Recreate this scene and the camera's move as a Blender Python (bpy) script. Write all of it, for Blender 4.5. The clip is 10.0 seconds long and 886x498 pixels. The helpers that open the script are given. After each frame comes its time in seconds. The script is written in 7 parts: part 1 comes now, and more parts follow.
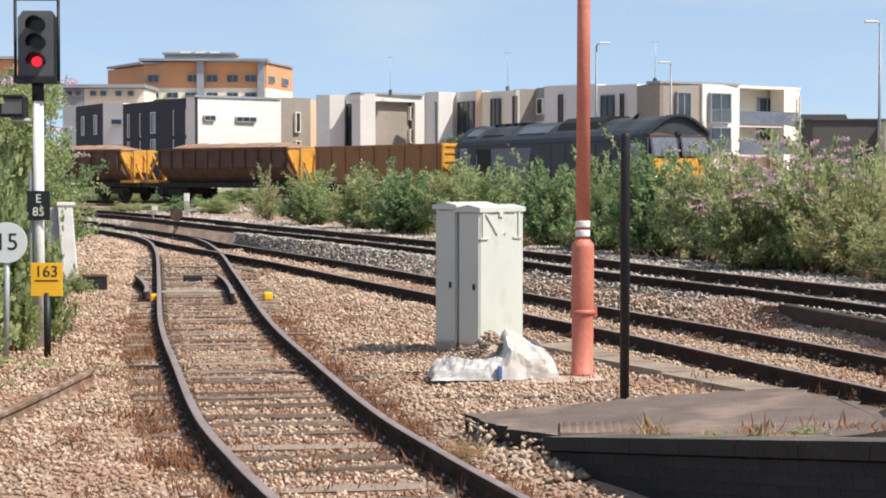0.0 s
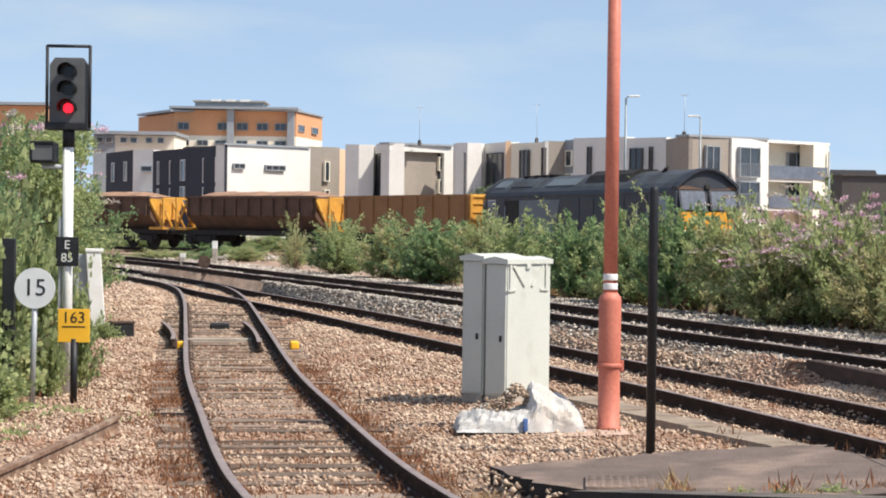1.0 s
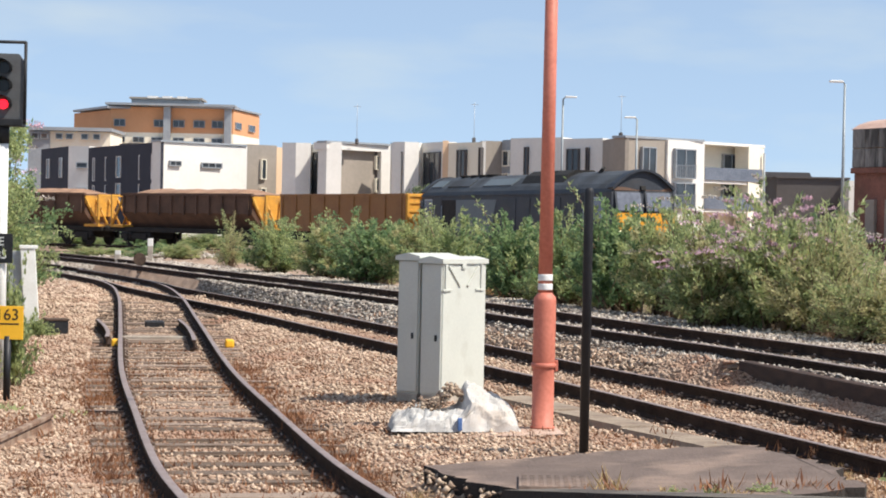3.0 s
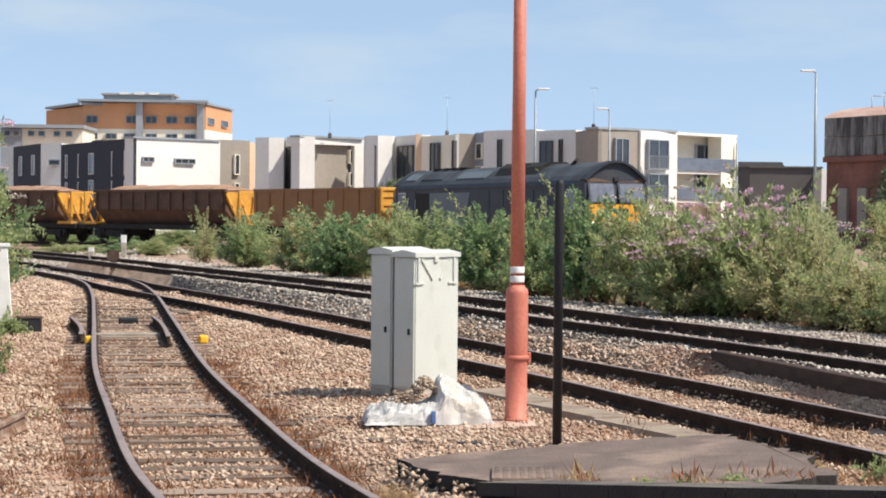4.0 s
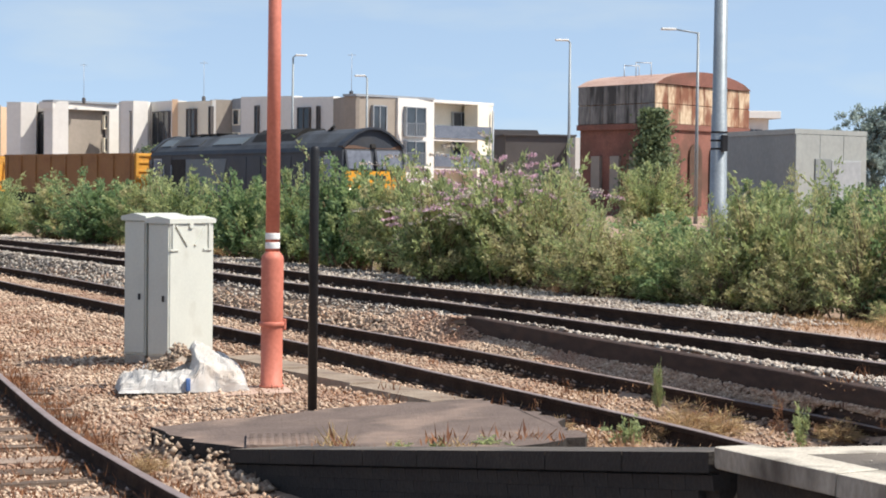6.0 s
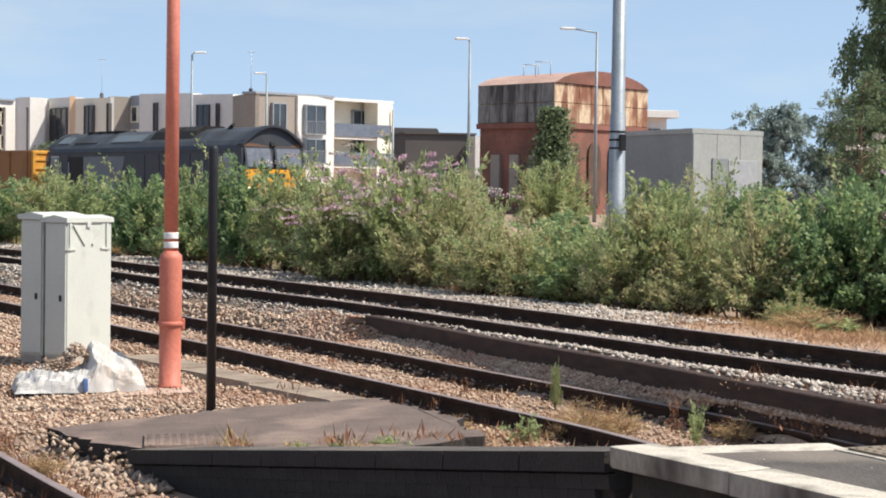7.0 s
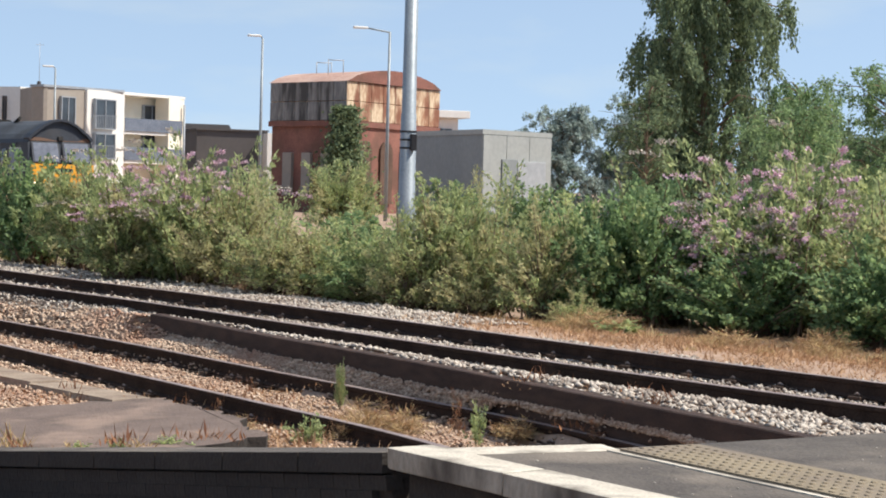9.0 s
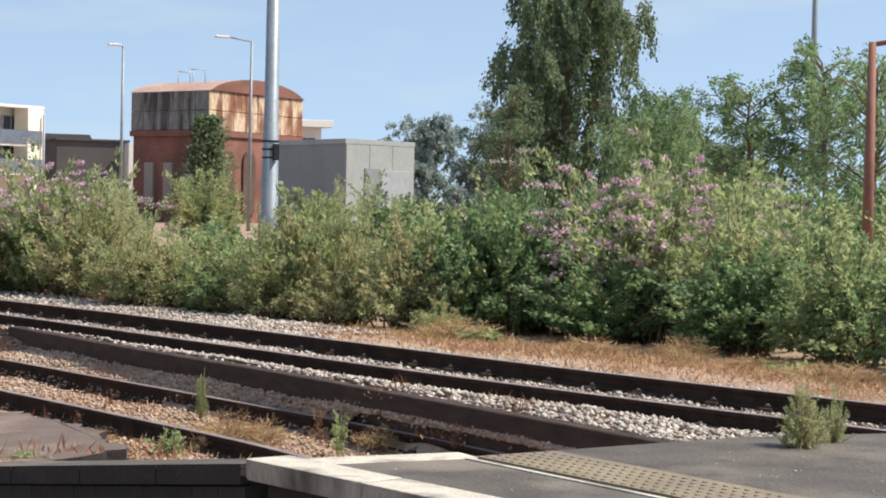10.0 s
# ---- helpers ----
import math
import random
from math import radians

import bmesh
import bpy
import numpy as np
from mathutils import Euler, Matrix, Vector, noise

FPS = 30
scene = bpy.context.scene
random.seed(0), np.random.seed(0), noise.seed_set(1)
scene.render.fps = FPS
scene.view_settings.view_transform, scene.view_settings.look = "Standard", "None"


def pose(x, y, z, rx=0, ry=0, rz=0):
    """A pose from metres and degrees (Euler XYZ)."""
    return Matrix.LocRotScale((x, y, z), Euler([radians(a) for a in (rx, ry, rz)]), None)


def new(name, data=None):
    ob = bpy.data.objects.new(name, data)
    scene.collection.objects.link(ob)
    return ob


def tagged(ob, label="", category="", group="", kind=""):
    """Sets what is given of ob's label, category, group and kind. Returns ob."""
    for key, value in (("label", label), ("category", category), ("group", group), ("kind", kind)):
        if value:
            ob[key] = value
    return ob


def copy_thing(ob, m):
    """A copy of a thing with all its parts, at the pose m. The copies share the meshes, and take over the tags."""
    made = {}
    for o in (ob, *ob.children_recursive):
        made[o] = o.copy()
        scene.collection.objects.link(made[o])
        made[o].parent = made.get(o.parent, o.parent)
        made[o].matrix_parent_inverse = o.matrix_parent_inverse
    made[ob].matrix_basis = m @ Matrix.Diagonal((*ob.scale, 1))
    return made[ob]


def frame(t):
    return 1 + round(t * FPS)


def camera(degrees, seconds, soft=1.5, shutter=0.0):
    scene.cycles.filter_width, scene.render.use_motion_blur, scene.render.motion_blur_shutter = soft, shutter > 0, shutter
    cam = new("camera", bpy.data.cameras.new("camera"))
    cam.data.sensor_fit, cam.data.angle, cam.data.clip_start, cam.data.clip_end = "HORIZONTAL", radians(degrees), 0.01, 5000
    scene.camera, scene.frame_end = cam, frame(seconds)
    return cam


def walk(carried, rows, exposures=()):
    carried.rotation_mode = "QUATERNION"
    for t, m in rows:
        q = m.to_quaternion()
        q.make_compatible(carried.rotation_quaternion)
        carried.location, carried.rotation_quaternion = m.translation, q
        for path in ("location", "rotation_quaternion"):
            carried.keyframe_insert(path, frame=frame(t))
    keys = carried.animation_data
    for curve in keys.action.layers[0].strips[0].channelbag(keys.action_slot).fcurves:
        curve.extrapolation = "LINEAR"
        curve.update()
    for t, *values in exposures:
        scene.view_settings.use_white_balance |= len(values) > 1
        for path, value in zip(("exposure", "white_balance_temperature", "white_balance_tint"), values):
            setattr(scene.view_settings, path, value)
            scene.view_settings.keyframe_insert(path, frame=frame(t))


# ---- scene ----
cam = camera(25.43, 10.0, soft=1.9)
EYE = 2.1
# seconds, x, y, z from the first eye, yaw, pitch, roll
ROWS = [
    (0.0, -0.050, 0.079, -0.029, -0.056, -2.198, -0.016),
    (0.5, -0.056, 0.087, -0.021, 0.144, -1.705, -0.392),
    (1.0, -0.050, 0.093, -0.022, 0.762, -0.731, -0.742),
    (1.5, -0.047, 0.096, -0.014, 0.547, -0.468, -0.558),
    (2.0, -0.044, 0.092, -0.024, 0.061, -0.486, -0.815),
    (2.5, -0.049, 0.071, -0.021, -0.776, -0.630, -1.369),
    (4.0, -0.012, 0.004, -0.012, -1.828, -0.915, -0.529),
    (4.5, -0.008, -0.004, -0.020, -3.068, -1.077, -0.778),
    (5.0, 0.006, 0.018, -0.018, -5.299, -0.955, -0.869),
    (5.5, 0.020, 0.018, -0.017, -7.211, -1.145, -0.648),
    (6.0, 0.015, 0.005, -0.018, -8.877, -1.808, -0.666),
    (7.5, 0.017, -0.070, 0.009, -12.848, -1.845, -0.762),
    (8.0, 0.026, -0.103, 0.013, -13.929, -1.964, -0.765),
    (8.5, 0.034, -0.129, 0.022, -16.118, -1.663, -1.206),
    (9.0, 0.055, -0.112, 0.025, -17.836, -1.767, -1.523),
    (9.5, 0.077, -0.096, 0.017, -19.534, -1.938, -1.464),
    (10.0, 0.075, -0.161, 0.032, -21.797, -1.409, -1.240),
]
walk(cam, [(t, pose(x, y, EYE + z, 90 + pitch, roll, yaw)) for t, x, y, z, yaw, pitch, roll in ROWS])

# ---- light ----
SUN_AZ, SUN_EL = radians(116), radians(52)     # clockwise from +y, above the horizon
world = bpy.data.worlds.new("sky")
scene.world = world
world.use_nodes = True
wn = world.node_tree
wn.nodes.clear()
w_out = wn.nodes.new("ShaderNodeOutputWorld")
w_bg = wn.nodes.new("ShaderNodeBackground")
w_lift = wn.nodes.new("ShaderNodeVectorMath")
w_lift.inputs[1].default_value = (0, 0, 0.17)
w_sky = wn.nodes.new("ShaderNodeTexSky")
w_sky.sky_type = "NISHITA"
w_sky.sun_disc = False
w_sky.sun_elevation, w_sky.sun_rotation = SUN_EL, SUN_AZ
w_sky.air_density, w_sky.dust_density, w_sky.ozone_density = 1.0, 0.5, 1.1
w_bg.inputs["Strength"].default_value = 0.138
# thin fair-weather cloud wisps in the sky
w_tc = wn.nodes.new("ShaderNodeTexCoord")
w_map = wn.nodes.new("ShaderNodeMapping")
w_map.inputs["Scale"].default_value = (3.5, 3.5, 14.0)
w_noise = wn.nodes.new("ShaderNodeTexNoise")
w_noise.inputs["Scale"].default_value = 2.2
w_noise.inputs["Detail"].default_value = 6
w_ramp = wn.nodes.new("ShaderNodeValToRGB")
w_ramp.color_ramp.elements[0].position, w_ramp.color_ramp.elements[1].position = 0.52, 0.8
w_ramp.color_ramp.elements[0].color, w_ramp.color_ramp.elements[1].color = (0.19, 0.19, 0.19, 1), (0.50, 0.50, 0.50, 1)
w_mix = wn.nodes.new("ShaderNodeMixRGB")
w_mix.inputs["Color2"].default_value = (4.2, 4.5, 4.25, 1)
wn.links.new(w_tc.outputs["Generated"], w_lift.inputs[0])
wn.links.new(w_lift.outputs["Vector"], w_sky.inputs["Vector"])
wn.links.new(w_tc.outputs["Generated"], w_map.inputs["Vector"])
wn.links.new(w_map.outputs["Vector"], w_noise.inputs["Vector"])
wn.links.new(w_noise.outputs["Fac"], w_ramp.inputs["Fac"])
wn.links.new(w_ramp.outputs["Color"], w_mix.inputs["Fac"])
wn.links.new(w_sky.outputs["Color"], w_mix.inputs["Color1"])
wn.links.new(w_mix.outputs["Color"], w_bg.inputs["Color"])
wn.links.new(w_bg.outputs["Background"], w_out.inputs["Surface"])

sun_data = bpy.data.lights.new("sun", "SUN")
sun_data.energy, sun_data.angle, sun_data.color = 4.55, radians(0.6), (1.0, 0.94, 0.85)
sun = new("sun", sun_data)
to_sun = Vector((math.sin(SUN_AZ) * math.cos(SUN_EL), math.cos(SUN_AZ) * math.cos(SUN_EL), math.sin(SUN_EL)))
sun.matrix_world = Matrix.Translation((0, 0, 60)) @ to_sun.to_track_quat("Z", "Y").to_matrix().to_4x4()
scene.view_settings.exposure = 0.45


# ---- materials ----
def mat(name, base, other=None, rough=0.7, metal=0.0, scale=6.0, fine=60.0, bump=0.25, mix=0.5, spread=0.0, island=False,
        stain=None, stain_scale=1.2, stain_at=(0.5, 0.7), stretch=(1, 1, 1), translucent=0.0, spec=0.35):
    """A surface whose colour wanders between two tones at a coarse and a fine scale, with stains and fine relief."""
    m = bpy.data.materials.new(name)
    m.use_nodes = True
    nt = m.node_tree
    b = nt.nodes["Principled BSDF"]
    b.inputs["Roughness"].default_value = rough
    b.inputs["Metallic"].default_value = metal
    b.inputs["Specular IOR Level"].default_value = spec
    other = other or tuple(c * 0.7 for c in base)
    tc = nt.nodes.new("ShaderNodeTexCoord")
    mp = nt.nodes.new("ShaderNodeMapping")
    mp.inputs["Scale"].default_value = stretch
    nt.links.new(tc.outputs["Object"], mp.inputs["Vector"])

    def noise_tex(s, detail):
        n = nt.nodes.new("ShaderNodeTexNoise")
        n.inputs["Scale"].default_value = s
        n.inputs["Detail"].default_value = detail
        nt.links.new(mp.outputs["Vector"], n.inputs["Vector"])
        return n
    n1, n2 = noise_tex(scale, 4), noise_tex(fine, 3)
    avg = nt.nodes.new("ShaderNodeMath")
    avg.operation = "MULTIPLY_ADD"
    nt.links.new(n1.outputs["Fac"], avg.inputs[0])
    avg.inputs[1].default_value = 1.1
    sub = nt.nodes.new("ShaderNodeMath")
    sub.operation = "MULTIPLY_ADD"
    nt.links.new(n2.outputs["Fac"], sub.inputs[0])
    sub.inputs[1].default_value = 0.9
    sub.inputs[2].default_value = -0.5
    nt.links.new(sub.outputs[0], avg.inputs[2])
    fac = avg.outputs[0]
    if spread:
        info = nt.nodes.new("ShaderNodeNewGeometry" if island else "ShaderNodeObjectInfo")
        rnd = info.outputs["Random Per Island"] if island else info.outputs["Random"]
        ad = nt.nodes.new("ShaderNodeMath")
        ad.operation = "MULTIPLY_ADD"
        nt.links.new(rnd, ad.inputs[0])
        ad.inputs[1].default_value = spread
        nt.links.new(fac, ad.inputs[2])
        sh = nt.nodes.new("ShaderNodeMath")
        sh.operation = "SUBTRACT"
        nt.links.new(ad.outputs[0], sh.inputs[0])
        sh.inputs[1].default_value = spread / 2
        fac = sh.outputs[0]
    ramp = nt.nodes.new("ShaderNodeValToRGB")
    ramp.color_ramp.elements[0].position = 0.5 - mix / 2
    ramp.color_ramp.elements[1].position = 0.5 + mix / 2
    ramp.color_ramp.elements[0].color = (*other, 1)
    ramp.color_ramp.elements[1].color = (*base, 1)
    nt.links.new(fac, ramp.inputs["Fac"])
    col = ramp.outputs["Color"]
    if stain:
        n3 = noise_tex(stain_scale, 6)
        r3 = nt.nodes.new("ShaderNodeValToRGB")
        r3.color_ramp.elements[0].position, r3.color_ramp.elements[1].position = stain_at
        nt.links.new(n3.outputs["Fac"], r3.inputs["Fac"])
        mx = nt.nodes.new("ShaderNodeMixRGB")
        nt.links.new(r3.outputs["Color"], mx.inputs["Fac"])
        nt.links.new(col, mx.inputs["Color1"])
        mx.inputs["Color2"].default_value = (*stain, 1)
        col = mx.outputs["Color"]
    nt.links.new(col, b.inputs["Base Color"])
    if bump:
        bp = nt.nodes.new("ShaderNodeBump")
        bp.inputs["Strength"].default_value = bump
        bp.inputs["Distance"].default_value = 0.02
        nt.links.new(fac, bp.inputs["Height"])
        nt.links.new(bp.outputs["Normal"], b.inputs["Normal"])
    if translucent:
        tr = nt.nodes.new("ShaderNodeBsdfTranslucent")
        nt.links.new(col, tr.inputs["Color"])
        ms = nt.nodes.new("ShaderNodeMixShader")
        ms.inputs["Fac"].default_value = translucent
        nt.links.new(b.outputs["BSDF"], ms.inputs[1])
        nt.links.new(tr.outputs["BSDF"], ms.inputs[2])
        nt.links.new(ms.outputs["Shader"], nt.nodes["Material Output"].inputs["Surface"])
    return m


def glow(name, colour, strength):
    m = bpy.data.materials.new(name)
    m.use_nodes = True
    b = m.node_tree.nodes["Principled BSDF"]
    b.inputs["Base Color"].default_value = (*colour, 1)
    b.inputs["Emission Color"].default_value = (*colour, 1)
    b.inputs["Emission Strength"].default_value = strength
    return m


M_GROUND = mat("dry_stony_ground", (0.45, 0.32, 0.235), (0.26, 0.175, 0.12), 0.95, scale=0.7, fine=14, bump=0.6, stain=(0.24, 0.155, 0.105), stain_scale=0.9)
M_BALLAST = mat("rusty_ballast_stone", (0.60, 0.455, 0.335), (0.29, 0.19, 0.13), 0.9, scale=0.5, fine=18, bump=0.3, spread=1.3, island=True, mix=0.9, stain=(0.34, 0.20, 0.135), stain_scale=0.6)
M_BALLAST_GREY = mat("grey_ballast_stone", (0.54, 0.475, 0.40), (0.20, 0.16, 0.13), 0.9, scale=0.6, fine=18, bump=0.3, spread=1.3, island=True, mix=0.9)
M_RAIL_SIDE = mat("rusty_rail_steel", (0.062, 0.040, 0.030), (0.030, 0.020, 0.016), 0.92, scale=5, fine=50, bump=0.4, spec=0.12)
M_RAIL_TOP = mat("worn_rail_head", (0.34, 0.27, 0.245), (0.22, 0.165, 0.145), 0.55, metal=0.25, scale=4, fine=40, bump=0.05)
M_SLEEPER = mat("weathered_timber_sleeper", (0.33, 0.25, 0.195), (0.12, 0.085, 0.062), 0.9, scale=3, fine=30, bump=0.7, spread=0.7, stretch=(1, 6, 6))
M_CHAIR = mat("rusty_rail_chair", (0.13, 0.085, 0.06), (0.06, 0.04, 0.03), 0.8, metal=0.3, scale=9)
M_OLD_TIMBER = mat("tarred_brown_timber", (0.080, 0.047, 0.034), (0.035, 0.022, 0.017), 0.85, scale=2, fine=35, bump=0.5, stretch=(6, 1, 6))
M_CONCRETE = mat("weathered_concrete", (0.50, 0.45, 0.38), (0.30, 0.25, 0.20), 0.9, scale=3, fine=70, bump=0.3, stain=(0.20, 0.16, 0.12), stain_scale=1.6)
M_RUST_RAIL = mat("light_rust_rail", (0.27, 0.165, 0.11), (0.13, 0.075, 0.05), 0.85, scale=6, fine=40, bump=0.5, stain=(0.36, 0.27, 0.20), stain_scale=4)
M_TROUGH = mat("brown_stained_concrete", (0.38, 0.31, 0.235), (0.22, 0.165, 0.12), 0.92, scale=3, fine=60, bump=0.4, stain=(0.16, 0.11, 0.08), stain_scale=2.0)
M_PINK_CONC = mat("pinkish_concrete_pad", (0.56, 0.40, 0.315), (0.36, 0.25, 0.19), 0.9, scale=3, fine=60, bump=0.3)
M_ASPHALT = mat("worn_grey_asphalt", (0.135, 0.116, 0.098), (0.058, 0.050, 0.044), 0.92, scale=3.2, fine=45, bump=0.6, mix=0.8, stain=(0.205, 0.172, 0.138), stain_scale=1.1, stain_at=(0.48, 0.66))
M_RAMP_TOP = mat("reddish_worn_asphalt", (0.200, 0.148, 0.122), (0.095, 0.070, 0.058), 0.93, scale=3.0, fine=40, bump=0.7, mix=0.8, stain=(0.30, 0.215, 0.165), stain_scale=1.3, stain_at=(0.50, 0.68))
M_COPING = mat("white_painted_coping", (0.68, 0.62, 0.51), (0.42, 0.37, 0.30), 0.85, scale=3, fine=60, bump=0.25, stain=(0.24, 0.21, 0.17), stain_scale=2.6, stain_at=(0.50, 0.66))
M_COPING_FACE = mat("stained_grey_coping_face", (0.40, 0.36, 0.30), (0.26, 0.23, 0.19), 0.9, scale=3, fine=40, bump=0.4, stain=(0.10, 0.085, 0.07), stain_scale=2.2, stain_at=(0.48, 0.66), stretch=(1, 1, 0.5))
M_TACTILE = mat("faded_buff_tactile_paving", (0.29, 0.235, 0.155), (0.175, 0.14, 0.095), 0.9, scale=2.5, fine=40, bump=0.3, mix=0.8, stain=(0.20, 0.16, 0.12), stain_scale=1.8, stain_at=(0.5, 0.7))
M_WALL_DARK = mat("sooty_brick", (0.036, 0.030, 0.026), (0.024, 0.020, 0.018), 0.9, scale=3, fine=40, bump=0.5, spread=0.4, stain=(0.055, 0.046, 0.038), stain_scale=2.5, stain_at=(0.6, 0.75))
M_CABINET = mat("pale_grey_green_painted_steel", (0.58, 0.585, 0.52), (0.52, 0.525, 0.47), 0.5, scale=1.6, fine=30, bump=0.04, stain=(0.44, 0.43, 0.37), stain_scale=2.5, stain_at=(0.6, 0.8))
M_DARK_METAL = mat("dark_metal", (0.03, 0.03, 0.032), (0.018, 0.018, 0.02), 0.55, metal=0.3, scale=8)
M_POLE_RED = mat("faded_salmon_red_paint", (0.60, 0.20, 0.135), (0.48, 0.145, 0.095), 0.55, scale=2.2, fine=25, bump=0.08, stain=(0.36, 0.10, 0.06), stain_scale=3, stain_at=(0.6, 0.8))
M_WHITE = mat("white_paint", (0.80, 0.79, 0.75), (0.68, 0.66, 0.61), 0.55, scale=3, fine=40, bump=0.05)
M_BLACK_POST = mat("black_painted_steel", (0.022, 0.022, 0.024), (0.012, 0.012, 0.014), 0.5, scale=5, bump=0.1)
M_BAG = mat("woven_white_sack", (0.60, 0.575, 0.54), (0.42, 0.40, 0.37), 0.75, scale=5, fine=120, bump=0.4, stain=(0.50, 0.43, 0.36), stain_scale=3)
M_BLUE = mat("blue_strap", (0.10, 0.19, 0.42), rough=0.7, scale=20)
M_RUBBLE = mat("grey_brown_rubble", (0.48, 0.365, 0.265), (0.20, 0.135, 0.095), 0.95, scale=6, fine=30, bump=0.5, spread=0.9, island=True)
M_SIGN_Y = mat("signal_yellow_plate", (0.92, 0.50, 0.035), (0.86, 0.45, 0.03), 0.45, scale=3, bump=0.02)
M_SIGN_W = mat("reflective_grey_white_plate", (0.66, 0.67, 0.65), (0.60, 0.61, 0.59), 0.4, scale=3, bump=0.02)
M_INK = mat("black_lettering", (0.02, 0.02, 0.02), (0.015, 0.015, 0.015), 0.6, scale=10, bump=0)
M_GALV = mat("galvanised_steel", (0.45, 0.46, 0.46), (0.34, 0.35, 0.36), 0.5, metal=0.35, scale=4, fine=40, bump=0.05)
M_SIG_GREY = mat("signal_backplate_grey", (0.115, 0.115, 0.115), (0.085, 0.085, 0.085), 0.7, scale=4, bump=0.05)
M_LENS_OFF = mat("dark_lens", (0.012, 0.012, 0.013), (0.01, 0.01, 0.01), 0.2, scale=5, bump=0)
M_RED_LAMP = glow("red_signal_light", (1.0, 0.012, 0.03), 1.6)
M_HEADLIGHT = glow("lit_headlamp", (1.0, 0.86, 0.62), 2.0)
M_STEM = mat("brown_stem", (0.26, 0.18, 0.12), (0.14, 0.095, 0.065), 0.9, scale=8, bump=0.2)
M_LEAF = mat("green_leaf", (0.56, 0.60, 0.28), (0.22, 0.28, 0.13), 0.6, scale=0.9, fine=4, bump=0, spread=1.0, island=True, mix=0.9, translucent=0.55, spec=0.25)
M_LEAF_DEEP = mat("deep_green_leaf", (0.34, 0.45, 0.20), (0.12, 0.20, 0.10), 0.55, scale=0.9, fine=4, bump=0, spread=1.0, island=True, mix=0.9, translucent=0.55, spec=0.3)
M_LEAF_DRY = mat("yellowing_leaf", (0.66, 0.60, 0.33), (0.36, 0.35, 0.18), 0.7, scale=0.9, fine=4, bump=0, spread=1.0, island=True, mix=0.9, translucent=0.55, spec=0.2)
M_LEAF_FAR = mat("blue_green_tree_leaf", (0.27, 0.33, 0.17), (0.095, 0.135, 0.08), 0.6, scale=0.6, fine=3, bump=0, spread=0.9, island=True, mix=0.9, translucent=0.42, spec=0.2)
# leaf for far trees: distance haze mixed into the colour, paler and bluer
M_LEAF_HAZE = mat("haze_tinted_leaf", (0.38, 0.45, 0.41), (0.22, 0.28, 0.25), 0.7, scale=0.4, fine=2, bump=0, spread=0.9, island=True, mix=0.9, translucent=0.3, spec=0.1)
M_CLIP = mat("dull_steel_rail_clip", (0.44, 0.37, 0.335), (0.26, 0.20, 0.17), 0.7, metal=0.1, scale=9)
M_DRY = mat("dry_rusty_weed", (0.56, 0.37, 0.22), (0.32, 0.18, 0.10), 0.9, scale=1.5, fine=6, bump=0, spread=1.0, island=True, mix=0.9, translucent=0.2, spec=0.1)
M_WEED = mat("red_brown_weed", (0.34, 0.165, 0.085), (0.17, 0.08, 0.05), 0.9, scale=1.5, fine=6, bump=0, spread=1.0, island=True, mix=0.9, translucent=0.2, spec=0.1)
M_STRAW = mat("straw_grass", (0.62, 0.47, 0.25), (0.36, 0.25, 0.12), 0.9, scale=1.5, fine=6, bump=0, spread=1.0, island=True, mix=0.9, translucent=0.2, spec=0.1)
M_FLOWER = mat("purple_buddleia_bloom", (0.86, 0.61, 0.69), (0.58, 0.37, 0.45), 0.8, scale=2, fine=10, bump=0, spread=1.0, island=True, mix=0.9, translucent=0.25, spec=0.1)
M_FLOWER_PALE = mat("pale_seed_head", (0.62, 0.55, 0.48), (0.40, 0.33, 0.28), 0.8, scale=2, fine=10, bump=0, spread=0.8, island=True, translucent=0.2, spec=0.1)
M_LOCO = mat("dark_navy_grey_body_paint", (0.030, 0.036, 0.048), (0.019, 0.023, 0.031), 0.55, scale=0.9, fine=14, bump=0.03, stain=(0.052, 0.048, 0.045), stain_scale=0.7, stain_at=(0.5, 0.8))
M_LOCO_ROOF = mat("dusty_grey_roof_paint", (0.075, 0.082, 0.09), (0.036, 0.038, 0.042), 0.6, scale=0.8, fine=10, bump=0.05, stain=(0.035, 0.033, 0.031), stain_scale=0.6)
M_LOCO_PANEL = mat("dull_grey_side_panel", (0.14, 0.168, 0.185), (0.11, 0.132, 0.146), 0.6, scale=0.8, fine=12, bump=0.04)
M_LOCO_UNDER = mat("grimy_underframe", (0.028, 0.025, 0.023), (0.014, 0.013, 0.012), 0.85, scale=3, fine=20, bump=0.3)
M_LOCO_YELLOW = mat("warning_yellow_paint", (0.74, 0.36, 0.03), (0.60, 0.27, 0.025), 0.5, scale=1.5, fine=18, bump=0.03, stain=(0.50, 0.25, 0.04), stain_scale=2.0, stain_at=(0.58, 0.8))
M_LOCO_RED = mat("red_buffer_beam", (0.50, 0.075, 0.05), (0.34, 0.05, 0.04), 0.6, scale=3, bump=0.05)
M_WAGON = mat("orange_brown_wagon_paint", (0.33, 0.165, 0.055), (0.21, 0.10, 0.04), 0.65, scale=0.9, fine=14, bump=0.1, stain=(0.20, 0.085, 0.035), stain_scale=0.9, stain_at=(0.45, 0.75))
M_WAGON_END = mat("yellow_wagon_end_paint", (0.68, 0.35, 0.05), (0.50, 0.24, 0.04), 0.6, scale=1.2, fine=14, bump=0.1, stain=(0.30, 0.15, 0.05), stain_scale=1.5, stain_at=(0.5, 0.8))
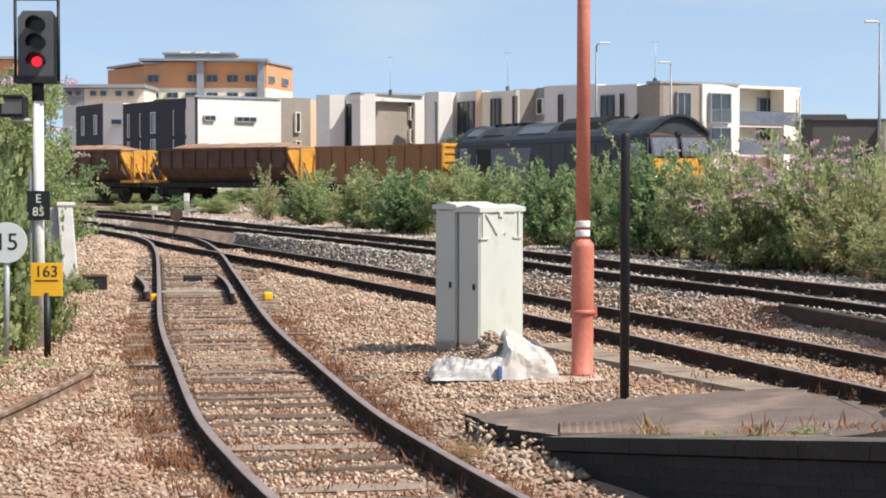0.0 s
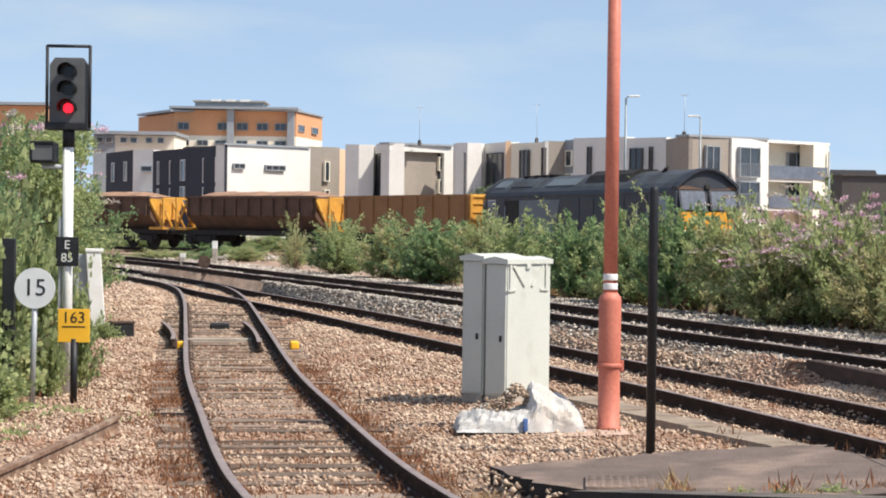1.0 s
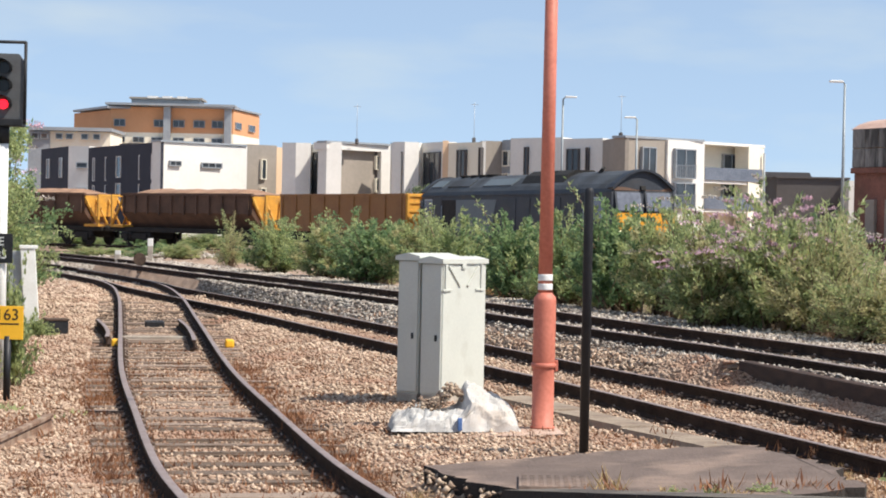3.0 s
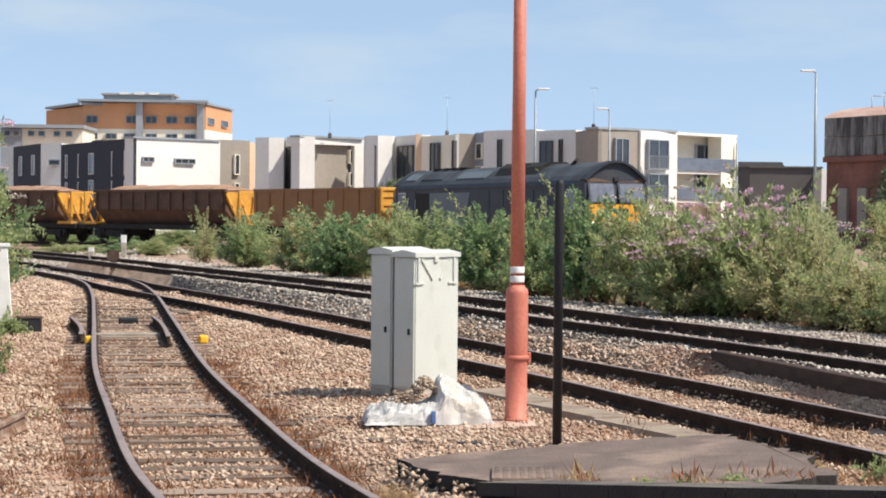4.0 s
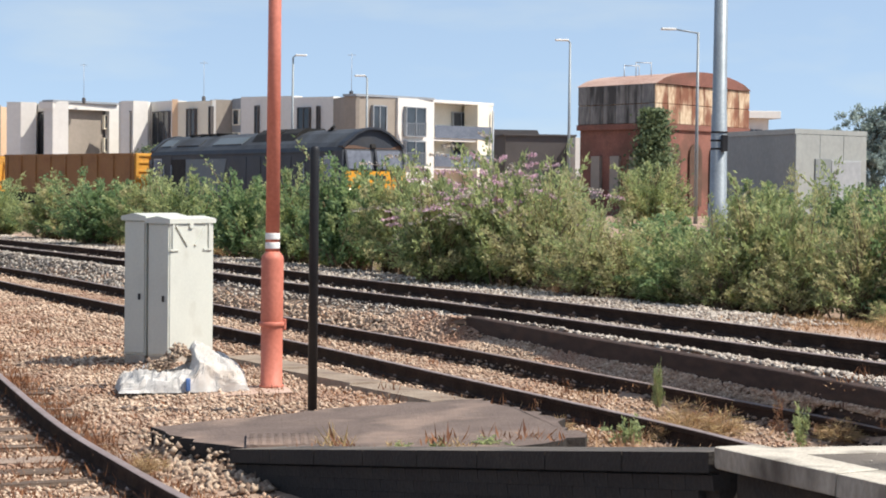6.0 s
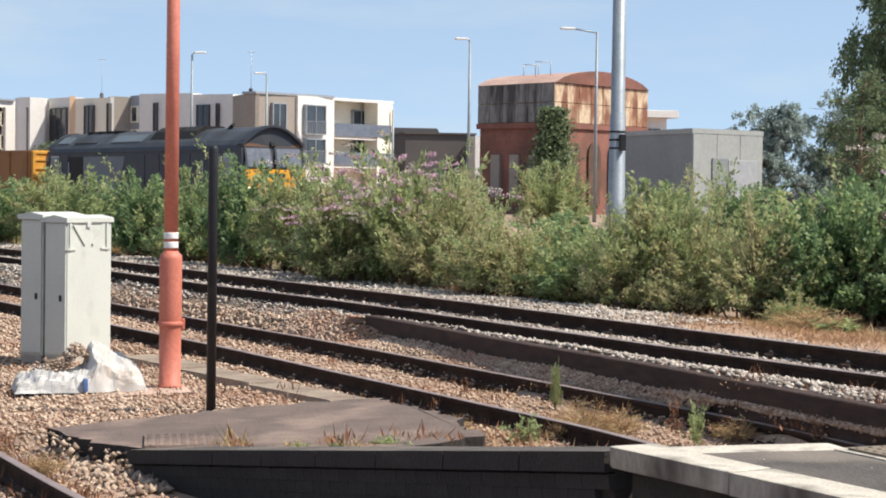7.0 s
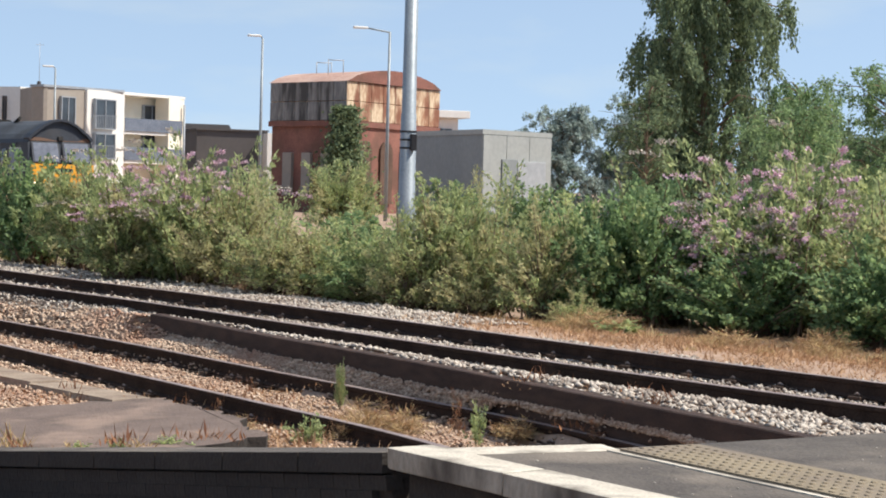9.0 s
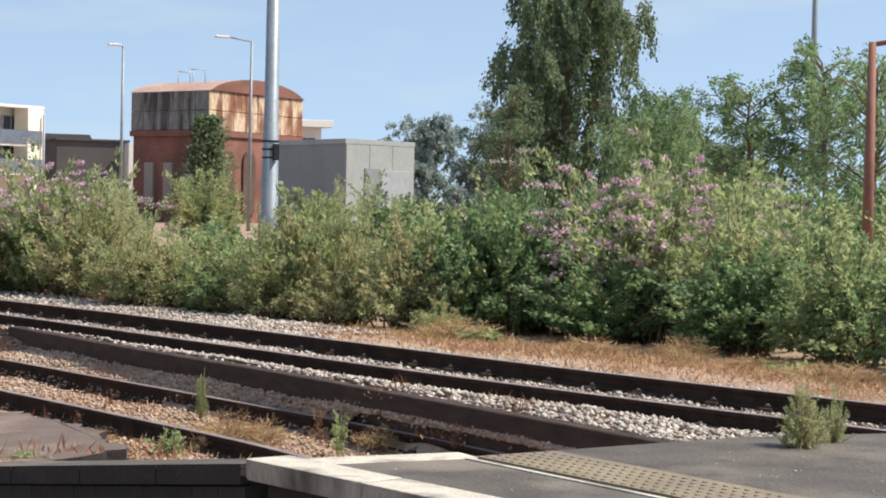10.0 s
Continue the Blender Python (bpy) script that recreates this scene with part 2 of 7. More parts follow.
M_WAGON_RUST = mat("rust_brown_wagon_side", (0.13, 0.075, 0.05), (0.07, 0.042, 0.03), 0.8, scale=1.2, fine=16, bump=0.2)
M_SPOIL = mat("brown_spoil_load", (0.40, 0.24, 0.15), (0.24, 0.14, 0.09), 0.95, scale=1.5, fine=14, bump=0.5)
M_GLASS = mat("dark_window_glass", (0.045, 0.055, 0.065), (0.03, 0.036, 0.042), 0.12, scale=0.5, fine=2, bump=0.0, spec=0.6)
M_CAB_GLASS = mat("cab_windscreen_glass", (0.15, 0.165, 0.20), (0.09, 0.10, 0.125), 0.2, scale=1.0, fine=6, bump=0.0, spec=0.7)
M_RENDER = mat("white_render_wall", (0.74, 0.71, 0.66), (0.68, 0.65, 0.60), 0.85, scale=0.4, fine=3, bump=0.03, stain=(0.62, 0.58, 0.53), stain_scale=0.3, stain_at=(0.6, 0.85))
M_TAUPE = mat("taupe_render_wall", (0.33, 0.285, 0.24), (0.28, 0.245, 0.205), 0.85, scale=0.4, fine=3, bump=0.03)
M_DARKGREY = mat("charcoal_clad_wall", (0.10, 0.09, 0.088), (0.085, 0.077, 0.075), 0.8, scale=0.5, fine=3, bump=0.03)
M_NAVY = mat("blue_black_brick_wall", (0.032, 0.034, 0.050), (0.024, 0.026, 0.038), 0.8, scale=0.5, fine=5, bump=0.05)
M_PEACH = mat("peach_clad_wall", (0.72, 0.50, 0.33), (0.66, 0.45, 0.29), 0.85, scale=0.4, fine=3, bump=0.03)
M_ORANGE = mat("orange_clad_wall", (0.62, 0.32, 0.165), (0.57, 0.29, 0.145), 0.8, scale=0.3, fine=2, bump=0.02)
M_CREAM = mat("cream_render_wall", (0.82, 0.76, 0.62), (0.76, 0.70, 0.57), 0.85, scale=0.4, fine=3, bump=0.02)
M_ZINC = mat("grey_zinc_roof", (0.34, 0.36, 0.38), (0.27, 0.29, 0.31), 0.55, metal=0.2, scale=0.4, fine=3, bump=0.03)
M_BRICK_RED = mat("old_red_brick", (0.28, 0.125, 0.092), (0.17, 0.075, 0.058), 0.9, scale=0.6, fine=9, bump=0.2, stain=(0.13, 0.07, 0.05), stain_scale=0.5)
M_TANK_GREY = mat("weathered_grey_tank_plate", (0.36, 0.34, 0.31), (0.16, 0.155, 0.15), 0.8, scale=0.9, fine=5, bump=0.15, mix=0.6, stain=(0.065, 0.062, 0.058), stain_scale=0.9, stain_at=(0.42, 0.60), stretch=(1.6, 1.6, 0.35))
M_TANK_RUST = mat("rust_streaked_cream_tank_plate", (0.60, 0.49, 0.34), (0.30, 0.15, 0.085), 0.8, scale=1.1, fine=5, bump=0.15, mix=0.45, stain=(0.20, 0.085, 0.05), stain_scale=0.8, stain_at=(0.46, 0.60), stretch=(1.3, 1.3, 0.5))
M_TANK_ROOF = mat("rusted_tin_roof", (0.52, 0.36, 0.29), (0.37, 0.21, 0.155), 0.75, scale=0.5, fine=5, bump=0.15)
M_SHED = mat("grey_steel_shed_cladding", (0.35, 0.36, 0.34), (0.29, 0.30, 0.285), 0.6, scale=0.5, fine=6, bump=0.05)
M_SHED_DARK = mat("dark_grey_shed_cladding", (0.25, 0.265, 0.265), (0.20, 0.215, 0.215), 0.6, scale=0.5, fine=6, bump=0.05)
M_MAST = mat("galvanised_blue_grey_mast", (0.30, 0.335, 0.36), (0.22, 0.25, 0.27), 0.5, metal=0.3, scale=1.2, fine=12, bump=0.05)
M_LAMP_POST = mat("grey_lamp_column", (0.30, 0.33, 0.34), (0.24, 0.26, 0.27), 0.5, metal=0.3, scale=2)
M_RUST_POST = mat("rust_red_lamp_column", (0.30, 0.13, 0.09), (0.20, 0.085, 0.06), 0.7, scale=3)


# ---- builders ----
def finish(ob_name, bm, material, parent=None, label=""):
    me = bpy.data.meshes.new(ob_name)
    bm.normal_update()
    bm.to_mesh(me)
    bm.free()
    for mm in (material if isinstance(material, (list, tuple)) else [material]):
        me.materials.append(mm)
    ob = new(ob_name, me)
    if parent is not None:
        ob.parent = parent
    if label:
        tagged(ob, label)
    return ob


def part(name, bm, material, parent, label=""):
    return finish(name, bm, material, parent, label)


def same(name, mesh, m, parent):
    """Another object on the same mesh."""
    ob = new(name, mesh)
    ob.parent = parent
    ob.matrix_basis = m
    return ob


def thing(name, m, label, category, group="", kind=""):
    ob = new(name)
    ob.empty_display_size = 0.2
    ob.matrix_basis = m
    return tagged(ob, label, category, group, kind)


def add_box(bm, lo, hi, bevel=0.0, m=None, mat_index=0):
    lo, hi = Vector(lo), Vector(hi)
    c, s = (lo + hi) / 2, hi - lo
    mm = Matrix.Translation(c) @ Matrix.Diagonal((*s, 1))
    if m is not None:
        mm = m @ mm
    r = bmesh.ops.create_cube(bm, size=1, matrix=mm)
    faces = {fc for v in r["verts"] for fc in v.link_faces}
    for fc in faces:
        fc.material_index = mat_index
    if bevel:
        edges = list({e for v in r["verts"] for e in v.link_edges})
        bmesh.ops.bevel(bm, geom=edges, offset=bevel, segments=2, affect="EDGES", profile=0.5)
    return r["verts"]


def box(name, lo, hi, material, parent=None, bevel=0.0, label="", m=None):
    bm = bmesh.new()
    add_box(bm, lo, hi, bevel, m)
    return finish(name, bm, material, parent, label)


def add_tube(bm, a, b, r0, r1=None, n=12, mat_index=0, caps=True):
    a, b = Vector(a), Vector(b)
    r1 = r0 if r1 is None else r1
    q = (b - a).to_track_quat("Z", "Y").to_matrix().to_4x4()
    mm = Matrix.Translation((a + b) / 2) @ q
    r = bmesh.ops.create_cone(bm, cap_ends=caps, segments=n, radius1=r0, radius2=r1, depth=(b - a).length, matrix=mm)
    for fc in {fc for v in r["verts"] for fc in v.link_faces}:
        fc.material_index = mat_index
        if len(fc.verts) == 4:
            fc.smooth = True


def tube(name, a, b, r0, material, parent=None, r1=None, n=16, label=""):
    bm = bmesh.new()
    add_tube(bm, a, b, r0, r1, n)
    return finish(name, bm, material, parent, label)


def add_lathe(bm, profile, n=20, m=None):
    """A turned body from (radius, height) pairs."""
    rings = []
    for r, z in profile:
        ring = []
        for k in range(n):
            a = 2 * math.pi * k / n
            v = Vector((r * math.cos(a), r * math.sin(a), z))
            ring.append(bm.verts.new(m @ v if m is not None else v))
        rings.append(ring)
    for p, q in zip(rings, rings[1:]):
        for k in range(n):
            fc = bm.faces.new((p[k], p[(k + 1) % n], q[(k + 1) % n], q[k]))
            fc.smooth = True
    bm.faces.new(list(reversed(rings[0])))
    bm.faces.new(rings[-1])


def add_prism(bm, outline, lo, hi, axis="x", m=None, mat_index=0):
    """An outline in the plane across the axis, drawn out from lo to hi."""
    def at(p, s):
        v = Vector((s, p[0], p[1])) if axis == "x" else Vector((p[0], s, p[1])) if axis == "y" else Vector((p[0], p[1], s))
        return m @ v if m is not None else v
    a = [bm.verts.new(at(p, lo)) for p in outline]
    b = [bm.verts.new(at(p, hi)) for p in outline]
    k = len(outline)
    fs = [bm.faces.new(a), bm.faces.new(list(reversed(b)))]
    for i in range(k):
        fs.append(bm.faces.new((a[i], b[i], b[(i + 1) % k], a[(i + 1) % k])))
    for fc in fs:
        fc.material_index = mat_index
    bmesh.ops.recalc_face_normals(bm, faces=fs)


def prism(name, outline, lo, hi, material, parent=None, axis="x", label="", m=None):
    bm = bmesh.new()
    add_prism(bm, outline, lo, hi, axis, m)
    return finish(name, bm, material, parent, label)


def raw(name, verts, faces, material, parent=None, mats=None):
    me = bpy.data.meshes.new(name)
    me.from_pydata(verts, [], faces)
    for mm in (material if isinstance(material, (list, tuple)) else [material]):
        me.materials.append(mm)
    if mats is not None:
        me.polygons.foreach_set("material_index", np.asarray(mats, dtype=np.int32))
    me.update()
    ob = new(name, me)
    if parent is not None:
        ob.parent = parent
    return ob


def writing(name, text, size, m, material, parent):
    cu = bpy.data.curves.new(name, "FONT")
    cu.body, cu.size, cu.extrude = text, size, 0.002
    cu.align_x, cu.align_y = "CENTER", "CENTER"
    tmp = bpy.data.objects.new(name, cu)
    me = bpy.data.meshes.new_from_object(tmp)
    bpy.data.objects.remove(tmp)
    me.materials.append(material)
    ob = new(name, me)
    ob.parent = parent
    ob.matrix_basis = m
    return ob


def spline(points, step=0.3):
    """Points along a smooth line through the given ones, at even steps."""
    p = np.array(points, dtype=float)
    p = np.vstack([2 * p[0] - p[1], p, 2 * p[-1] - p[-2]])
    out = []
    for i in range(1, len(p) - 2):
        n = max(4, int(np.linalg.norm(p[i + 1] - p[i]) / 0.1))
        for k in range(n):
            t = k / n
            out.append(0.5 * (2 * p[i] + (p[i + 1] - p[i - 1]) * t + (2 * p[i - 1] - 5 * p[i] + 4 * p[i + 1] - p[i + 2]) * t * t
                              + (3 * p[i] - p[i - 1] - 3 * p[i + 1] + p[i + 2]) * t ** 3))
    out.append(p[-2])
    out = np.array(out)
    s = np.concatenate([[0], np.cumsum(np.linalg.norm(np.diff(out, axis=0), axis=1))])
    u = np.arange(0, s[-1], step)
    return np.stack([np.interp(u, s, out[:, k]) for k in range(out.shape[1])], 1)


# ---- plan of the tracks: x, y, height of the rail tops ----
SIDING = spline([(3.0, 0, 0.07), (0.87, 7.74, 0.07), (-0.30, 12.14, 0.07), (-0.78, 14.02, 0.07), (-1.34, 16.55, 0.055), (-2.08, 20.75, 0.035), (-3.2, 27.4, 0.03), (-4.75, 38, 0.1), (-6.25, 48, 0.2), (-7.75, 56.3, 0.2), (-9.45, 61.9, 0.22), (-12.75, 70.2, 0.26)])
LOOP = spline([(5.55, 12.6, 0.2), (5.16, 14.8, 0.2), (4.55, 17.1, 0.2), (3.88, 19.5, 0.2), (2.82, 23.3, 0.2), (1.77, 26.65, 0.2), (0.54, 30.8, 0.2), (-0.87, 35.3, 0.2), (-2.72, 41.4, 0.2), (-4.36, 46.3, 0.2), (-6.68, 53.2, 0.2), (-9.35, 61.6, 0.22), (-17, 80, 0.3), (-31, 98, 0.35)])
MAIN = spline([(13.3, 0, 0.6), (9.75, 9, 0.6), (7.6, 15, 0.6), (6.15, 20, 0.6), (4.74, 25, 0.6), (3.1, 30, 0.6), (1.5, 35.4, 0.6), (-1.05, 43.2, 0.6), (-5.7, 56, 0.6), (-10.8, 70, 0.6), (-20, 90, 0.6), (-36, 112, 0.6)])
GOODS = spline([(21.5, 12, 0.42), (19.8, 25, 0.42), (17.9, 36.2, 0.42), (14.0, 54.6, 0.42), (8.5, 73.7, 0.42), (2.0, 91.5, 0.42), (-8.2, 108.5, 0.42), (-25, 124, 0.42), (-48, 138, 0.42), (-80, 152, 0.42)])


# edge of the raised ballast, where a timber baulk holds it
EDGE_X, EDGE_Y = (6.75, 6.5, 6.03, 5.54, 4.75, 4.12), (10.8, 12.4, 14.8, 17.3, 20.7, 23.8)


def x_on(line, y):
    return np.interp(y, line[:, 1], line[:, 0])


def ground_z(x, y):
    """The height of the ground: beds of the three tracks as low terraces, level land beyond."""
    xs, xl, xm = x_on(SIDING, y), x_on(LOOP, y), x_on(MAIN, y)
    zs = np.interp(y, SIDING[:, 1], SIDING[:, 2]) - 0.13
    w = min(1.0, max(0.0, (y - 23.0) / 1.5))
    xb = float(np.interp(y, EDGE_Y, EDGE_X))
    p1, p3 = (xb - 0.12) * (1 - w) + (xl + 0.9) * w, (xm - 1.3) * (1 - w) + (xm - 1.0) * w
    p2 = (xb + 0.06) * (1 - w) + 0.5 * (p1 + p3) * w
    knots = [-3000, xs - 4, xs - 1.5, xs - 1.25, xs + 1.25, xs + 1.5, xl - 1.7, xl - 1.0, xl + 0.68, min(xl + 0.82, p1 - 0.02), p1, p2, p3, xm - 0.86, xm - 0.70, xm + 0.95, xm + 1.35, xm + 3.0, xm + 4.2, xm + 8, 3000]
    heights = [-0.05, -0.06, zs + 0.0, zs - 0.06, zs - 0.06, zs + 0.0, 0.0, 0.02, 0.02, 0.12 - 0.08 * w, 0.265 - 0.205 * w, 0.485 - 0.235 * w, 0.50 - 0.07 * w, 0.455, 0.415, 0.415, 0.47, 0.47, 0.38, 0.38, 0.4]
    return float(np.interp(x, np.maximum.accumulate(knots), heights))


ys = np.concatenate([np.arange(-6, 40, 0.3), np.arange(40, 80, 1.0), np.geomspace(80, 3000, 26)])
left_u = np.concatenate([-np.geomspace(2500, 8, 16), np.arange(-7, 1.41, 0.2)])
right_u = np.concatenate([np.arange(-1.3, 8.1, 0.22), np.geomspace(9, 2500, 18)])
gv, gf = [], []
for y in ys:
    cl, cm = float(x_on(SIDING, min(y, 68))), float(x_on(MAIN, min(y, 90)))
    cl = min(cl, cm - 4.2)
    inner = np.linspace(cl + 1.4, cm - 1.3, 62)[1:-1]
    for x in np.concatenate([cl + left_u, inner, cm + right_u]):
        z = ground_z(x, y)
        if abs(x) < 20 and y < 45:
            z += 0.03 * noise.noise(Vector((x * 0.9, y * 0.9, 0))) + 0.012 * noise.noise(Vector((x * 4, y * 4, 3)))
        if y < 66 and x_on(LOOP, y) + 0.75 < x < x_on(MAIN, y) - 0.95:
            z -= 0.14 if y < 25 else 0.05
        gv.append((x, y, z))
nu = len(left_u) + 60 + len(right_u)
for j in range(len(ys) - 1):
    for i in range(nu - 1):
        a = j * nu + i
        gf.append((a, a + 1, a + nu + 1, a + nu))
ground = tagged(raw("ground", gv, gf, M_GROUND), "dry brown stony railway ground with ballast beds", "ground", kind="structure")
for p in ground.data.polygons:
    p.use_smooth = True

# rail section: half of it, mirrored; the head is the polished part
RAIL = [(-0.07, -0.155), (0.07, -0.155), (0.07, -0.143), (0.012, -0.125), (0.010, -0.045), (0.035, -0.036), (0.036, -0.004), (0.028, 0.0), (-0.028, 0.0), (-0.036, -0.004), (-0.035, -0.036), (-0.010, -0.045), (-0.012, -0.125), (-0.07, -0.143)]


def sweep(name, line, off, parent, section=RAIL, shiny=True, mats=None):
    t = np.gradient(line[:, :2], axis=0)
    t /= np.linalg.norm(t, axis=1)[:, None]
    nrm = np.stack([-t[:, 1], t[:, 0]], 1)
    vs, fs, mi = [], [], []
    k = len(section)
    for p, nn in zip(line, nrm):
        for a, b in section:
            vs.append((p[0] + nn[0] * (off + a), p[1] + nn[1] * (off + a), p[2] + b))
    for i in range(len(line) - 1):
        for j in range(k):
            a, b = i * k + j, i * k + (j + 1) % k
            fs.append((a, b, b + k, a + k))
            mi.append(1 if shiny and j in (6, 7, 8) else 0)
    fs.append(tuple(range(k)))
    fs.append(tuple(reversed(range((len(line) - 1) * k, len(line) * k))))
    mi += [0, 0]
    return raw(name, vs, fs, mats or [M_RAIL_SIDE, M_RAIL_TOP], parent, mi)


def cut(line, y0, y1):
    return line[(line[:, 1] >= y0) & (line[:, 1] <= y1)]


def worn_box(sx, sy, sz, seed, rough=0.02, bev=0.12):
    """A worn block with chipped edges, centred, top at 0."""
    rnd = random.Random(seed)
    bm = bmesh.new()
    add_box(bm, (-sx / 2, -sy / 2, -sz), (sx / 2, sy / 2, 0))
    bmesh.ops.bevel(bm, geom=list(bm.edges), offset=min(sx, sy, sz) * bev, segments=1, affect="EDGES")
    for v in bm.verts:
        v.co += Vector((rnd.uniform(-rough, rough), rnd.uniform(-rough, rough), rnd.uniform(-rough, rough) * 0.6))
    me = bpy.data.meshes.new("block")
    bm.to_mesh(me)
    bm.free()
    return me


SLEEPERS = [worn_box(2.5, 0.25, 0.14, k) for k in range(4)]
for me in SLEEPERS:
    me.materials.append(M_SLEEPER)
bm = bmesh.new()
add_box(bm, (-0.13, -0.07, -0.012), (0.13, 0.07, 0.018), 0.006)
for sgn in (-1, 1):
    add_box(bm, (sgn * 0.075 - 0.022, -0.045, 0.016), (sgn * 0.075 + 0.022, 0.045, 0.034), 0.006)
    for k in range(5):
        a0, a1 = math.pi * k / 5, math.pi * (k + 1) / 5
        add_tube(bm, (sgn * (0.075 + 0.012), 0.028 * math.cos(a0), 0.024 + 0.024 * math.sin(a0)), (sgn * (0.075 + 0.012), 0.028 * math.cos(a1), 0.024 + 0.024 * math.sin(a1)), 0.007, n=6, mat_index=1)
CHAIR = bpy.data.meshes.new("rail_chair")
bm.to_mesh(CHAIR)
bm.free()
CHAIR.materials.append(M_CHAIR)
CHAIR.materials.append(M_CLIP)


SHORT = [worn_box(1.9, 0.25, 0.14, 20 + k) for k in range(3)]
for me in SHORT:
    me.materials.append(M_SLEEPER)


def track(line, label, y0, y1, y_parts, sink=0.0, spacing=0.7, wood=SLEEPERS):
    tr = tagged(new("railway_track"), label, "railway track", kind="structure")
    seg = cut(line, y0, y1)
    for off in (-0.7525, 0.7525):
        sweep("rail", seg, off, tr)
    s = np.concatenate([[0], np.cumsum(np.linalg.norm(np.diff(seg[:, :2], axis=0), axis=1))])
    rnd = random.Random(len(label))
    u = 0.3
    while u < s[-1] - 0.3:
        i = int(np.searchsorted(s, u))
        p, q = seg[max(i - 1, 0)], seg[min(i + 1, len(seg) - 1)]
        if p[1] < y_parts:
            ang = math.atan2(q[1] - p[1], q[0] - p[0]) - math.pi / 2
            base = pose(p[0], p[1], p[2] - 0.155 - sink + rnd.uniform(-0.012, 0.008), 0, 0, math.degrees(ang) + rnd.uniform(-1.2, 1.2))
            same("sleeper", rnd.choice(wood), base, tr)
            for off in (-0.7525, 0.7525):
                m = Matrix.Translation((p[0], p[1], p[2] - 0.15)) @ Matrix.Rotation(ang, 4, "Z") @ Matrix.Translation((off, 0, 0))
                same("rail_chair", CHAIR, m, tr)
        u += spacing * rnd.uniform(0.96, 1.04)
    return tr


track(SIDING, "curved siding track with worn rails on weathered timber sleepers", 6, 69, 48, 0.0)
track(LOOP, "rusty overgrown loop track sunk in brown ballast", 12.6, 96, 48, 0.03)
track(MAIN, "dark main line track on raised grey ballast", 1, 112, 46, 0.05, 0.7, SHORT)
track(GOODS, "goods line track behind the bushes", 12, 152, 20, 0.03)

# ---- platform end and ramp ----
platform = tagged(new("platform"), "old station platform end of asphalt with white edge", "platform", kind="structure")
PZ = 0.88
EDGE0, EDGE1 = Vector((2.70, 8.87)), Vector((5.95, -1.5))
ux = (EDGE1 - EDGE0).normalized()
inw = Vector((-ux.y, ux.x))
if inw.x < 0:
    inw = -inw


def plat_pt(s, w):
    return EDGE0 + ux * s + inw * w


def slab(name, outline, z0, z1, material, parent, label=""):
    return prism(name, [tuple(p) for p in outline], z0, z1, material, parent, "z", label)


slab("surface", [plat_pt(0.24, 0.255), Vector((3.72, 8.72)), Vector((5.6, 9.18)), Vector((9.3, 9.12)), Vector((11.5, 2.0)), Vector((12.5, -1.5)), plat_pt(10.8, 0.255)], -0.3, PZ - 0.006, M_ASPHALT, platform, "worn dark asphalt platform surface")
COPE = [worn_box(0.905, 0.25, 0.10, 40 + k, 0.006, 0.05) for k in range(3)]
COPE.append(worn_box(0.95, 0.22, 0.10, 60, 0.006, 0.05))
for me in COPE:
    me.materials.append(M_COPING)
    me.materials.append(M_COPING_FACE)
    # side faces, picked by normal, take the darker stained grey
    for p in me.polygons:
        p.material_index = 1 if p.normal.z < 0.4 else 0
ang_e = math.degrees(math.atan2(ux.y, ux.x))
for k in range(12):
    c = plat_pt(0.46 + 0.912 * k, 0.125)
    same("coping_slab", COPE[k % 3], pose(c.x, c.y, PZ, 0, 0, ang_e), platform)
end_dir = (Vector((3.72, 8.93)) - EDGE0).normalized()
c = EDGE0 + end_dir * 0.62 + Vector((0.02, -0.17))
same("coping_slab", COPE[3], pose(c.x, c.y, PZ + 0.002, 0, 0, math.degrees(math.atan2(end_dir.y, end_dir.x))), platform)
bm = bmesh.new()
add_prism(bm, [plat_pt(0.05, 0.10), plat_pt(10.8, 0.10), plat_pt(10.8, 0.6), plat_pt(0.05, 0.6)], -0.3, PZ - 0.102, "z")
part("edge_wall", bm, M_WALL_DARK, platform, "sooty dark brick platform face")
# buff tactile strip, as rows of low studs on a slab
t_a, t_b = Vector((3.82, 8.67)), Vector((5.20, 2.83))
t_u = (t_b - t_a).normalized()
t_n = Vector((-t_u.y, t_u.x))
t_n = t_n if t_n.x > 0 else -t_n
bm = bmesh.new()
add_prism(bm, [t_a, t_b, t_b + t_n * 0.49, t_a + t_n * 0.49], PZ - 0.05, PZ + 0.004, "z")
for i in range(90):
    for j in range(6):
        c = t_a + t_u * (0.035 + i * 0.068) + t_n * (0.035 + j * 0.074)
        add_tube(bm, (c.x, c.y, PZ + 0.002), (c.x, c.y, PZ + 0.010), 0.018, 0.012, 6)
part("tactile_strip", bm, M_TACTILE, platform, "faded buff studded tactile paving strip")
prism("white_line", [tuple(t_a - t_n * 0.08), tuple(t_b - t_n * 0.08), tuple(t_b - t_n * 0.05), tuple(t_a - t_n * 0.05)], PZ - 0.05, PZ + 0.001, M_COPING, platform, "z")

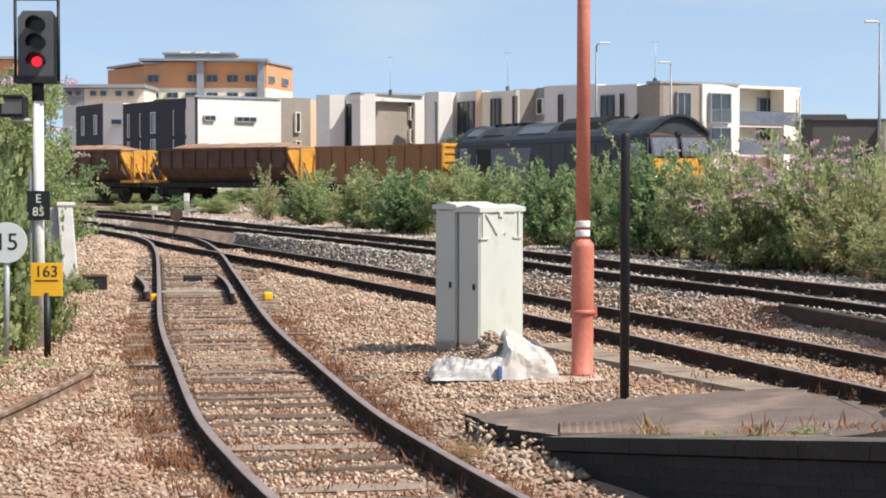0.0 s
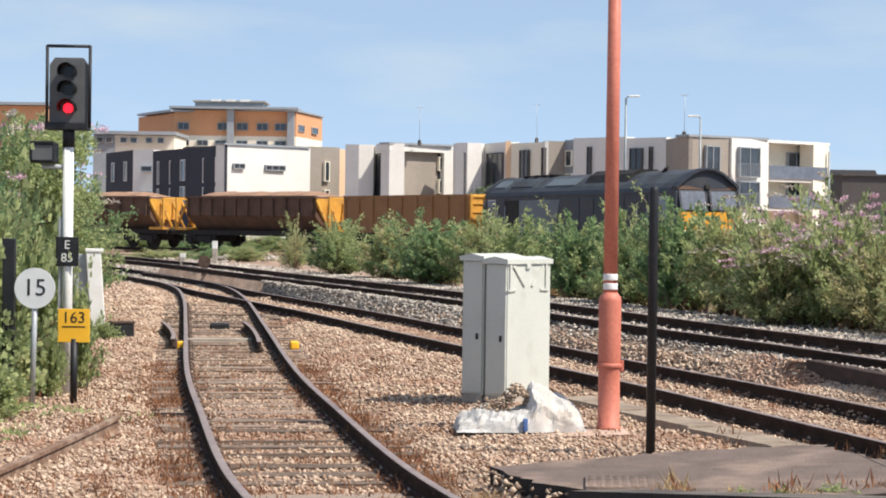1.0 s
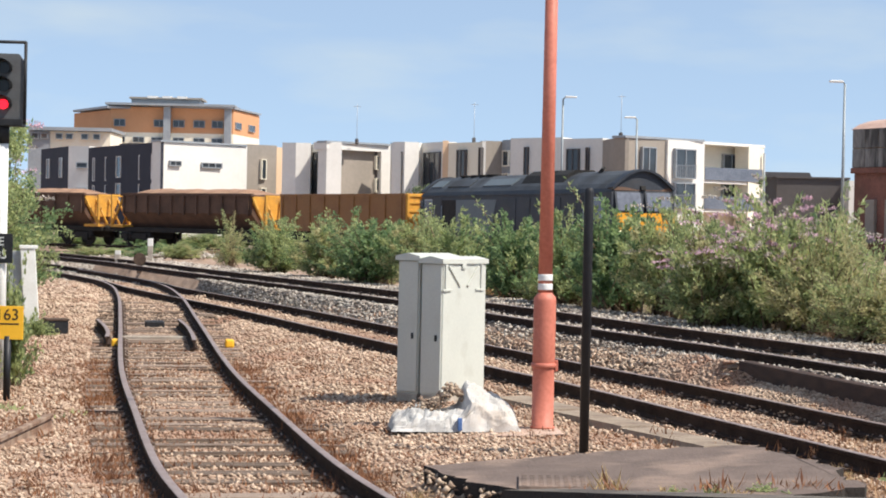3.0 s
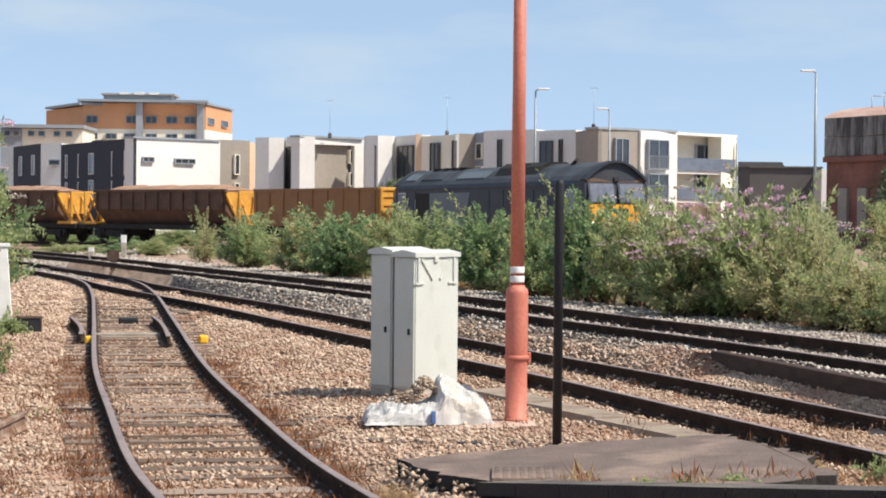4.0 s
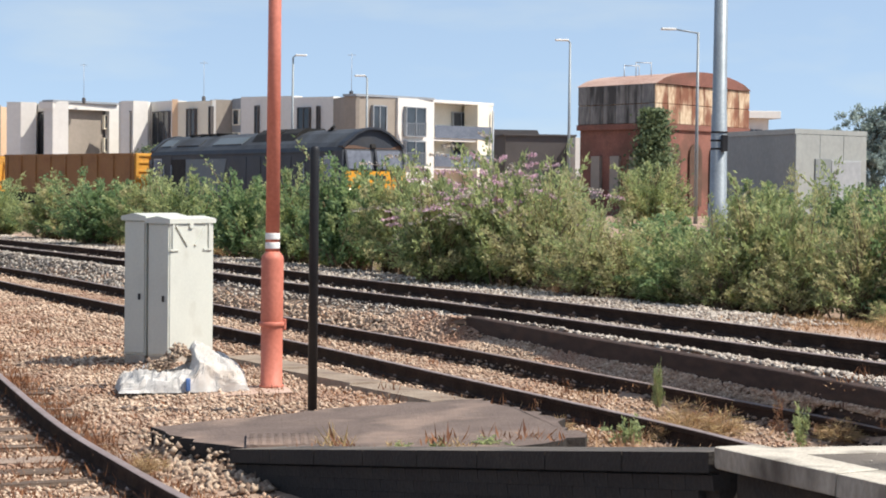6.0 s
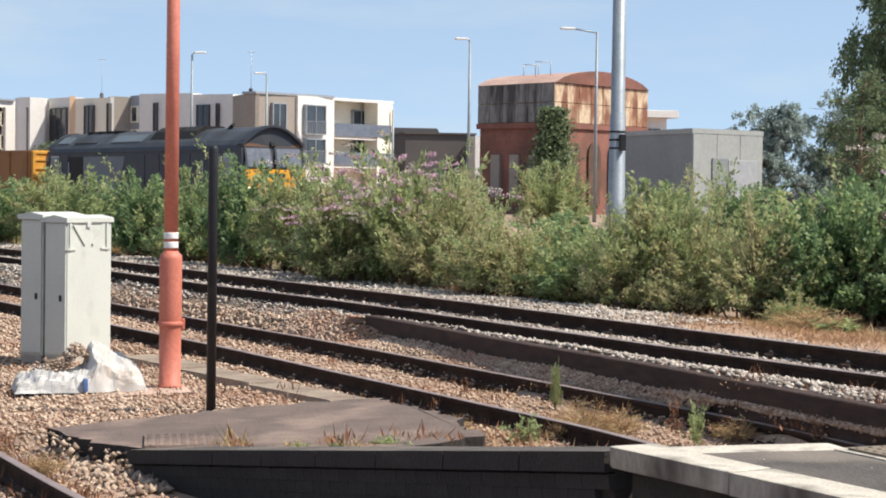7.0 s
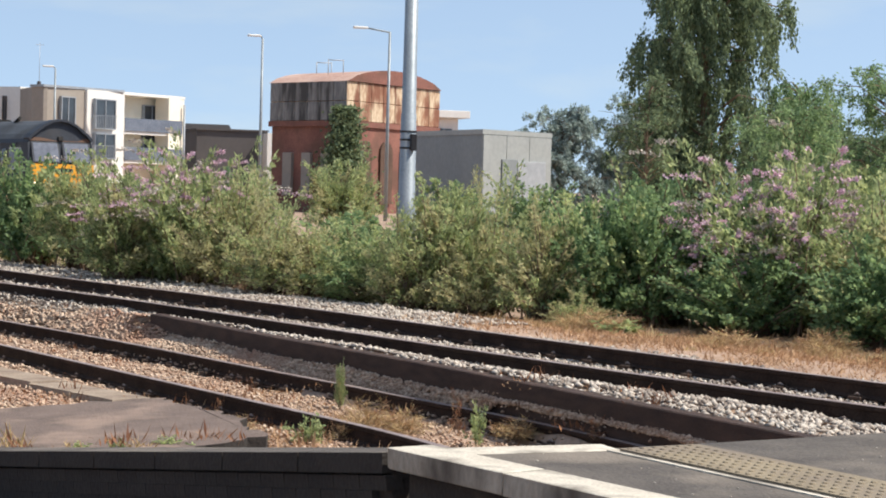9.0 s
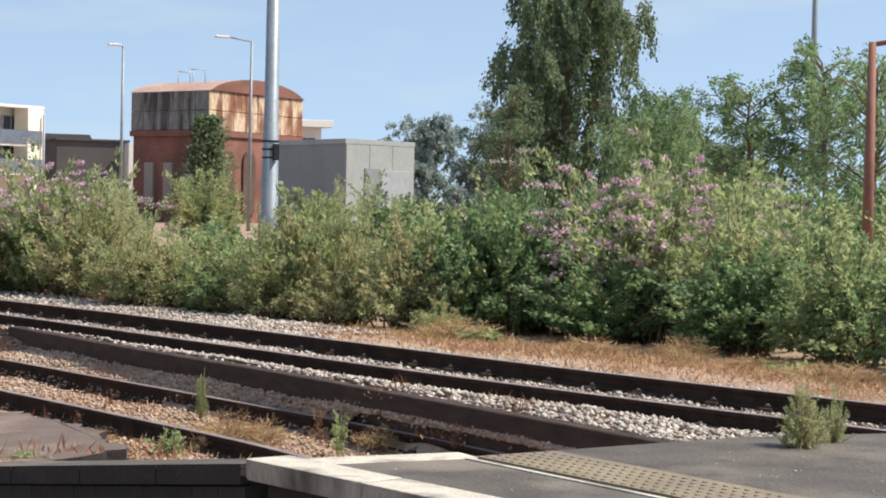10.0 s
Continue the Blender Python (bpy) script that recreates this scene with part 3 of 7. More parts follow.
# ramp wall: bricks in courses under a dark coping, its top falling towards the track end
ramp = tagged(new("ramp_wall"), "sooty dark brick wall of the sloping platform ramp", "wall", kind="structure")
R0, R1 = Vector((2.72, 8.92)), Vector((0.74, 14.52))
Z0, Z1 = PZ - 0.03, 0.13
r_len = (R1 - R0).length
r_ang = math.atan2(R1.y - R0.y, R1.x - R0.x)
r_m = Matrix.Translation((R0.x, R0.y, 0)) @ Matrix.Rotation(r_ang, 4, "Z")
top_at = lambda s: Z0 + (Z1 - Z0) * s / r_len
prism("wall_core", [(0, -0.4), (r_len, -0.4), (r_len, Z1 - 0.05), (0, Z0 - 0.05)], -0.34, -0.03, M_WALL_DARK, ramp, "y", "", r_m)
bm = bmesh.new()
n_c = 8
for k in range(n_c):
    s0, s1 = r_len * k / n_c, r_len * (k + 1) / n_c - 0.012
    add_prism(bm, [(s0, top_at(s0) - 0.10), (s1, top_at(s1) - 0.10), (s1, top_at(s1)), (s0, top_at(s0))], -0.38, 0.035, "y", r_m)
# upward faces get a lighter material: the sunlit top line is in the colour
bm.normal_update()
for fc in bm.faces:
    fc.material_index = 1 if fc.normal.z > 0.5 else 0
part("coping", bm, [M_WALL_DARK, M_ASPHALT], ramp, "dark worn coping stones, lit top put in as a lighter colour")
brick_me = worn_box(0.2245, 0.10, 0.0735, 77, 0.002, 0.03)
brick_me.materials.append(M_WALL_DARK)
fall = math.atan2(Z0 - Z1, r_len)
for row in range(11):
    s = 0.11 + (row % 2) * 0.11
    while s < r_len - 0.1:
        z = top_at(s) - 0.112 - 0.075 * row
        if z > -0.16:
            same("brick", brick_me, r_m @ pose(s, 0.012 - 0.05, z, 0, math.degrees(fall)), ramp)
        s += 0.226
# asphalt cap of the ramp's lower end, broken at its rim
rnd = random.Random(5)
cap = [Vector((0.86, 14.55)), Vector((1.5, 13.2)), Vector((1.95, 13.3)), Vector((3.3, 14.25)), Vector((3.38, 15.4)), Vector((3.0, 17.0)), Vector((2.3, 16.95)), Vector((1.55, 16.75)), Vector((0.8, 16.5)), Vector((0.16, 16.2)), Vector((0.40, 15.4))]
bm = bmesh.new()
rim = []
for a, b in zip(cap, cap[1:] + cap[:1]):
    n = max(2, int((b - a).length / 0.12))
    for k in range(n):
        p = a.lerp(b, k / n)
        rim.append(p + Vector((rnd.uniform(-0.06, 0.06), rnd.uniform(-0.06, 0.06))))
cap_z = lambda p: 0.10 + 0.05 * (p.x - 0.5)
top = [bm.verts.new((p.x, p.y, cap_z(p) + rnd.uniform(-0.008, 0.008))) for p in rim]
low = [bm.verts.new((p.x + rnd.uniform(-0.03, 0.03), p.y + rnd.uniform(-0.03, 0.03), -0.25)) for p in rim]
bm.faces.new(top)
# rim sides in the dark wall colour, which holds the broken edge's shadow
for k in range(len(rim)):
    bm.faces.new((top[k], low[k], low[(k + 1) % len(rim)], top[(k + 1) % len(rim)])).material_index = 1
bmesh.ops.recalc_face_normals(bm, faces=list(bm.faces))
part("ramp_surface", bm, [M_RAMP_TOP, M_WALL_DARK], ramp, "broken asphalt at the foot of the ramp")

# studded remnant set in the ramp foot
bm = bmesh.new()
st_a, st_u, st_n = Vector((0.84, 14.66)), Vector((1.0, 0.0)), Vector((0.06, 1.0)).normalized()
add_prism(bm, [st_a, st_a + st_u * 0.60, st_a + st_u * 0.54 + st_n * 0.66, st_a + st_n * 0.72], -0.1, 0.140, "z")
for i in range(9):
    for j in range(7):
        c = st_a + st_u * (0.04 + i * 0.064) + st_n * (0.05 + j * 0.098)
        add_box(bm, (c.x - 0.018, c.y - 0.02, 0.130), (c.x + 0.018, c.y + 0.02, 0.1445))
part("studded_slab", bm, M_RAMP_TOP, ramp, "worn grey studded paving remnant")

# concrete cable trough lids leading to the ramp
trough = tagged(new("cable_trough"), "row of worn concrete cable trough lids", "cable trough", kind="structure")
lid_me = worn_box(0.42, 0.86, 0.09, 90, 0.012)
lid_me.materials.append(M_TROUGH)
for k in range(6):
    c = Vector((1.22, 23.3)).lerp(Vector((2.95, 18.2)), (k + 0.5) / 6)
    same("trough_lid", lid_me, pose(c.x, c.y, 0.065 + 0.01 * (k % 2), 0, 0, 18.7), trough)

# long tarred baulk along the edge of the main line ballast
baulk = tagged(new("timber_baulk"), "long dark brown tarred timber edging of the raised ballast", "timber edging", kind="structure")
BL = spline([(x, y, 0.5) for x, y in zip(EDGE_X[::-1], EDGE_Y[::-1])])
nb = 4
for k in range(nb):
    seg = BL[int(len(BL) * k / nb):int(len(BL) * (k + 1) / nb) + 1]
    sweep("baulk_length", seg, 0.0, baulk, [(-0.09, -0.36), (0.09, -0.36), (0.09, -0.01), (0.08, 0.0), (-0.08, 0.0), (-0.09, -0.01)], False, [M_OLD_TIMBER])

# old rail end beside the siding
stub = thing("rail_stub", pose(0, 0, 0), "rusty cut-off rail lying on stones beside the siding", "rail")
sweep("rail_length", spline([(-3.62, 20.1, 0.075), (-3.7, 17.8, 0.07), (-3.85, 15.0, 0.06), (-4.0, 12.0, 0.06)]), 0.0, stub, RAIL, False, [M_RUST_RAIL])


# ---- equipment cabinets ----
def cabinet(m, w, d, h, label):
    c = thing("equipment_cabinet", m, label, "cabinet", "trackside cabinets")
    box("plinth", (0.01, 0.01, -0.1), (w - 0.01, d - 0.01, 0.06), M_CONCRETE, c, 0.004)
    box("body", (0, 0.02, 0.06), (w, d, h - 0.05), M_CABINET, c, 0.008)
    door = box("door", (0.015, 0.0, 0.09), (w - 0.015, 0.022, h - 0.07), M_CABINET, c, 0.005)
    box("handle", (w * 0.70, -0.018, h * 0.42), (w * 0.70 + 0.03, 0.002, h * 0.42 + 0.075), M_DARK_METAL, door, 0.004)
    bm = bmesh.new()
    add_prism(bm, [(-0.025, h - 0.06), (w + 0.025, h - 0.06), (w + 0.025, h - 0.005), (w * 0.5, h + 0.03), (-0.025, h - 0.005)], -0.025, d + 0.02, "y")
    part("roof", bm, M_CABINET, c, "lid with a slight pitch")
    return c


# corner line of the doors runs to the right and towards the siding platform
CAB_TURN = -38
cab_a = cabinet(pose(-0.124, 23.42, 0.007, 0, 0, CAB_TURN) @ Matrix.Scale(0.96, 4), 0.33, 0.80, 1.77, "pale grey steel location cabinet standing on ballast, lid slightly raised")
cab_b = cabinet(pose(0.150, 23.17, 0.007, 0, 0, CAB_TURN) @ Matrix.Scale(0.96, 4), 0.33, 0.905, 1.74, "pale grey steel location cabinet with lifting brackets on its side")
bm = bmesh.new()
for y0 in (0.06, 0.80):
    add_box(bm, (0.331, y0 - 0.02, 1.34), (0.352, y0 + 0.02, 1.67), 0.003)
for y0, s in ((0.24, 1), (0.62, -1)):
    mm = Matrix.Translation((0.34, y0, 1.53)) @ Matrix.Rotation(s * 0.75, 4, "X")
    add_box(bm, (-0.008, -0.016, -0.17), (0.010, 0.016, 0.17), 0.003, mm)
add_box(bm, (0.331, 0.0, 1.345), (0.35, 0.17, 1.37), 0.003)
add_box(bm, (0.331, 0.68, 1.345), (0.35, 0.86, 1.37), 0.003)
add_box(bm, (0.331, 0.38, 1.62), (0.356, 0.46, 1.68), 0.003)
part("lifting_bracket", bm, M_CABINET, cab_b, "folded steel lifting frame on the side")

# ---- rubble sack ----
sack = thing("rubble_sack", pose(0.494, 20.3, 0.0, 0, 0, 4) @ Matrix.Scale(0.951, 4), "slumped white woven sack spilling rubble on the ballast", "sack")
vs, fs = [], []
NX, NY = 58, 30
# ridge height along the sack: slack end, open mouth full of rubble, propped flap falling away
RIDGE_A = (-1.0, -0.86, -0.6, -0.42, -0.1, 0.10, 0.16, 0.22, 0.42, 0.7, 0.9, 1.0)
RIDGE_Z = (0.06, 0.14, 0.21, 0.23, 0.24, 0.28, 0.40, 0.49, 0.45, 0.34, 0.20, 0.08)
for j in range(NY):
    for i in range(NX):
        a, b = i / (NX - 1) * 2 - 1, j / (NY - 1) * 2 - 1
        ridge = float(np.interp(a, RIDGE_A, RIDGE_Z))
        # the front stands up, folds back at its rim, then runs to the crest
        front = min(1.0, (b + 1) / 0.30) ** 0.55
        lip = 0.62 + 0.38 * min(1.0, max(0.0, (b + 0.72) / 0.55))
        if a > 0.2:
            lip = 0.55 + 0.45 * min(1.0, max(0.0, (b + 0.75) / 0.75))
        back = min(1.0, max(0.0, (1.0 - b) / 0.5)) ** 0.6
        end = min(1.0, (1 - abs(a)) / 0.06) ** 0.5
        z = ridge * front * lip * back * end
        fold = 0.5 - abs(noise.noise(Vector((a * 2.2 + b * 1.3, b * 1.2 - a * 0.8, 4))))
        fold2 = 0.5 - abs(noise.noise(Vector((a * 5.5 - b * 3.5, b * 4 + a * 3.0, 14))))
        z += (0.10 * (fold - 0.32) + 0.07 * (fold2 - 0.32)) * front * back * end
        crease = 1 - abs(math.sin(7.5 * b + 2.4 * a + 2.2 * noise.noise(Vector((a * 1.7, b * 1.1, 31)))))
        z += 0.045 * (crease ** 3 - 0.25) * front * back * end * (1.0 if a < 0.15 else 0.45)
        if -0.52 < a < 0.13 and b > -0.35:
            z -= 0.05
        x = a * 0.70 + 0.04 * noise.noise(Vector((a * 3, b * 3, 7)))
        y = b * (0.44 - 0.10 * max(0.0, a)) + 0.05 * noise.noise(Vector((a * 3, b * 3, 9))) - 0.07 * math.exp(-((b + 0.72) / 0.16) ** 2) * (0.4 + fold2)
        vs.append((x, y, z - 0.02 + 0.010 * noise.noise(Vector((i * 1.7, j * 1.9, 3)))))
for j in range(NY - 1):
    for i in range(NX - 1):
        a = j * NX + i
        fs.append((a, a + 1, a + NX + 1, a + NX))
raw("sack_cloth", vs, fs, M_BAG, sack)
box("strap", (0.0, -0.485, 0.0), (0.045, -0.40, 0.13), M_BLUE, sack, 0.006, "blue strap")


def stones(name, spots, material, parent=None, seed=1, flat=0.7):
    """Many small angular stones in one mesh; spots: x, y, z, size."""
    rs = np.random.RandomState(seed)
    n = len(spots)
    spots = np.asarray(spots, dtype=float)
    base = np.array([(1, 0, 0), (0, 1, 0), (-1, 0, 0), (0, -1, 0), (0, 0, 1), (0, 0, -1)], dtype=float)
    v = base[None] * rs.uniform(0.55, 1.25, (n, 6, 1)) + rs.uniform(-0.35, 0.35, (n, 6, 3))
    a = rs.uniform(0, 6.283, n)
    ca, sa = np.cos(a)[:, None], np.sin(a)[:, None]
    x, y = v[..., 0] * ca - v[..., 1] * sa, v[..., 0] * sa + v[..., 1] * ca
    v = np.stack([x, y, v[..., 2] * flat], -1) * (spots[:, 3] / 2)[:, None, None] + spots[:, None, :3]
    tri = np.array([(0, 1, 4), (1, 2, 4), (2, 3, 4), (3, 0, 4), (1, 0, 5), (2, 1, 5), (3, 2, 5), (0, 3, 5)])
    f = (tri[None] + (np.arange(n) * 6)[:, None, None]).reshape(-1, 3)
    me = bpy.data.meshes.new(name)
    me.vertices.add(n * 6)
    me.vertices.foreach_set("co", v.reshape(-1))
    me.loops.add(len(f) * 3)
    me.loops.foreach_set("vertex_index", f.reshape(-1))
    me.polygons.add(len(f))
    me.polygons.foreach_set("loop_start", np.arange(0, len(f) * 3, 3))
    me.materials.append(material)
    me.update()
    ob = new(name, me)
    if parent is not None:
        ob.parent = parent
    return ob


rs = np.random.RandomState(3)
tagged(stones("rubble", [(u, v, 0.24 + 0.17 * math.exp(-((u - 0.0) / 0.13) ** 2) + 0.10 * min(0.3, max(-0.3, v)) + rs.uniform(-0.05, 0.02), rs.uniform(0.025, 0.085)) for u, v in [(min(0.09, rs.normal(-0.10, 0.13)), max(-0.17, rs.normal(0.05, 0.13))) for _ in range(420)]], M_RUBBLE, sack, 5), kind="stuff")

# ---- red lamp column and black post ----
col = thing("lamp_column", pose(1.408, 20.26, 0.0) @ Matrix.Scale(0.951, 4), "faded salmon-red steel lamp column with white band on a concrete pad", "lamp column")
bm = bmesh.new()
add_lathe(bm, [(0.135, 0.0), (0.135, 0.02), (0.118, 0.03), (0.118, 0.66), (0.122, 0.68), (0.122, 1.38), (0.118, 1.42), (0.09, 1.45), (0.078, 1.47)], 24)
part("base_tube", bm, M_POLE_RED, col, "wider base tube")
bm = bmesh.new()
add_lathe(bm, [(0.122, 0.655), (0.136, 0.66), (0.138, 0.70), (0.122, 0.71)], 24)
add_box(bm, (0.12, -0.03, 0.62), (0.155, 0.03, 0.74), 0.006)
part("collar", bm, M_POLE_RED, col)
tube("shaft", (0, 0, 1.46), (0.005, 0, 5.9), 0.077, M_POLE_RED, col, 0.066, 20)
for z in (1.50, 1.60):
    bm = bmesh.new()
    add_lathe(bm, [(0.0785, z), (0.0795, z + 0.01), (0.0795, z + 0.06), (0.0785, z + 0.07)], 24)
    part("white_band", bm, M_WHITE, col, "white painted band")
tube("lamp_arm", (0.005, 0, 5.88), (-0.55, 0.1, 6.1), 0.03, M_POLE_RED, col)
box("lantern", (-0.95, 0.0, 6.05), (-0.5, 0.2, 6.17), M_GALV, col, 0.02)
pad_v = worn_box(0.95, 0.6, 0.10, 111, 0.05)
pad_v.materials.append(M_PINK_CONC)
pad = tagged(new("concrete_pad", pad_v), "low pinkish concrete pad round the column foot", "concrete pad", kind="structure")
pad.matrix_basis = pose(1.08, 20.0, -0.02, 0, 0, 6)

post = thing("black_post", pose(1.64, 18.1, -0.1), "plain black painted steel tube post on stones", "post")
bm = bmesh.new()
add_lathe(bm, [(0.044, 0), (0.044, 2.5), (0.041, 2.53), (0.03, 2.545)], 18)
part("tube", bm, M_BLACK_POST, post)


# ---- signal and signs by the siding ----
sig = thing("colour_light_signal", pose(-4.99, 24.2, -0.1, 0, 0, 2), "three-lamp railway signal showing red on a white post", "railway signal")
tube("post", (0, 0, 0), (0, 0, 3.09), 0.066, M_WHITE, sig, n=20, label="white painted tubular post")
tube("post_head", (0, 0, 3.06), (0, 0, 3.36), 0.075, M_DARK_METAL, sig)
box("platform_tray", (-0.27, -0.16, 3.27), (0.25, 0.16, 3.36), M_DARK_METAL, sig, 0.01)
bm = bmesh.new()
add_prism(bm, [(-0.235, 3.36), (0.235, 3.36), (0.235, 4.07), (0.17, 4.16), (-0.17, 4.16), (-0.235, 4.07)], -0.04, 0.10, "y")
head = part("signal_head", bm, M_SIG_GREY, sig, "grey backplate with cut corners")
for k, z in enumerate((3.54, 3.765, 3.98)):
    bm = bmesh.new()
    m = Matrix.Translation((0, -0.04, z)) @ Matrix.Rotation(math.pi / 2, 4, "X")
    for j in range(17):
        a0, a1 = -0.35 + j * (math.pi + 0.7) / 17, -0.35 + (j + 1) * (math.pi + 0.7) / 17
        q = [(0.105 * math.cos(a), 0.105 * math.sin(a)) for a in (a0, a1)]
        vv = [bm.verts.new(m @ Vector((q[0][0], q[0][1], 0))), bm.verts.new(m @ Vector((q[1][0], q[1][1], 0))), bm.verts.new(m @ Vector((q[1][0], q[1][1], 0.24))), bm.verts.new(m @ Vector((q[0][0], q[0][1], 0.24)))]
        bm.faces.new(vv)
    r = bmesh.ops.solidify(bm, geom=list(bm.faces), thickness=0.006)
    part("hood", bm, M_DARK_METAL, head)
    bm = bmesh.new()
    add_tube(bm, (0, -0.075, z), (0, -0.03, z), 0.058 if k == 0 else 0.072, n=20)
    part("lens", bm, M_RED_LAMP if k == 0 else M_LENS_OFF, head, "lit red lens" if k == 0 else "dark lens")
for x in (-0.262, 0.262):
    tube("hoop_post", (x, -0.05, 3.3), (x, -0.05, 4.31), 0.02, M_DARK_METAL, sig)
tube("hoop_bar", (-0.262, -0.05, 4.30), (0.262, -0.05, 4.30), 0.02, M_DARK_METAL, sig)
bm = bmesh.new()
add_box(bm, (-0.46, -0.12, 2.86), (-0.14, 0.12, 3.12), 0.02)
add_box(bm, (-0.44, -0.15, 3.10), (-0.16, -0.11, 3.13), 0.005)
spk = part("indicator_box", bm, M_DARK_METAL, sig, "black box with grey face")
box("face", (-0.42, -0.128, 2.90), (-0.18, -0.118, 3.08), M_SIG_GREY, spk)
tube("bracket", (-0.32, 0, 2.82), (0.0, 0, 2.82), 0.03, M_GALV, sig)
plate = box("number_plate", (-0.13, -0.09, 1.60), (0.15, -0.075, 1.96), M_DARK_METAL, sig, 0.004, "small black identification plate")
for text, z in (("E", 1.86), ("85", 1.70)):
    writing("figures", text, 0.15, Matrix.Translation((0.01, -0.0925, z)) @ Matrix.Rotation(math.pi / 2, 4, "X"), M_WHITE, plate)
box("cable_duct", (-0.11, -0.03, 0.0), (-0.07, 0.02, 2.2), M_GALV, sig, 0.006)

disc = thing("speed_sign", pose(-4.90, 22.0, -0.1), "round grey-white speed sign on a thin galvanised post", "sign")
tube("post", (-0.03, 0.03, 0), (0, 0.03, 1.5), 0.033, M_GALV, disc)
bm = bmesh.new()
add_tube(bm, (0, -0.012, 1.40), (0, 0.012, 1.40), 0.228, n=40)
dp = part("disc", bm, M_SIGN_W, disc)
writing("figures", "15", 0.27, Matrix.Translation((0, -0.0135, 1.40)) @ Matrix.Rotation(math.pi / 2, 4, "X"), M_INK, dp)

mark = thing("marker_sign", pose(-4.65, 22.95, -0.1), "yellow plate with black 163 on a dark short post", "sign")
tube("post", (0, 0.02, 0), (0, 0.02, 0.78), 0.042, M_BLACK_POST, mark)
mp = box("plate", (-0.185, -0.01, 0.74), (0.185, 0.01, 1.13), M_SIGN_Y, mark, 0.004)
writing("figures", "163", 0.185, Matrix.Translation((0, -0.0115, 1.025)) @ Matrix.Rotation(math.pi / 2, 4, "X"), M_INK, mp)
box("underline", (-0.135, -0.0135, 0.915), (0.135, -0.0095, 0.93), M_INK, mp)

bp = thing("black_stake", pose(-5.26, 22.3, -0.1), "black painted square post among creepers", "post")
box("stake", (-0.07, -0.05, 0), (0.07, 0.05, 1.95), M_BLACK_POST, bp, 0.01)

case = thing("white_casing", pose(-6.62, 35.0, -0.16, 0, 0, 10), "narrow leaning white steel casing with grey side", "equipment box")
bm = bmesh.new()
add_box(bm, (-0.13, -0.13, 0.05), (0.13, 0.13, 1.70), 0.015, Matrix.Rotation(-0.07, 4, "Y"))
part("casing", bm, M_WHITE, case)
box("cap", (-0.26, -0.15, 1.66), (0.06, 0.15, 1.72), M_WHITE, case, 0.01)
box("side_plate", (-0.46, -0.02, 0.10), (-0.17, 0.10, 1.62), M_GALV, case, 0.01, "grey side plate")

for (x, y, s, lab) in ((-6.25, 35.2, 0.38, "black plastic cable box lying on stones"), (-7.7, 39.5, 0.5, "weathered ground junction box beside the siding")):
    jb = thing("ground_box", pose(x, y, -0.08, 0, 0, 20), lab, "junction box")
    box("casing", (-s / 2, -s / 2, 0), (s / 2, s / 2, s * 0.8), M_SLEEPER if s > 0.45 else M_DARK_METAL, jb, 0.02)
    box("lid", (-s / 2 - 0.015, -s / 2 - 0.015, s * 0.8), (s / 2 + 0.015, s / 2 + 0.015, s * 0.9), M_CHAIR, jb, 0.01)

# ground signals between the lines
for (x, y, z) in ((-8.6, 63.5, 0.3), (-12.3, 65.5, 0.25)):
    gs = thing("ground_signal", pose(x, y, z, 0, 0, 5), "rusty brown round-topped ground signal between tracks", "ground signal", "ground signals")
    box("stand", (-0.09, -0.05, 0), (0.09, 0.05, 0.30), M_CHAIR, gs, 0.01)
    bm = bmesh.new()
    add_tube(bm, (0, -0.07, 0.46), (0, 0.07, 0.46), 0.20, n=20)
    part("target", bm, M_CHAIR, gs)
for (x, y, z, h) in ((-9.3, 71.5, 0.35, 1.0), (-10.4, 71.0, 0.35, 0.55), (-5.3, 72.5, 0.35, 0.5)):
    st = thing("marker_stump", pose(x, y, z), "short white topped marker post beside the tracks", "marker post", "marker posts")
    box("stump", (-0.09, -0.07, 0), (0.09, 0.07, h), M_CONCRETE, st, 0.01)
    box("cap", (-0.095, -0.075, h * 0.72), (0.095, 0.075, h), M_WHITE, st, 0.01)

# point lever rods and stretcher on the siding turnout
pts = thing("point_machine", pose(-4.42, 35.4, 0.02, 0, 0, 9), "low black point box and pale stretcher across the siding sleepers", "point machine")
box("cover", (-0.18, 3.4, -0.12), (0.20, 3.75, 0.04), M_DARK_METAL, pts, 0.03)
box("stretcher", (-0.72, -0.09, -0.12), (0.66, 0.09, -0.055), M_CONCRETE, pts, 0.01, "pale worn stretcher bar")
for x, y in ((-0.80, -2.1), (1.12, -1.9)):
    box("yellow_clamp", (x - 0.08, y - 0.16, -0.12), (x + 0.07, y + 0.13, 0.02), M_SIGN_Y, pts, 0.03, "yellow clamp")
gr = thing("guard_rail", pose(0, 0, 0), "short flared guard rail beside the siding rail", "rail")
sweep("rail_length", spline([(-5.95, 38.0, 0.12), (-5.55, 36.2, 0.11), (-5.22, 34.5, 0.09), (-5.04, 33.2, 0.07)]), 0.0, gr)
gr2 = thing("guard_rail", pose(0, 0, 0), "short flared guard rail beside the siding rail", "rail")
sweep("rail_length", spline([(-4.42, 38.4, 0.12), (-4.05, 36.4, 0.11), (-3.74, 34.4, 0.09), (-3.50, 32.6, 0.07)]), 0.0, gr2)

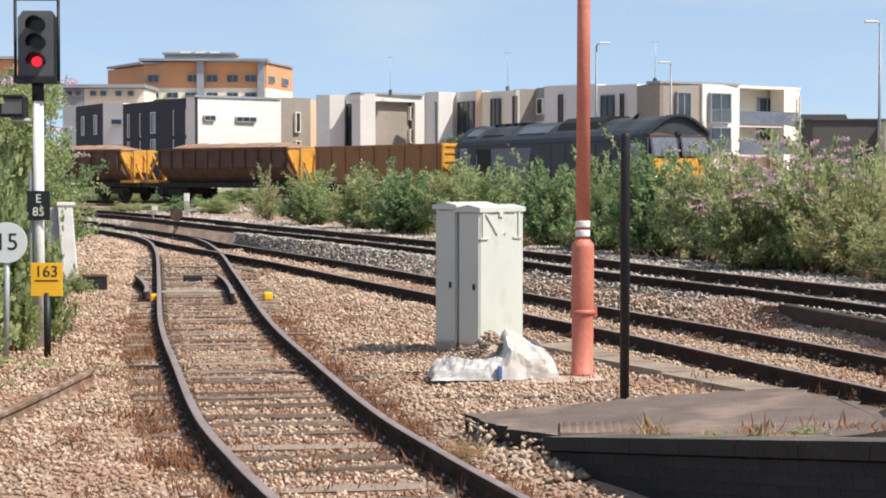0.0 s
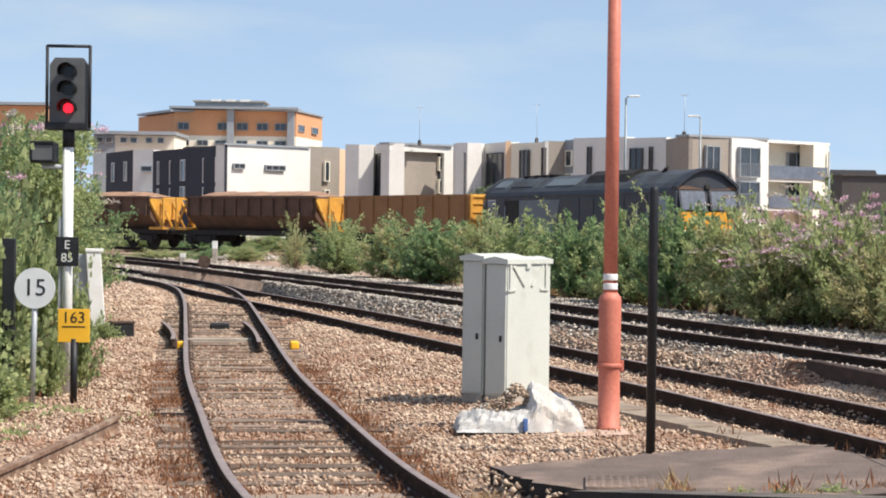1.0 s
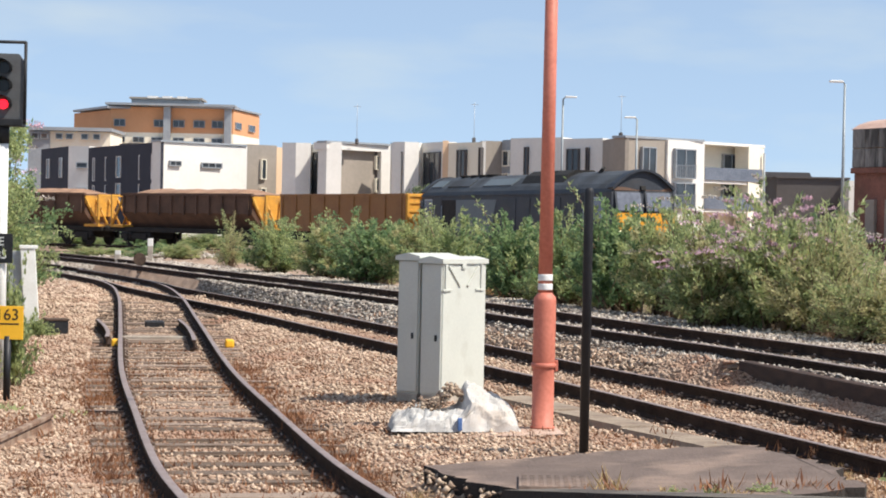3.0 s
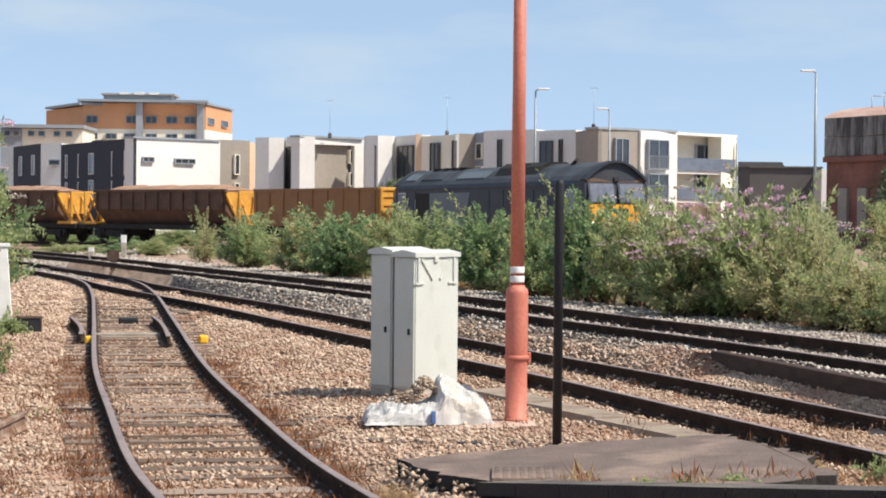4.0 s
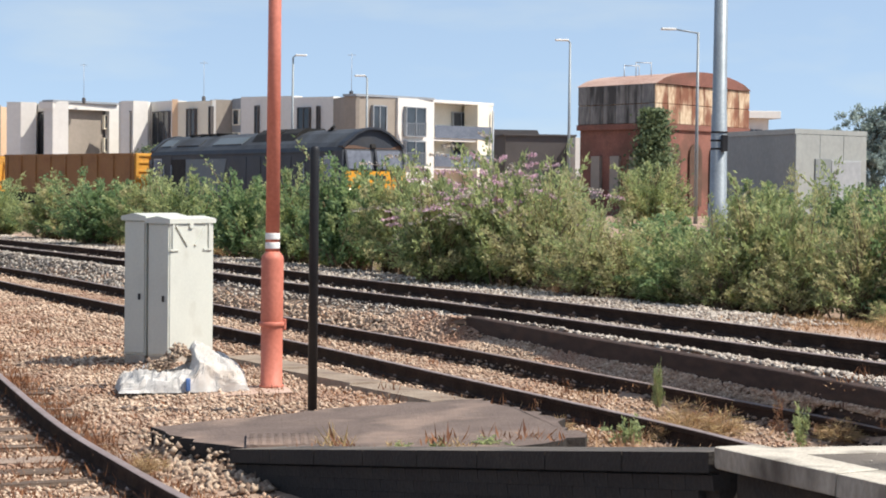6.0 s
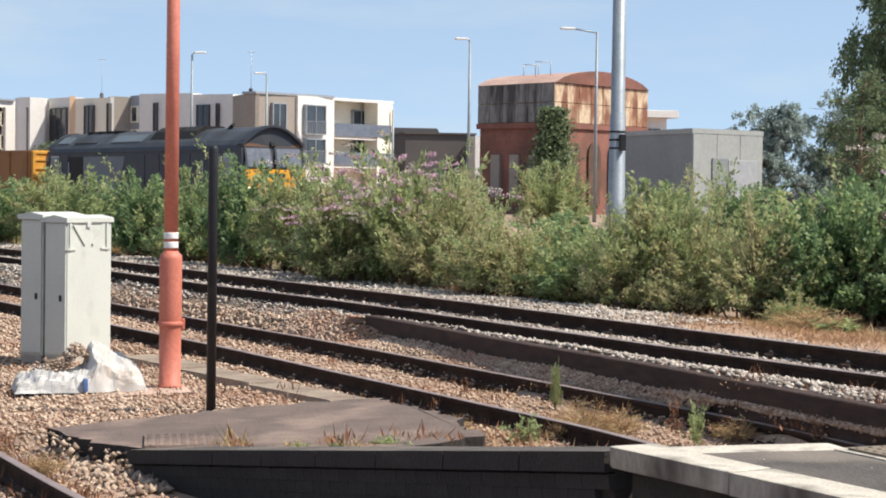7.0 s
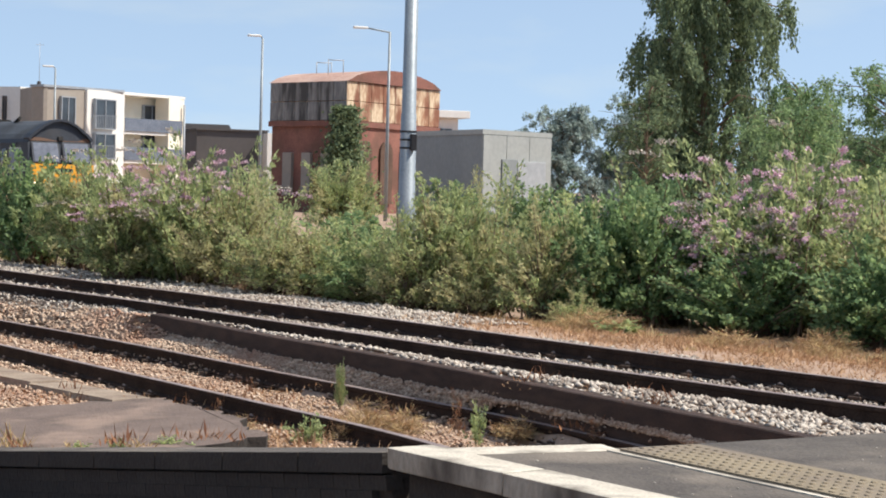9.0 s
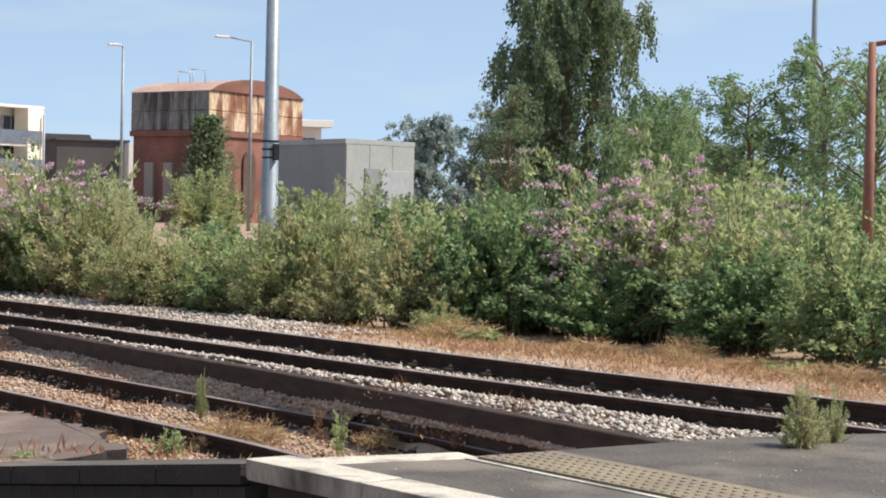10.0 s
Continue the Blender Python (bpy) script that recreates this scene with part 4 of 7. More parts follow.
# ---- train ----
def add_wheel(parent, x, y, r=0.5):
    bm = bmesh.new()
    add_tube(bm, (x, y - 0.06, r), (x, y + 0.06, r), r, n=24)
    add_tube(bm, (x, y - 0.10, r), (x, y + 0.10, r), r * 0.35, n=12)
    return part("wheel", bm, M_LOCO_UNDER, parent)


def bogie(parent, xc, axles, r, half):
    bm = bmesh.new()
    for s in (-1, 1):
        add_box(bm, (xc - half, s * 1.02 - 0.07, 0.42), (xc + half, s * 1.02 + 0.07, 0.80), 0.03)
        for a in axles:
            add_box(bm, (xc + a - 0.18, s * 1.10 - 0.08, 0.30), (xc + a + 0.18, s * 1.10 + 0.08, 0.72), 0.03)
            add_tube(bm, (xc + a + 0.45, s * 1.08, 0.45), (xc + a + 0.45, s * 1.08, 0.85), 0.09, n=10)
    add_box(bm, (xc - half * 0.8, -0.9, 0.5), (xc + half * 0.8, 0.9, 0.85), 0.03)
    bg = part("bogie", bm, M_LOCO_UNDER, parent)
    for a in axles:
        for s in (-1, 1):
            add_wheel(bg, xc + a, s * 0.78, r)


def locomotive(m):
    lo = thing("locomotive", m, "dark navy-grey diesel freight locomotive with yellow cab end on rails", "locomotive")
    L, HW = 20.9, 1.31
    prof = [(-HW, 1.02), (-HW, 2.98), (-HW + 0.05, 3.12), (-1.10, 3.30), (-0.62, 3.66), (-0.30, 3.80), (0, 3.84), (0.30, 3.80), (0.62, 3.66), (1.10, 3.30), (HW - 0.05, 3.12), (HW, 2.98), (HW, 1.02)]
    rake = lambda z: 0.30 * max(0.0, min(z, 3.2) - 2.2)
    bm = bmesh.new()
    xs = [0.0, -0.5, -2.6, -10.0, -18.2, -20.4, -L]
    rings = []
    for k, x in enumerate(xs):
        ring = []
        for y, z in prof:
            xx = x - rake(z) if k == 0 else x + rake(z) if k == len(xs) - 1 else x - (0.6 * rake(z) if k == 1 else -0.6 * rake(z) if k == len(xs) - 2 else 0)
            yy = y * (0.985 if k in (0, len(xs) - 1) else 1)
            ring.append(bm.verts.new((xx, yy, z)))
        rings.append(ring)
    n = len(prof)
    for p, q in zip(rings, rings[1:]):
        for j in range(n):
            fc = bm.faces.new((p[j], p[(j + 1) % n], q[(j + 1) % n], q[j]))
            fc.material_index = 1 if 2 <= j <= 9 else 0
    bm.faces.new(rings[0])
    bm.faces.new(list(reversed(rings[-1])))
    bmesh.ops.recalc_face_normals(bm, faces=list(bm.faces))
    part("body", bm, [M_LOCO, M_LOCO_ROOF], lo)
    # sill and under-body skirt
    box("sole_bar", (-L + 0.1, -1.29, 0.86), (-0.1, 1.29, 1.03), M_LOCO_UNDER, lo, 0.02)
    # cab hoods: a rim of roof standing over the windscreens
    for s, x0 in ((1, -0.30), (-1, -L + 0.30)):
        bm = bmesh.new()
        outer = [(y * 1.03, z + 0.035) for y, z in prof[2:11]]
        inner = [(y * 0.985, z - 0.05) for y, z in prof[2:11]]
        add_prism(bm, outer + inner[::-1], x0 - 0.30 * s, x0 + 0.16 * s, "x")
        part("cab_hood", bm, M_LOCO, lo, "dark hood over the windscreens")
    # roof plates, grilles and exhaust hump
    roof = []
    for x0, x1, mtl in ((-17.9, -15.2, M_LOCO_ROOF), (-13.6, -10.4, M_LOCO_PANEL), (-20.0, -18.6, M_LOCO_PANEL)):
        for s in (-1, 1):
            slope = math.atan2(0.36, 0.48)
            mm = Matrix.Translation(((x0 + x1) / 2, s * 0.86, 3.49)) @ Matrix.Rotation(-s * slope, 4, "X")
            box("roof_panel", (-(x1 - x0) / 2, -0.25, -0.02), ((x1 - x0) / 2, 0.25, 0.035), mtl, lo, 0.01, "", mm)
    for x0, x1 in ((-9.6, -7.2), (-7.0, -5.4)):
        prism("roof_hump", [(-0.95, 3.42), (-0.72, 3.74), (-0.4, 3.93), (0.4, 3.93), (0.72, 3.74), (0.95, 3.42)], x0, x1, M_LOCO_UNDER, lo, "x")
    for xf in (-18.25, -17.0, -16.0, -15.1):
        tube("fan_ring", (xf + 0.4, 0, 3.80), (xf + 0.4, 0, 3.90), 0.42, M_LOCO_UNDER, lo, n=20)
    tube("horn", (-3.4, -0.3, 3.78), (-3.0, -0.3, 3.95), 0.07, M_LOCO_UNDER, lo)
    for s in (-1, 1):
        y = s * HW
        side = lambda x0, x1, z0, z1, mtl, nm, pr=0.018, lab="": box(nm, (x0, min(y, y + s * pr), z0), (x1, max(y, y + s * pr), z1), mtl, lo, 0.006, lab)
        side(-L + 2.9, -L + 4.7, 1.35, 2.75, M_LOCO_UNDER, "grille", 0.02, "black radiator grille")
        side(-L + 4.75, -L + 8.6, 1.35, 2.75, M_LOCO_PANEL, "side_panel", 0.016, "dull grey bodyside panel")
        prism("panel_tip", [(-L + 8.6, 1.35), (-L + 8.9, 1.35), (-L + 9.5, 2.75), (-L + 8.6, 2.75)], min(y, y + s * 0.016), max(y, y + s * 0.016), M_LOCO_PANEL, lo, "y")
        for xd in (-L + 10.2, -L + 11.7, -L + 13.2, -L + 14.7):
            side(xd, xd + 1.42, 1.30, 2.80, M_LOCO, "engine_door", 0.022)
        side(-L + 0.4, -1.1, 2.92, 2.975, M_LOCO, "cantrail", 0.05)
        for xd, dx in ((-3.35, 1), (-L + 2.25, -1)):
            side(xd, xd + 0.72, 1.05, 2.86, M_LOCO, "cab_door", 0.02)
            tube("grab_rail", (xd - 0.12, y + s * 0.06, 1.2), (xd - 0.12, y + s * 0.06, 2.5), 0.022, M_GALV, lo)
            tube("grab_rail", (xd + 0.84, y + s * 0.06, 1.2), (xd + 0.84, y + s * 0.06, 2.5), 0.022, M_GALV, lo)
        for xw in (-1.72, -L + 0.72):
            wf = side(xw, xw + 1.0, 1.98, 2.80, M_GALV, "side_window", 0.016)
            box("pane", (xw + 0.06, min(y, y + s * 0.024), 2.04), (xw + 0.94, max(y, y + s * 0.024), 2.74), M_CAB_GLASS, wf)
            side(xw - 0.62, xw - 0.22, 2.0, 2.76, M_GLASS, "door_window", 0.026)
        tube("mirror", (-2.1, y + s * 0.1, 2.15), (-2.1, y + s * 0.1, 2.45), 0.05, M_GALV, lo)
    # cab ends
    for s, x0 in ((1, 0.0), (-1, -L)):
        fx = lambda a, b: (min(x0 + s * a, x0 + s * b), max(x0 + s * a, x0 + s * b))
        a, b = fx(0.0, 0.022)
        yp = prism("warning_panel", [(-1.27, 1.22), (1.27, 1.22), (1.27, 2.22), (-1.27, 2.22)], a, b, M_LOCO_YELLOW, lo, "x", "yellow warning panel")
        a, b = fx(0.02, 0.035)
        box("name_bar", (a, -0.42, 1.93), (b, 0.42, 2.06), M_INK, yp)
        a, b = fx(-0.02, 0.10)
        box("buffer_beam", (a, -1.25, 0.82), (b, 1.25, 1.24), M_LOCO_RED, lo, 0.02, "red buffer beam")
        for yb in (-0.87, 0.87):
            tube("buffer", (x0 + s * 0.08, yb, 1.03), (x0 + s * 0.55, yb, 1.03), 0.10, M_LOCO_UNDER, lo)
            tube("buffer_head", (x0 + s * 0.55, yb, 1.03), (x0 + s * 0.60, yb, 1.03), 0.23, M_LOCO_UNDER, lo)
            a, b = fx(0.02, 0.12)
            cl = box("lamp_unit", (a, yb * 1.13 - 0.25, 1.30), (b, yb * 1.13 + 0.25, 1.66), M_LOCO_YELLOW, lo, 0.03)
            for k, dy in enumerate((-0.12, 0.12)):
                lit = s == 1 and yb < 0 and k == 0
                tube("headlamp", (x0 + s * 0.10, yb * 1.13 + dy, 1.47), (x0 + s * 0.14, yb * 1.13 + dy, 1.47), 0.10 if k == 0 else 0.085, M_HEADLIGHT if lit else M_GALV, cl, n=16, label="lit round headlamp" if lit else "round lamp")
        box("coupling", (fx(0.1, 0.45)[0], -0.12, 0.75), (fx(0.1, 0.45)[1], 0.12, 1.0), M_LOCO_UNDER, lo, 0.03)
        lean = math.atan(0.30)
        mm = Matrix.Translation((x0 - s * 0.0, 0, 2.2)) @ Matrix.Rotation(-s * lean, 4, "Y")
        for yw in (-0.62, 0.62):
            q = (0.0, 0.03) if s == 1 else (-0.03, 0.0)
            fr = box("windscreen", (q[0], yw - 0.56, 0.06), (q[1], yw + 0.56, 0.86), M_LOCO, lo, 0.012, "", mm)
            q = (0.02, 0.042) if s == 1 else (-0.042, -0.02)
            box("pane", (q[0], yw - 0.49, 0.10), (q[1], yw + 0.49, 0.81), M_CAB_GLASS, fr, 0.004, "windscreen glass", mm)
        q = (0.0, 0.03) if s == 1 else (-0.03, 0.0)
        box("brow_strip", (q[0], -1.2, 0.885), (q[1], 1.2, 1.02), M_WAGON_RUST, lo, 0.006, "brownish strip above the windscreens", mm)
        q = (0.02, 0.12) if s == 1 else (-0.12, -0.02)
        box("top_lamp", (q[0], -0.1, 0.88), (q[1], 0.1, 1.06), M_LOCO_UNDER, lo, 0.02, "", mm)
    box("fuel_tank", (-13.4, -1.2, 0.25), (-7.6, 1.2, 0.86), M_LOCO_UNDER, lo, 0.06)
    bogie(lo, -4.3, (-2.05, 0.0, 2.05), 0.53, 2.6)
    bogie(lo, -L + 4.3, (-2.05, 0.0, 2.05), 0.53, 2.6)
    return lo


def box_wagon(m, L=13.4):
    wg = thing("box_wagon", m, "orange-brown steel box wagon with ribbed yellow ends", "goods wagon", "wagons behind the locomotive")
    bm = bmesh.new()
    W, z0, z1 = 1.32, 1.15, 3.05
    add_box(bm, (-L / 2, -W, z0), (L / 2, W, z0 + 0.12))
    for s in (-1, 1):
        add_box(bm, (-L / 2, s * W - 0.04, z0), (L / 2, s * W + 0.04, z1), 0.01)
        add_box(bm, (-L / 2, s * W - 0.07, z1 - 0.12), (L / 2, s * W + 0.07, z1 + 0.03), 0.01)
        for k in range(9):
            x = -L / 2 + 0.3 + k * (L - 0.6) / 8
            add_box(bm, (x - 0.05, s * (W + 0.06) - 0.04, z0), (x + 0.05, s * (W + 0.06) + 0.04, z1), 0.01)
    part("side_wall", bm, M_WAGON, wg)
    for s in (-1, 1):
        x = s * L / 2
        end = box("end_wall", (x - 0.05, -W, z0), (x + 0.05, W, z1 + 0.03), M_WAGON_END, wg, 0.01, "yellow end wall")
        bm = bmesh.new()
        for y in (-W + 0.08, -0.45, 0.45, W - 0.08):
            add_box(bm, (min(x, x + s * 0.16), y - 0.07, z0), (max(x, x + s * 0.16), y + 0.07, z1), 0.01)
        for z in (1.45, 1.85, 2.25, 2.65, 2.98):
            add_box(bm, (min(x, x + s * 0.11), -W, z - 0.05), (max(x, x + s * 0.11), W, z + 0.05), 0.01)
        part("end_ribs", bm, M_WAGON_END, end)
        for yb in (-0.87, 0.87):
            tube("buffer", (x, yb, 1.03), (x + s * 0.5, yb, 1.03), 0.13, M_LOCO_UNDER, wg)
    box("load", (-L / 2 + 0.1, -W + 0.06, 2.3), (L / 2 - 0.1, W - 0.06, 2.72), M_SPOIL, wg, 0.05)
    box("sole_bar", (-L / 2, -1.15, 0.85), (L / 2, 1.15, 1.15), M_LOCO_UNDER, wg, 0.02)
    bogie(wg, -L / 2 + 2.2, (-0.95, 0.95), 0.46, 1.5)
    bogie(wg, L / 2 - 2.2, (-0.95, 0.95), 0.46, 1.5)
    return wg


def hopper_wagon(m, L=14.6):
    wg = thing("hopper_wagon", m, "rust-brown hopper wagon heaped with spoil, yellow end frames", "goods wagon", "wagons behind the locomotive")
    W, z1 = 1.38, 3.05
    prof = [(-0.5, 1.1), (0.5, 1.1), (W, 2.0), (W, z1), (-W, z1), (-W, 2.0)]
    bm = bmesh.new()
    add_prism(bm, prof, -L / 2 + 1.3, L / 2 - 1.3, "x")
    for k in range(11):
        x = -L / 2 + 1.5 + k * (L - 3.0) / 10
        for s in (-1, 1):
            add_box(bm, (x - 0.06, s * (W + 0.05) - 0.05, 1.9), (x + 0.06, s * (W + 0.05) + 0.05, z1), 0.01)
    for s in (-1, 1):
        add_box(bm, (-L / 2 + 1.2, s * W - 0.08, z1 - 0.1), (L / 2 - 1.2, s * W + 0.1, z1 + 0.06), 0.01)
    part("hopper", bm, M_WAGON_RUST, wg)
    vs, fs = [], []
    NX = 30
    for i in range(NX + 1):
        for j in range(9):
            x, y = -L / 2 + 1.35 + i * (L - 2.7) / NX, -W + 0.05 + j * (2 * W - 0.1) / 8
            end = min(1, (L / 2 - 1.3 - abs(x)) / 1.5)
            vs.append((x, y, z1 - 0.03 + (0.34 * (1 - (y / W) ** 2) + 0.10 * noise.noise(Vector((x * 1.2, y * 1.5, 2)))) * max(0.15, end)))
    for i in range(NX):
        for j in range(8):
            a = i * 9 + j
            fs.append((a, a + 9, a + 10, a + 1))
    raw("load", vs, fs, M_SPOIL, wg)
    for s in (-1, 1):
        x0 = s * (L / 2 - 1.3)
        bm = bmesh.new()
        add_prism(bm, [(-1.3, 2.95), (1.3, 2.95), (1.3, 2.55), (0.7, 1.7), (-0.7, 1.7), (-1.3, 2.55)], min(x0, x0 + s * 0.12), max(x0, x0 + s * 0.12), "x")
        for y in (-1.28, -0.5, 0.5, 1.28):
            add_tube(bm, (x0, y, 2.9), (s * (L / 2 - 0.15), y, 1.2), 0.07, n=8)
        add_box(bm, (min(x0, x0 + s * 1.2), -1.33, 1.1), (max(x0, x0 + s * 1.2), 1.33, 1.25), 0.02)
        for y in (-1.28, 1.28):
            add_box(bm, (s * (L / 2 - 0.15) - 0.06, y - 0.07, 1.1), (s * (L / 2 - 0.15) + 0.06, y + 0.07, 3.0), 0.01)
        add_box(bm, (s * (L / 2 - 0.15) - 0.05, -1.3, 2.9), (s * (L / 2 - 0.15) + 0.05, 1.3, 3.02), 0.01)
        part("end_frame", bm, M_WAGON_END, wg, "yellow end frame")
        for yb in (-0.87, 0.87):
            tube("buffer", (s * L / 2, yb, 1.03), (s * (L / 2 + 0.45), yb, 1.03), 0.13, M_LOCO_UNDER, wg)
    box("sole_bar", (-L / 2, -1.15, 0.85), (L / 2, 1.15, 1.12), M_LOCO_UNDER, wg, 0.02)
    bogie(wg, -L / 2 + 2.3, (-0.95, 0.95), 0.46, 1.5)
    bogie(wg, L / 2 - 2.3, (-0.95, 0.95), 0.46, 1.5)
    return wg


g_s = np.concatenate([[0], np.cumsum(np.linalg.norm(np.diff(GOODS[:, :2], axis=0), axis=1))])
front_i = int(np.argmin(np.hypot(GOODS[:, 0] - 8.65, GOODS[:, 1] - 73.0)))


def on_line(s, span):
    """A pose on the goods line, s metres behind the train's front, heading along a chord of that span."""
    at = lambda u: np.array([np.interp(u, g_s, GOODS[:, k]) for k in range(3)])
    a, b = at(g_s[front_i] + s - span / 2), at(g_s[front_i] + s + span / 2)
    mid = (a + b) / 2
    return mid, math.degrees(math.atan2(a[1] - b[1], a[0] - b[0]))


mid, hd = on_line(10.45, 13)
loco_m = pose(mid[0], mid[1], mid[2], 0, 0, hd) @ Matrix.Translation((10.45, 0, 0))
locomotive(loco_m)
mid, hd = on_line(21.2 + 0.9 + 6.7, 9)
box_wagon(pose(mid[0], mid[1], mid[2], 0, 0, hd))
hop = None
for k in range(6):
    mid, hd = on_line(21.2 + 15.4 + 7.9 + k * 15.7, 10)
    mm = pose(mid[0], mid[1], mid[2], 0, 0, hd)
    if hop is None:
        hop = hopper_wagon(mm)
    else:
        copy_thing(hop, mm)


# ---- flats beyond the goods line ----
GZ = 0.3


def wall(parent, b0, d0, b1, d1, z1, material, name="wall", deep=1.4, z0=GZ):
    """A block of wall between two bearings (x over y) and distances, drawn back from the street."""
    p, q = Vector((b0 * d0, d0)), Vector((b1 * d1, d1))
    back = Vector((-(q - p).y, (q - p).x)).normalized()
    back = back if back.y > 0 else -back
    return prism(name, [tuple(p), tuple(q), tuple(q + back * deep), tuple(p + back * deep)], z0, z1, material, parent, "z")


def window(parent, b0, d0, b1, d1, z0, z1, frame_mat=None, bars=1, name="window"):
    p, q = Vector((b0 * d0, d0)), Vector((b1 * d1, d1))
    u = (q - p)
    ln = u.length
    ang = math.atan2(u.y, u.x)
    m = Matrix.Translation((p.x, p.y, 0)) @ Matrix.Rotation(ang, 4, "Z")
    bm = bmesh.new()
    t = 0.09
    rings = [[bm.verts.new(m @ Vector((x, y, z))) for x, z in ((i, z0 + i), (ln - i, z0 + i), (ln - i, z1 - i), (i, z1 - i))] for i, y in ((0, -0.12), (t, -0.12), (t, 0.2), (0, 0.2))]
    for r0, r1 in zip(rings, rings[1:] + rings[:1]):
        for k in range(4):
            bm.faces.new((r0[k], r0[(k + 1) % 4], r1[(k + 1) % 4], r1[k]))
    bmesh.ops.recalc_face_normals(bm, faces=list(bm.faces))
    w = part(name, bm, frame_mat or M_DARKGREY, parent)
    for k in range(1, bars + 1):
        x = ln * k / (bars + 1)
        box("mullion", (x - 0.04, -0.10, z0 + t), (x + 0.04, 0.16, z1 - t), frame_mat or M_DARKGREY, w, 0, "", m)
    box("pane", (t, -0.05, z0 + t), (ln - t, 0.15, z1 - t), M_GLASS, w, 0, "", m)
    return w


def flats(label):
    return thing("apartment_block", pose(0, 0, 0), label, "building", "flats beyond the railway")


# navy and white block
fa = flats("low modern flats with blue-black side and plain white front")
wall(fa, -0.1619, 206, -0.1254, 186, 9.31, M_NAVY, "side_wall", 0.3)
wall(fa, -0.1254, 186, -0.0816, 193, 9.37, M_RENDER, "front_wall")
wall(fa, -0.1464, 197.2, -0.1406, 194.0, 9.45, M_DARKGREY, "grey_bay", 1.4)
for b0, b1 in ((227, 231), (249, 253), (308, 312), (330, 334)):
    d = 206 - (b0 - 218) / 127 * 20 - 0.25
    for z0, z1 in ((5.80, 8.21), (3.34, 5.37)):
        window(fa, b0 / 3474 - 0.2247, d, b1 / 3474 - 0.2247, d - 0.3, z0, z1, M_RENDER, 0)
for z0, z1 in ((6.07, 8.20), (3.54, 5.51)):
    window(fa, -0.1475, 197.6, -0.1452, 196.4, z0, z1, M_RENDER, 0)
window(fa, -0.1208, 186.5, -0.1150, 187.4, 7.06, 7.60, M_ZINC, 1)
window(fa, -0.1046, 189.1, -0.0943, 190.7, 7.01, 7.55, M_ZINC, 2)
fb = flats("low modern flats with blue-black wall and narrow white end")
wall(fb, -0.1858, 226, -0.1720, 214, 9.72, M_NAVY, "side_wall", 0.3)
wall(fb, -0.1720, 214, -0.1616, 213, 9.72, M_RENDER, "front_wall")
for b0 in (146, 168):
    window(fb, b0 / 3474 - 0.2247, 226 - (b0 - 135) / 4 - 0.3, (b0 + 4) / 3474 - 0.2247, 225 - (b0 - 135) / 4 - 0.3, 6.35, 8.54, M_RENDER, 0)
window(fb, -0.1680, 213.2, -0.1622, 213.0, 7.35, 7.97, M_ZINC, 0)
window(fb, -0.1680, 213.2, -0.1622, 213.0, 4.60, 5.21, M_ZINC, 0)
# taupe link
fc_ = flats("taupe rendered flats with a thin peach return")
wall(fc_, -0.0816, 193, -0.0666, 195, 9.53, M_TAUPE, "front_wall")
wall(fc_, -0.0666, 195, -0.0618, 197, 9.38, M_PEACH, "return_wall", 1.4)
for z0, z1 in ((6.12, 8.11), (3.38, 5.31)):
    window(fc_, -0.0744, 193.7, -0.0718, 194.1, z0, z1, M_CREAM, 0)
# stepped white houses with tall dark strips
fd = flats("row of stepped white rendered houses with tall dark window strips")
zr = 9.31
wall(fd, -0.0618, 186, -0.0569, 181, zr, M_RENDER, "wall", 1.4)
wall(fd, -0.0569, 181, -0.0488, 184, zr, M_RENDER, "wall", 1.4)
wall(fd, -0.0488, 184, -0.0413, 178, zr, M_RENDER, "wall", 1.4)
window(fd, -0.0606, 184.4, -0.0577, 181.7, GZ + 1, zr - 0.8, M_DARKGREY, 0)
window(fd, -0.0479, 183.0, -0.0425, 178.7, GZ + 1, zr - 0.8, M_DARKGREY, 1)
wall(fd, -0.0413, 178, -0.0373, 178.5, zr, M_RENDER, "frame_post", 1.4)
wall(fd, -0.0373, 179.2, -0.0168, 182.2, zr - 0.6, M_TAUPE, "infill_panel", 1.4)
wall(fd, -0.0168, 182.2, -0.0134, 182.7, zr - 0.4, M_DARKGREY, "stair_strip", 1.4)
wall(fd, -0.0413, 177.9, -0.0134, 181.9, zr, M_RENDER, "frame_head", 2, zr - 0.65)
wall(fd, -0.0134, 181.9, -0.0088, 182.5, zr, M_RENDER, "frame_post", 1.4)
for z0 in (2.2, 4.9, 7.0):
    window(fd, -0.0163, 182.0, -0.0140, 182.4, z0, z0 + 1.3, M_CREAM, 0)
fe = flats("stepped white and taupe flats with tall dark recessed strips")
zr = 9.43
wall(fe, -0.0088, 180, -0.0016, 177, zr, M_RENDER, "wall", 1.4)
wall(fe, -0.0016, 177, 0.0073, 179, zr, M_RENDER, "wall", 1.4)
wall(fe, 0.0073, 179, 0.0177, 175, zr, M_RENDER, "wall", 1.4)
window(fe, -0.0068, 178.9, -0.0025, 177.1, GZ + 1, zr - 0.9, M_DARKGREY, 1)
window(fe, 0.0085, 178.3, 0.0165, 175.2, GZ + 1, zr - 0.9, M_DARKGREY, 2)
wall(fe, 0.0177, 175, 0.0206, 175, zr + 0.1, M_PEACH, "wall", 1.4)
wall(fe, 0.0206, 175, 0.0378, 171, 9.31, M_CREAM, "wall", 1.4)
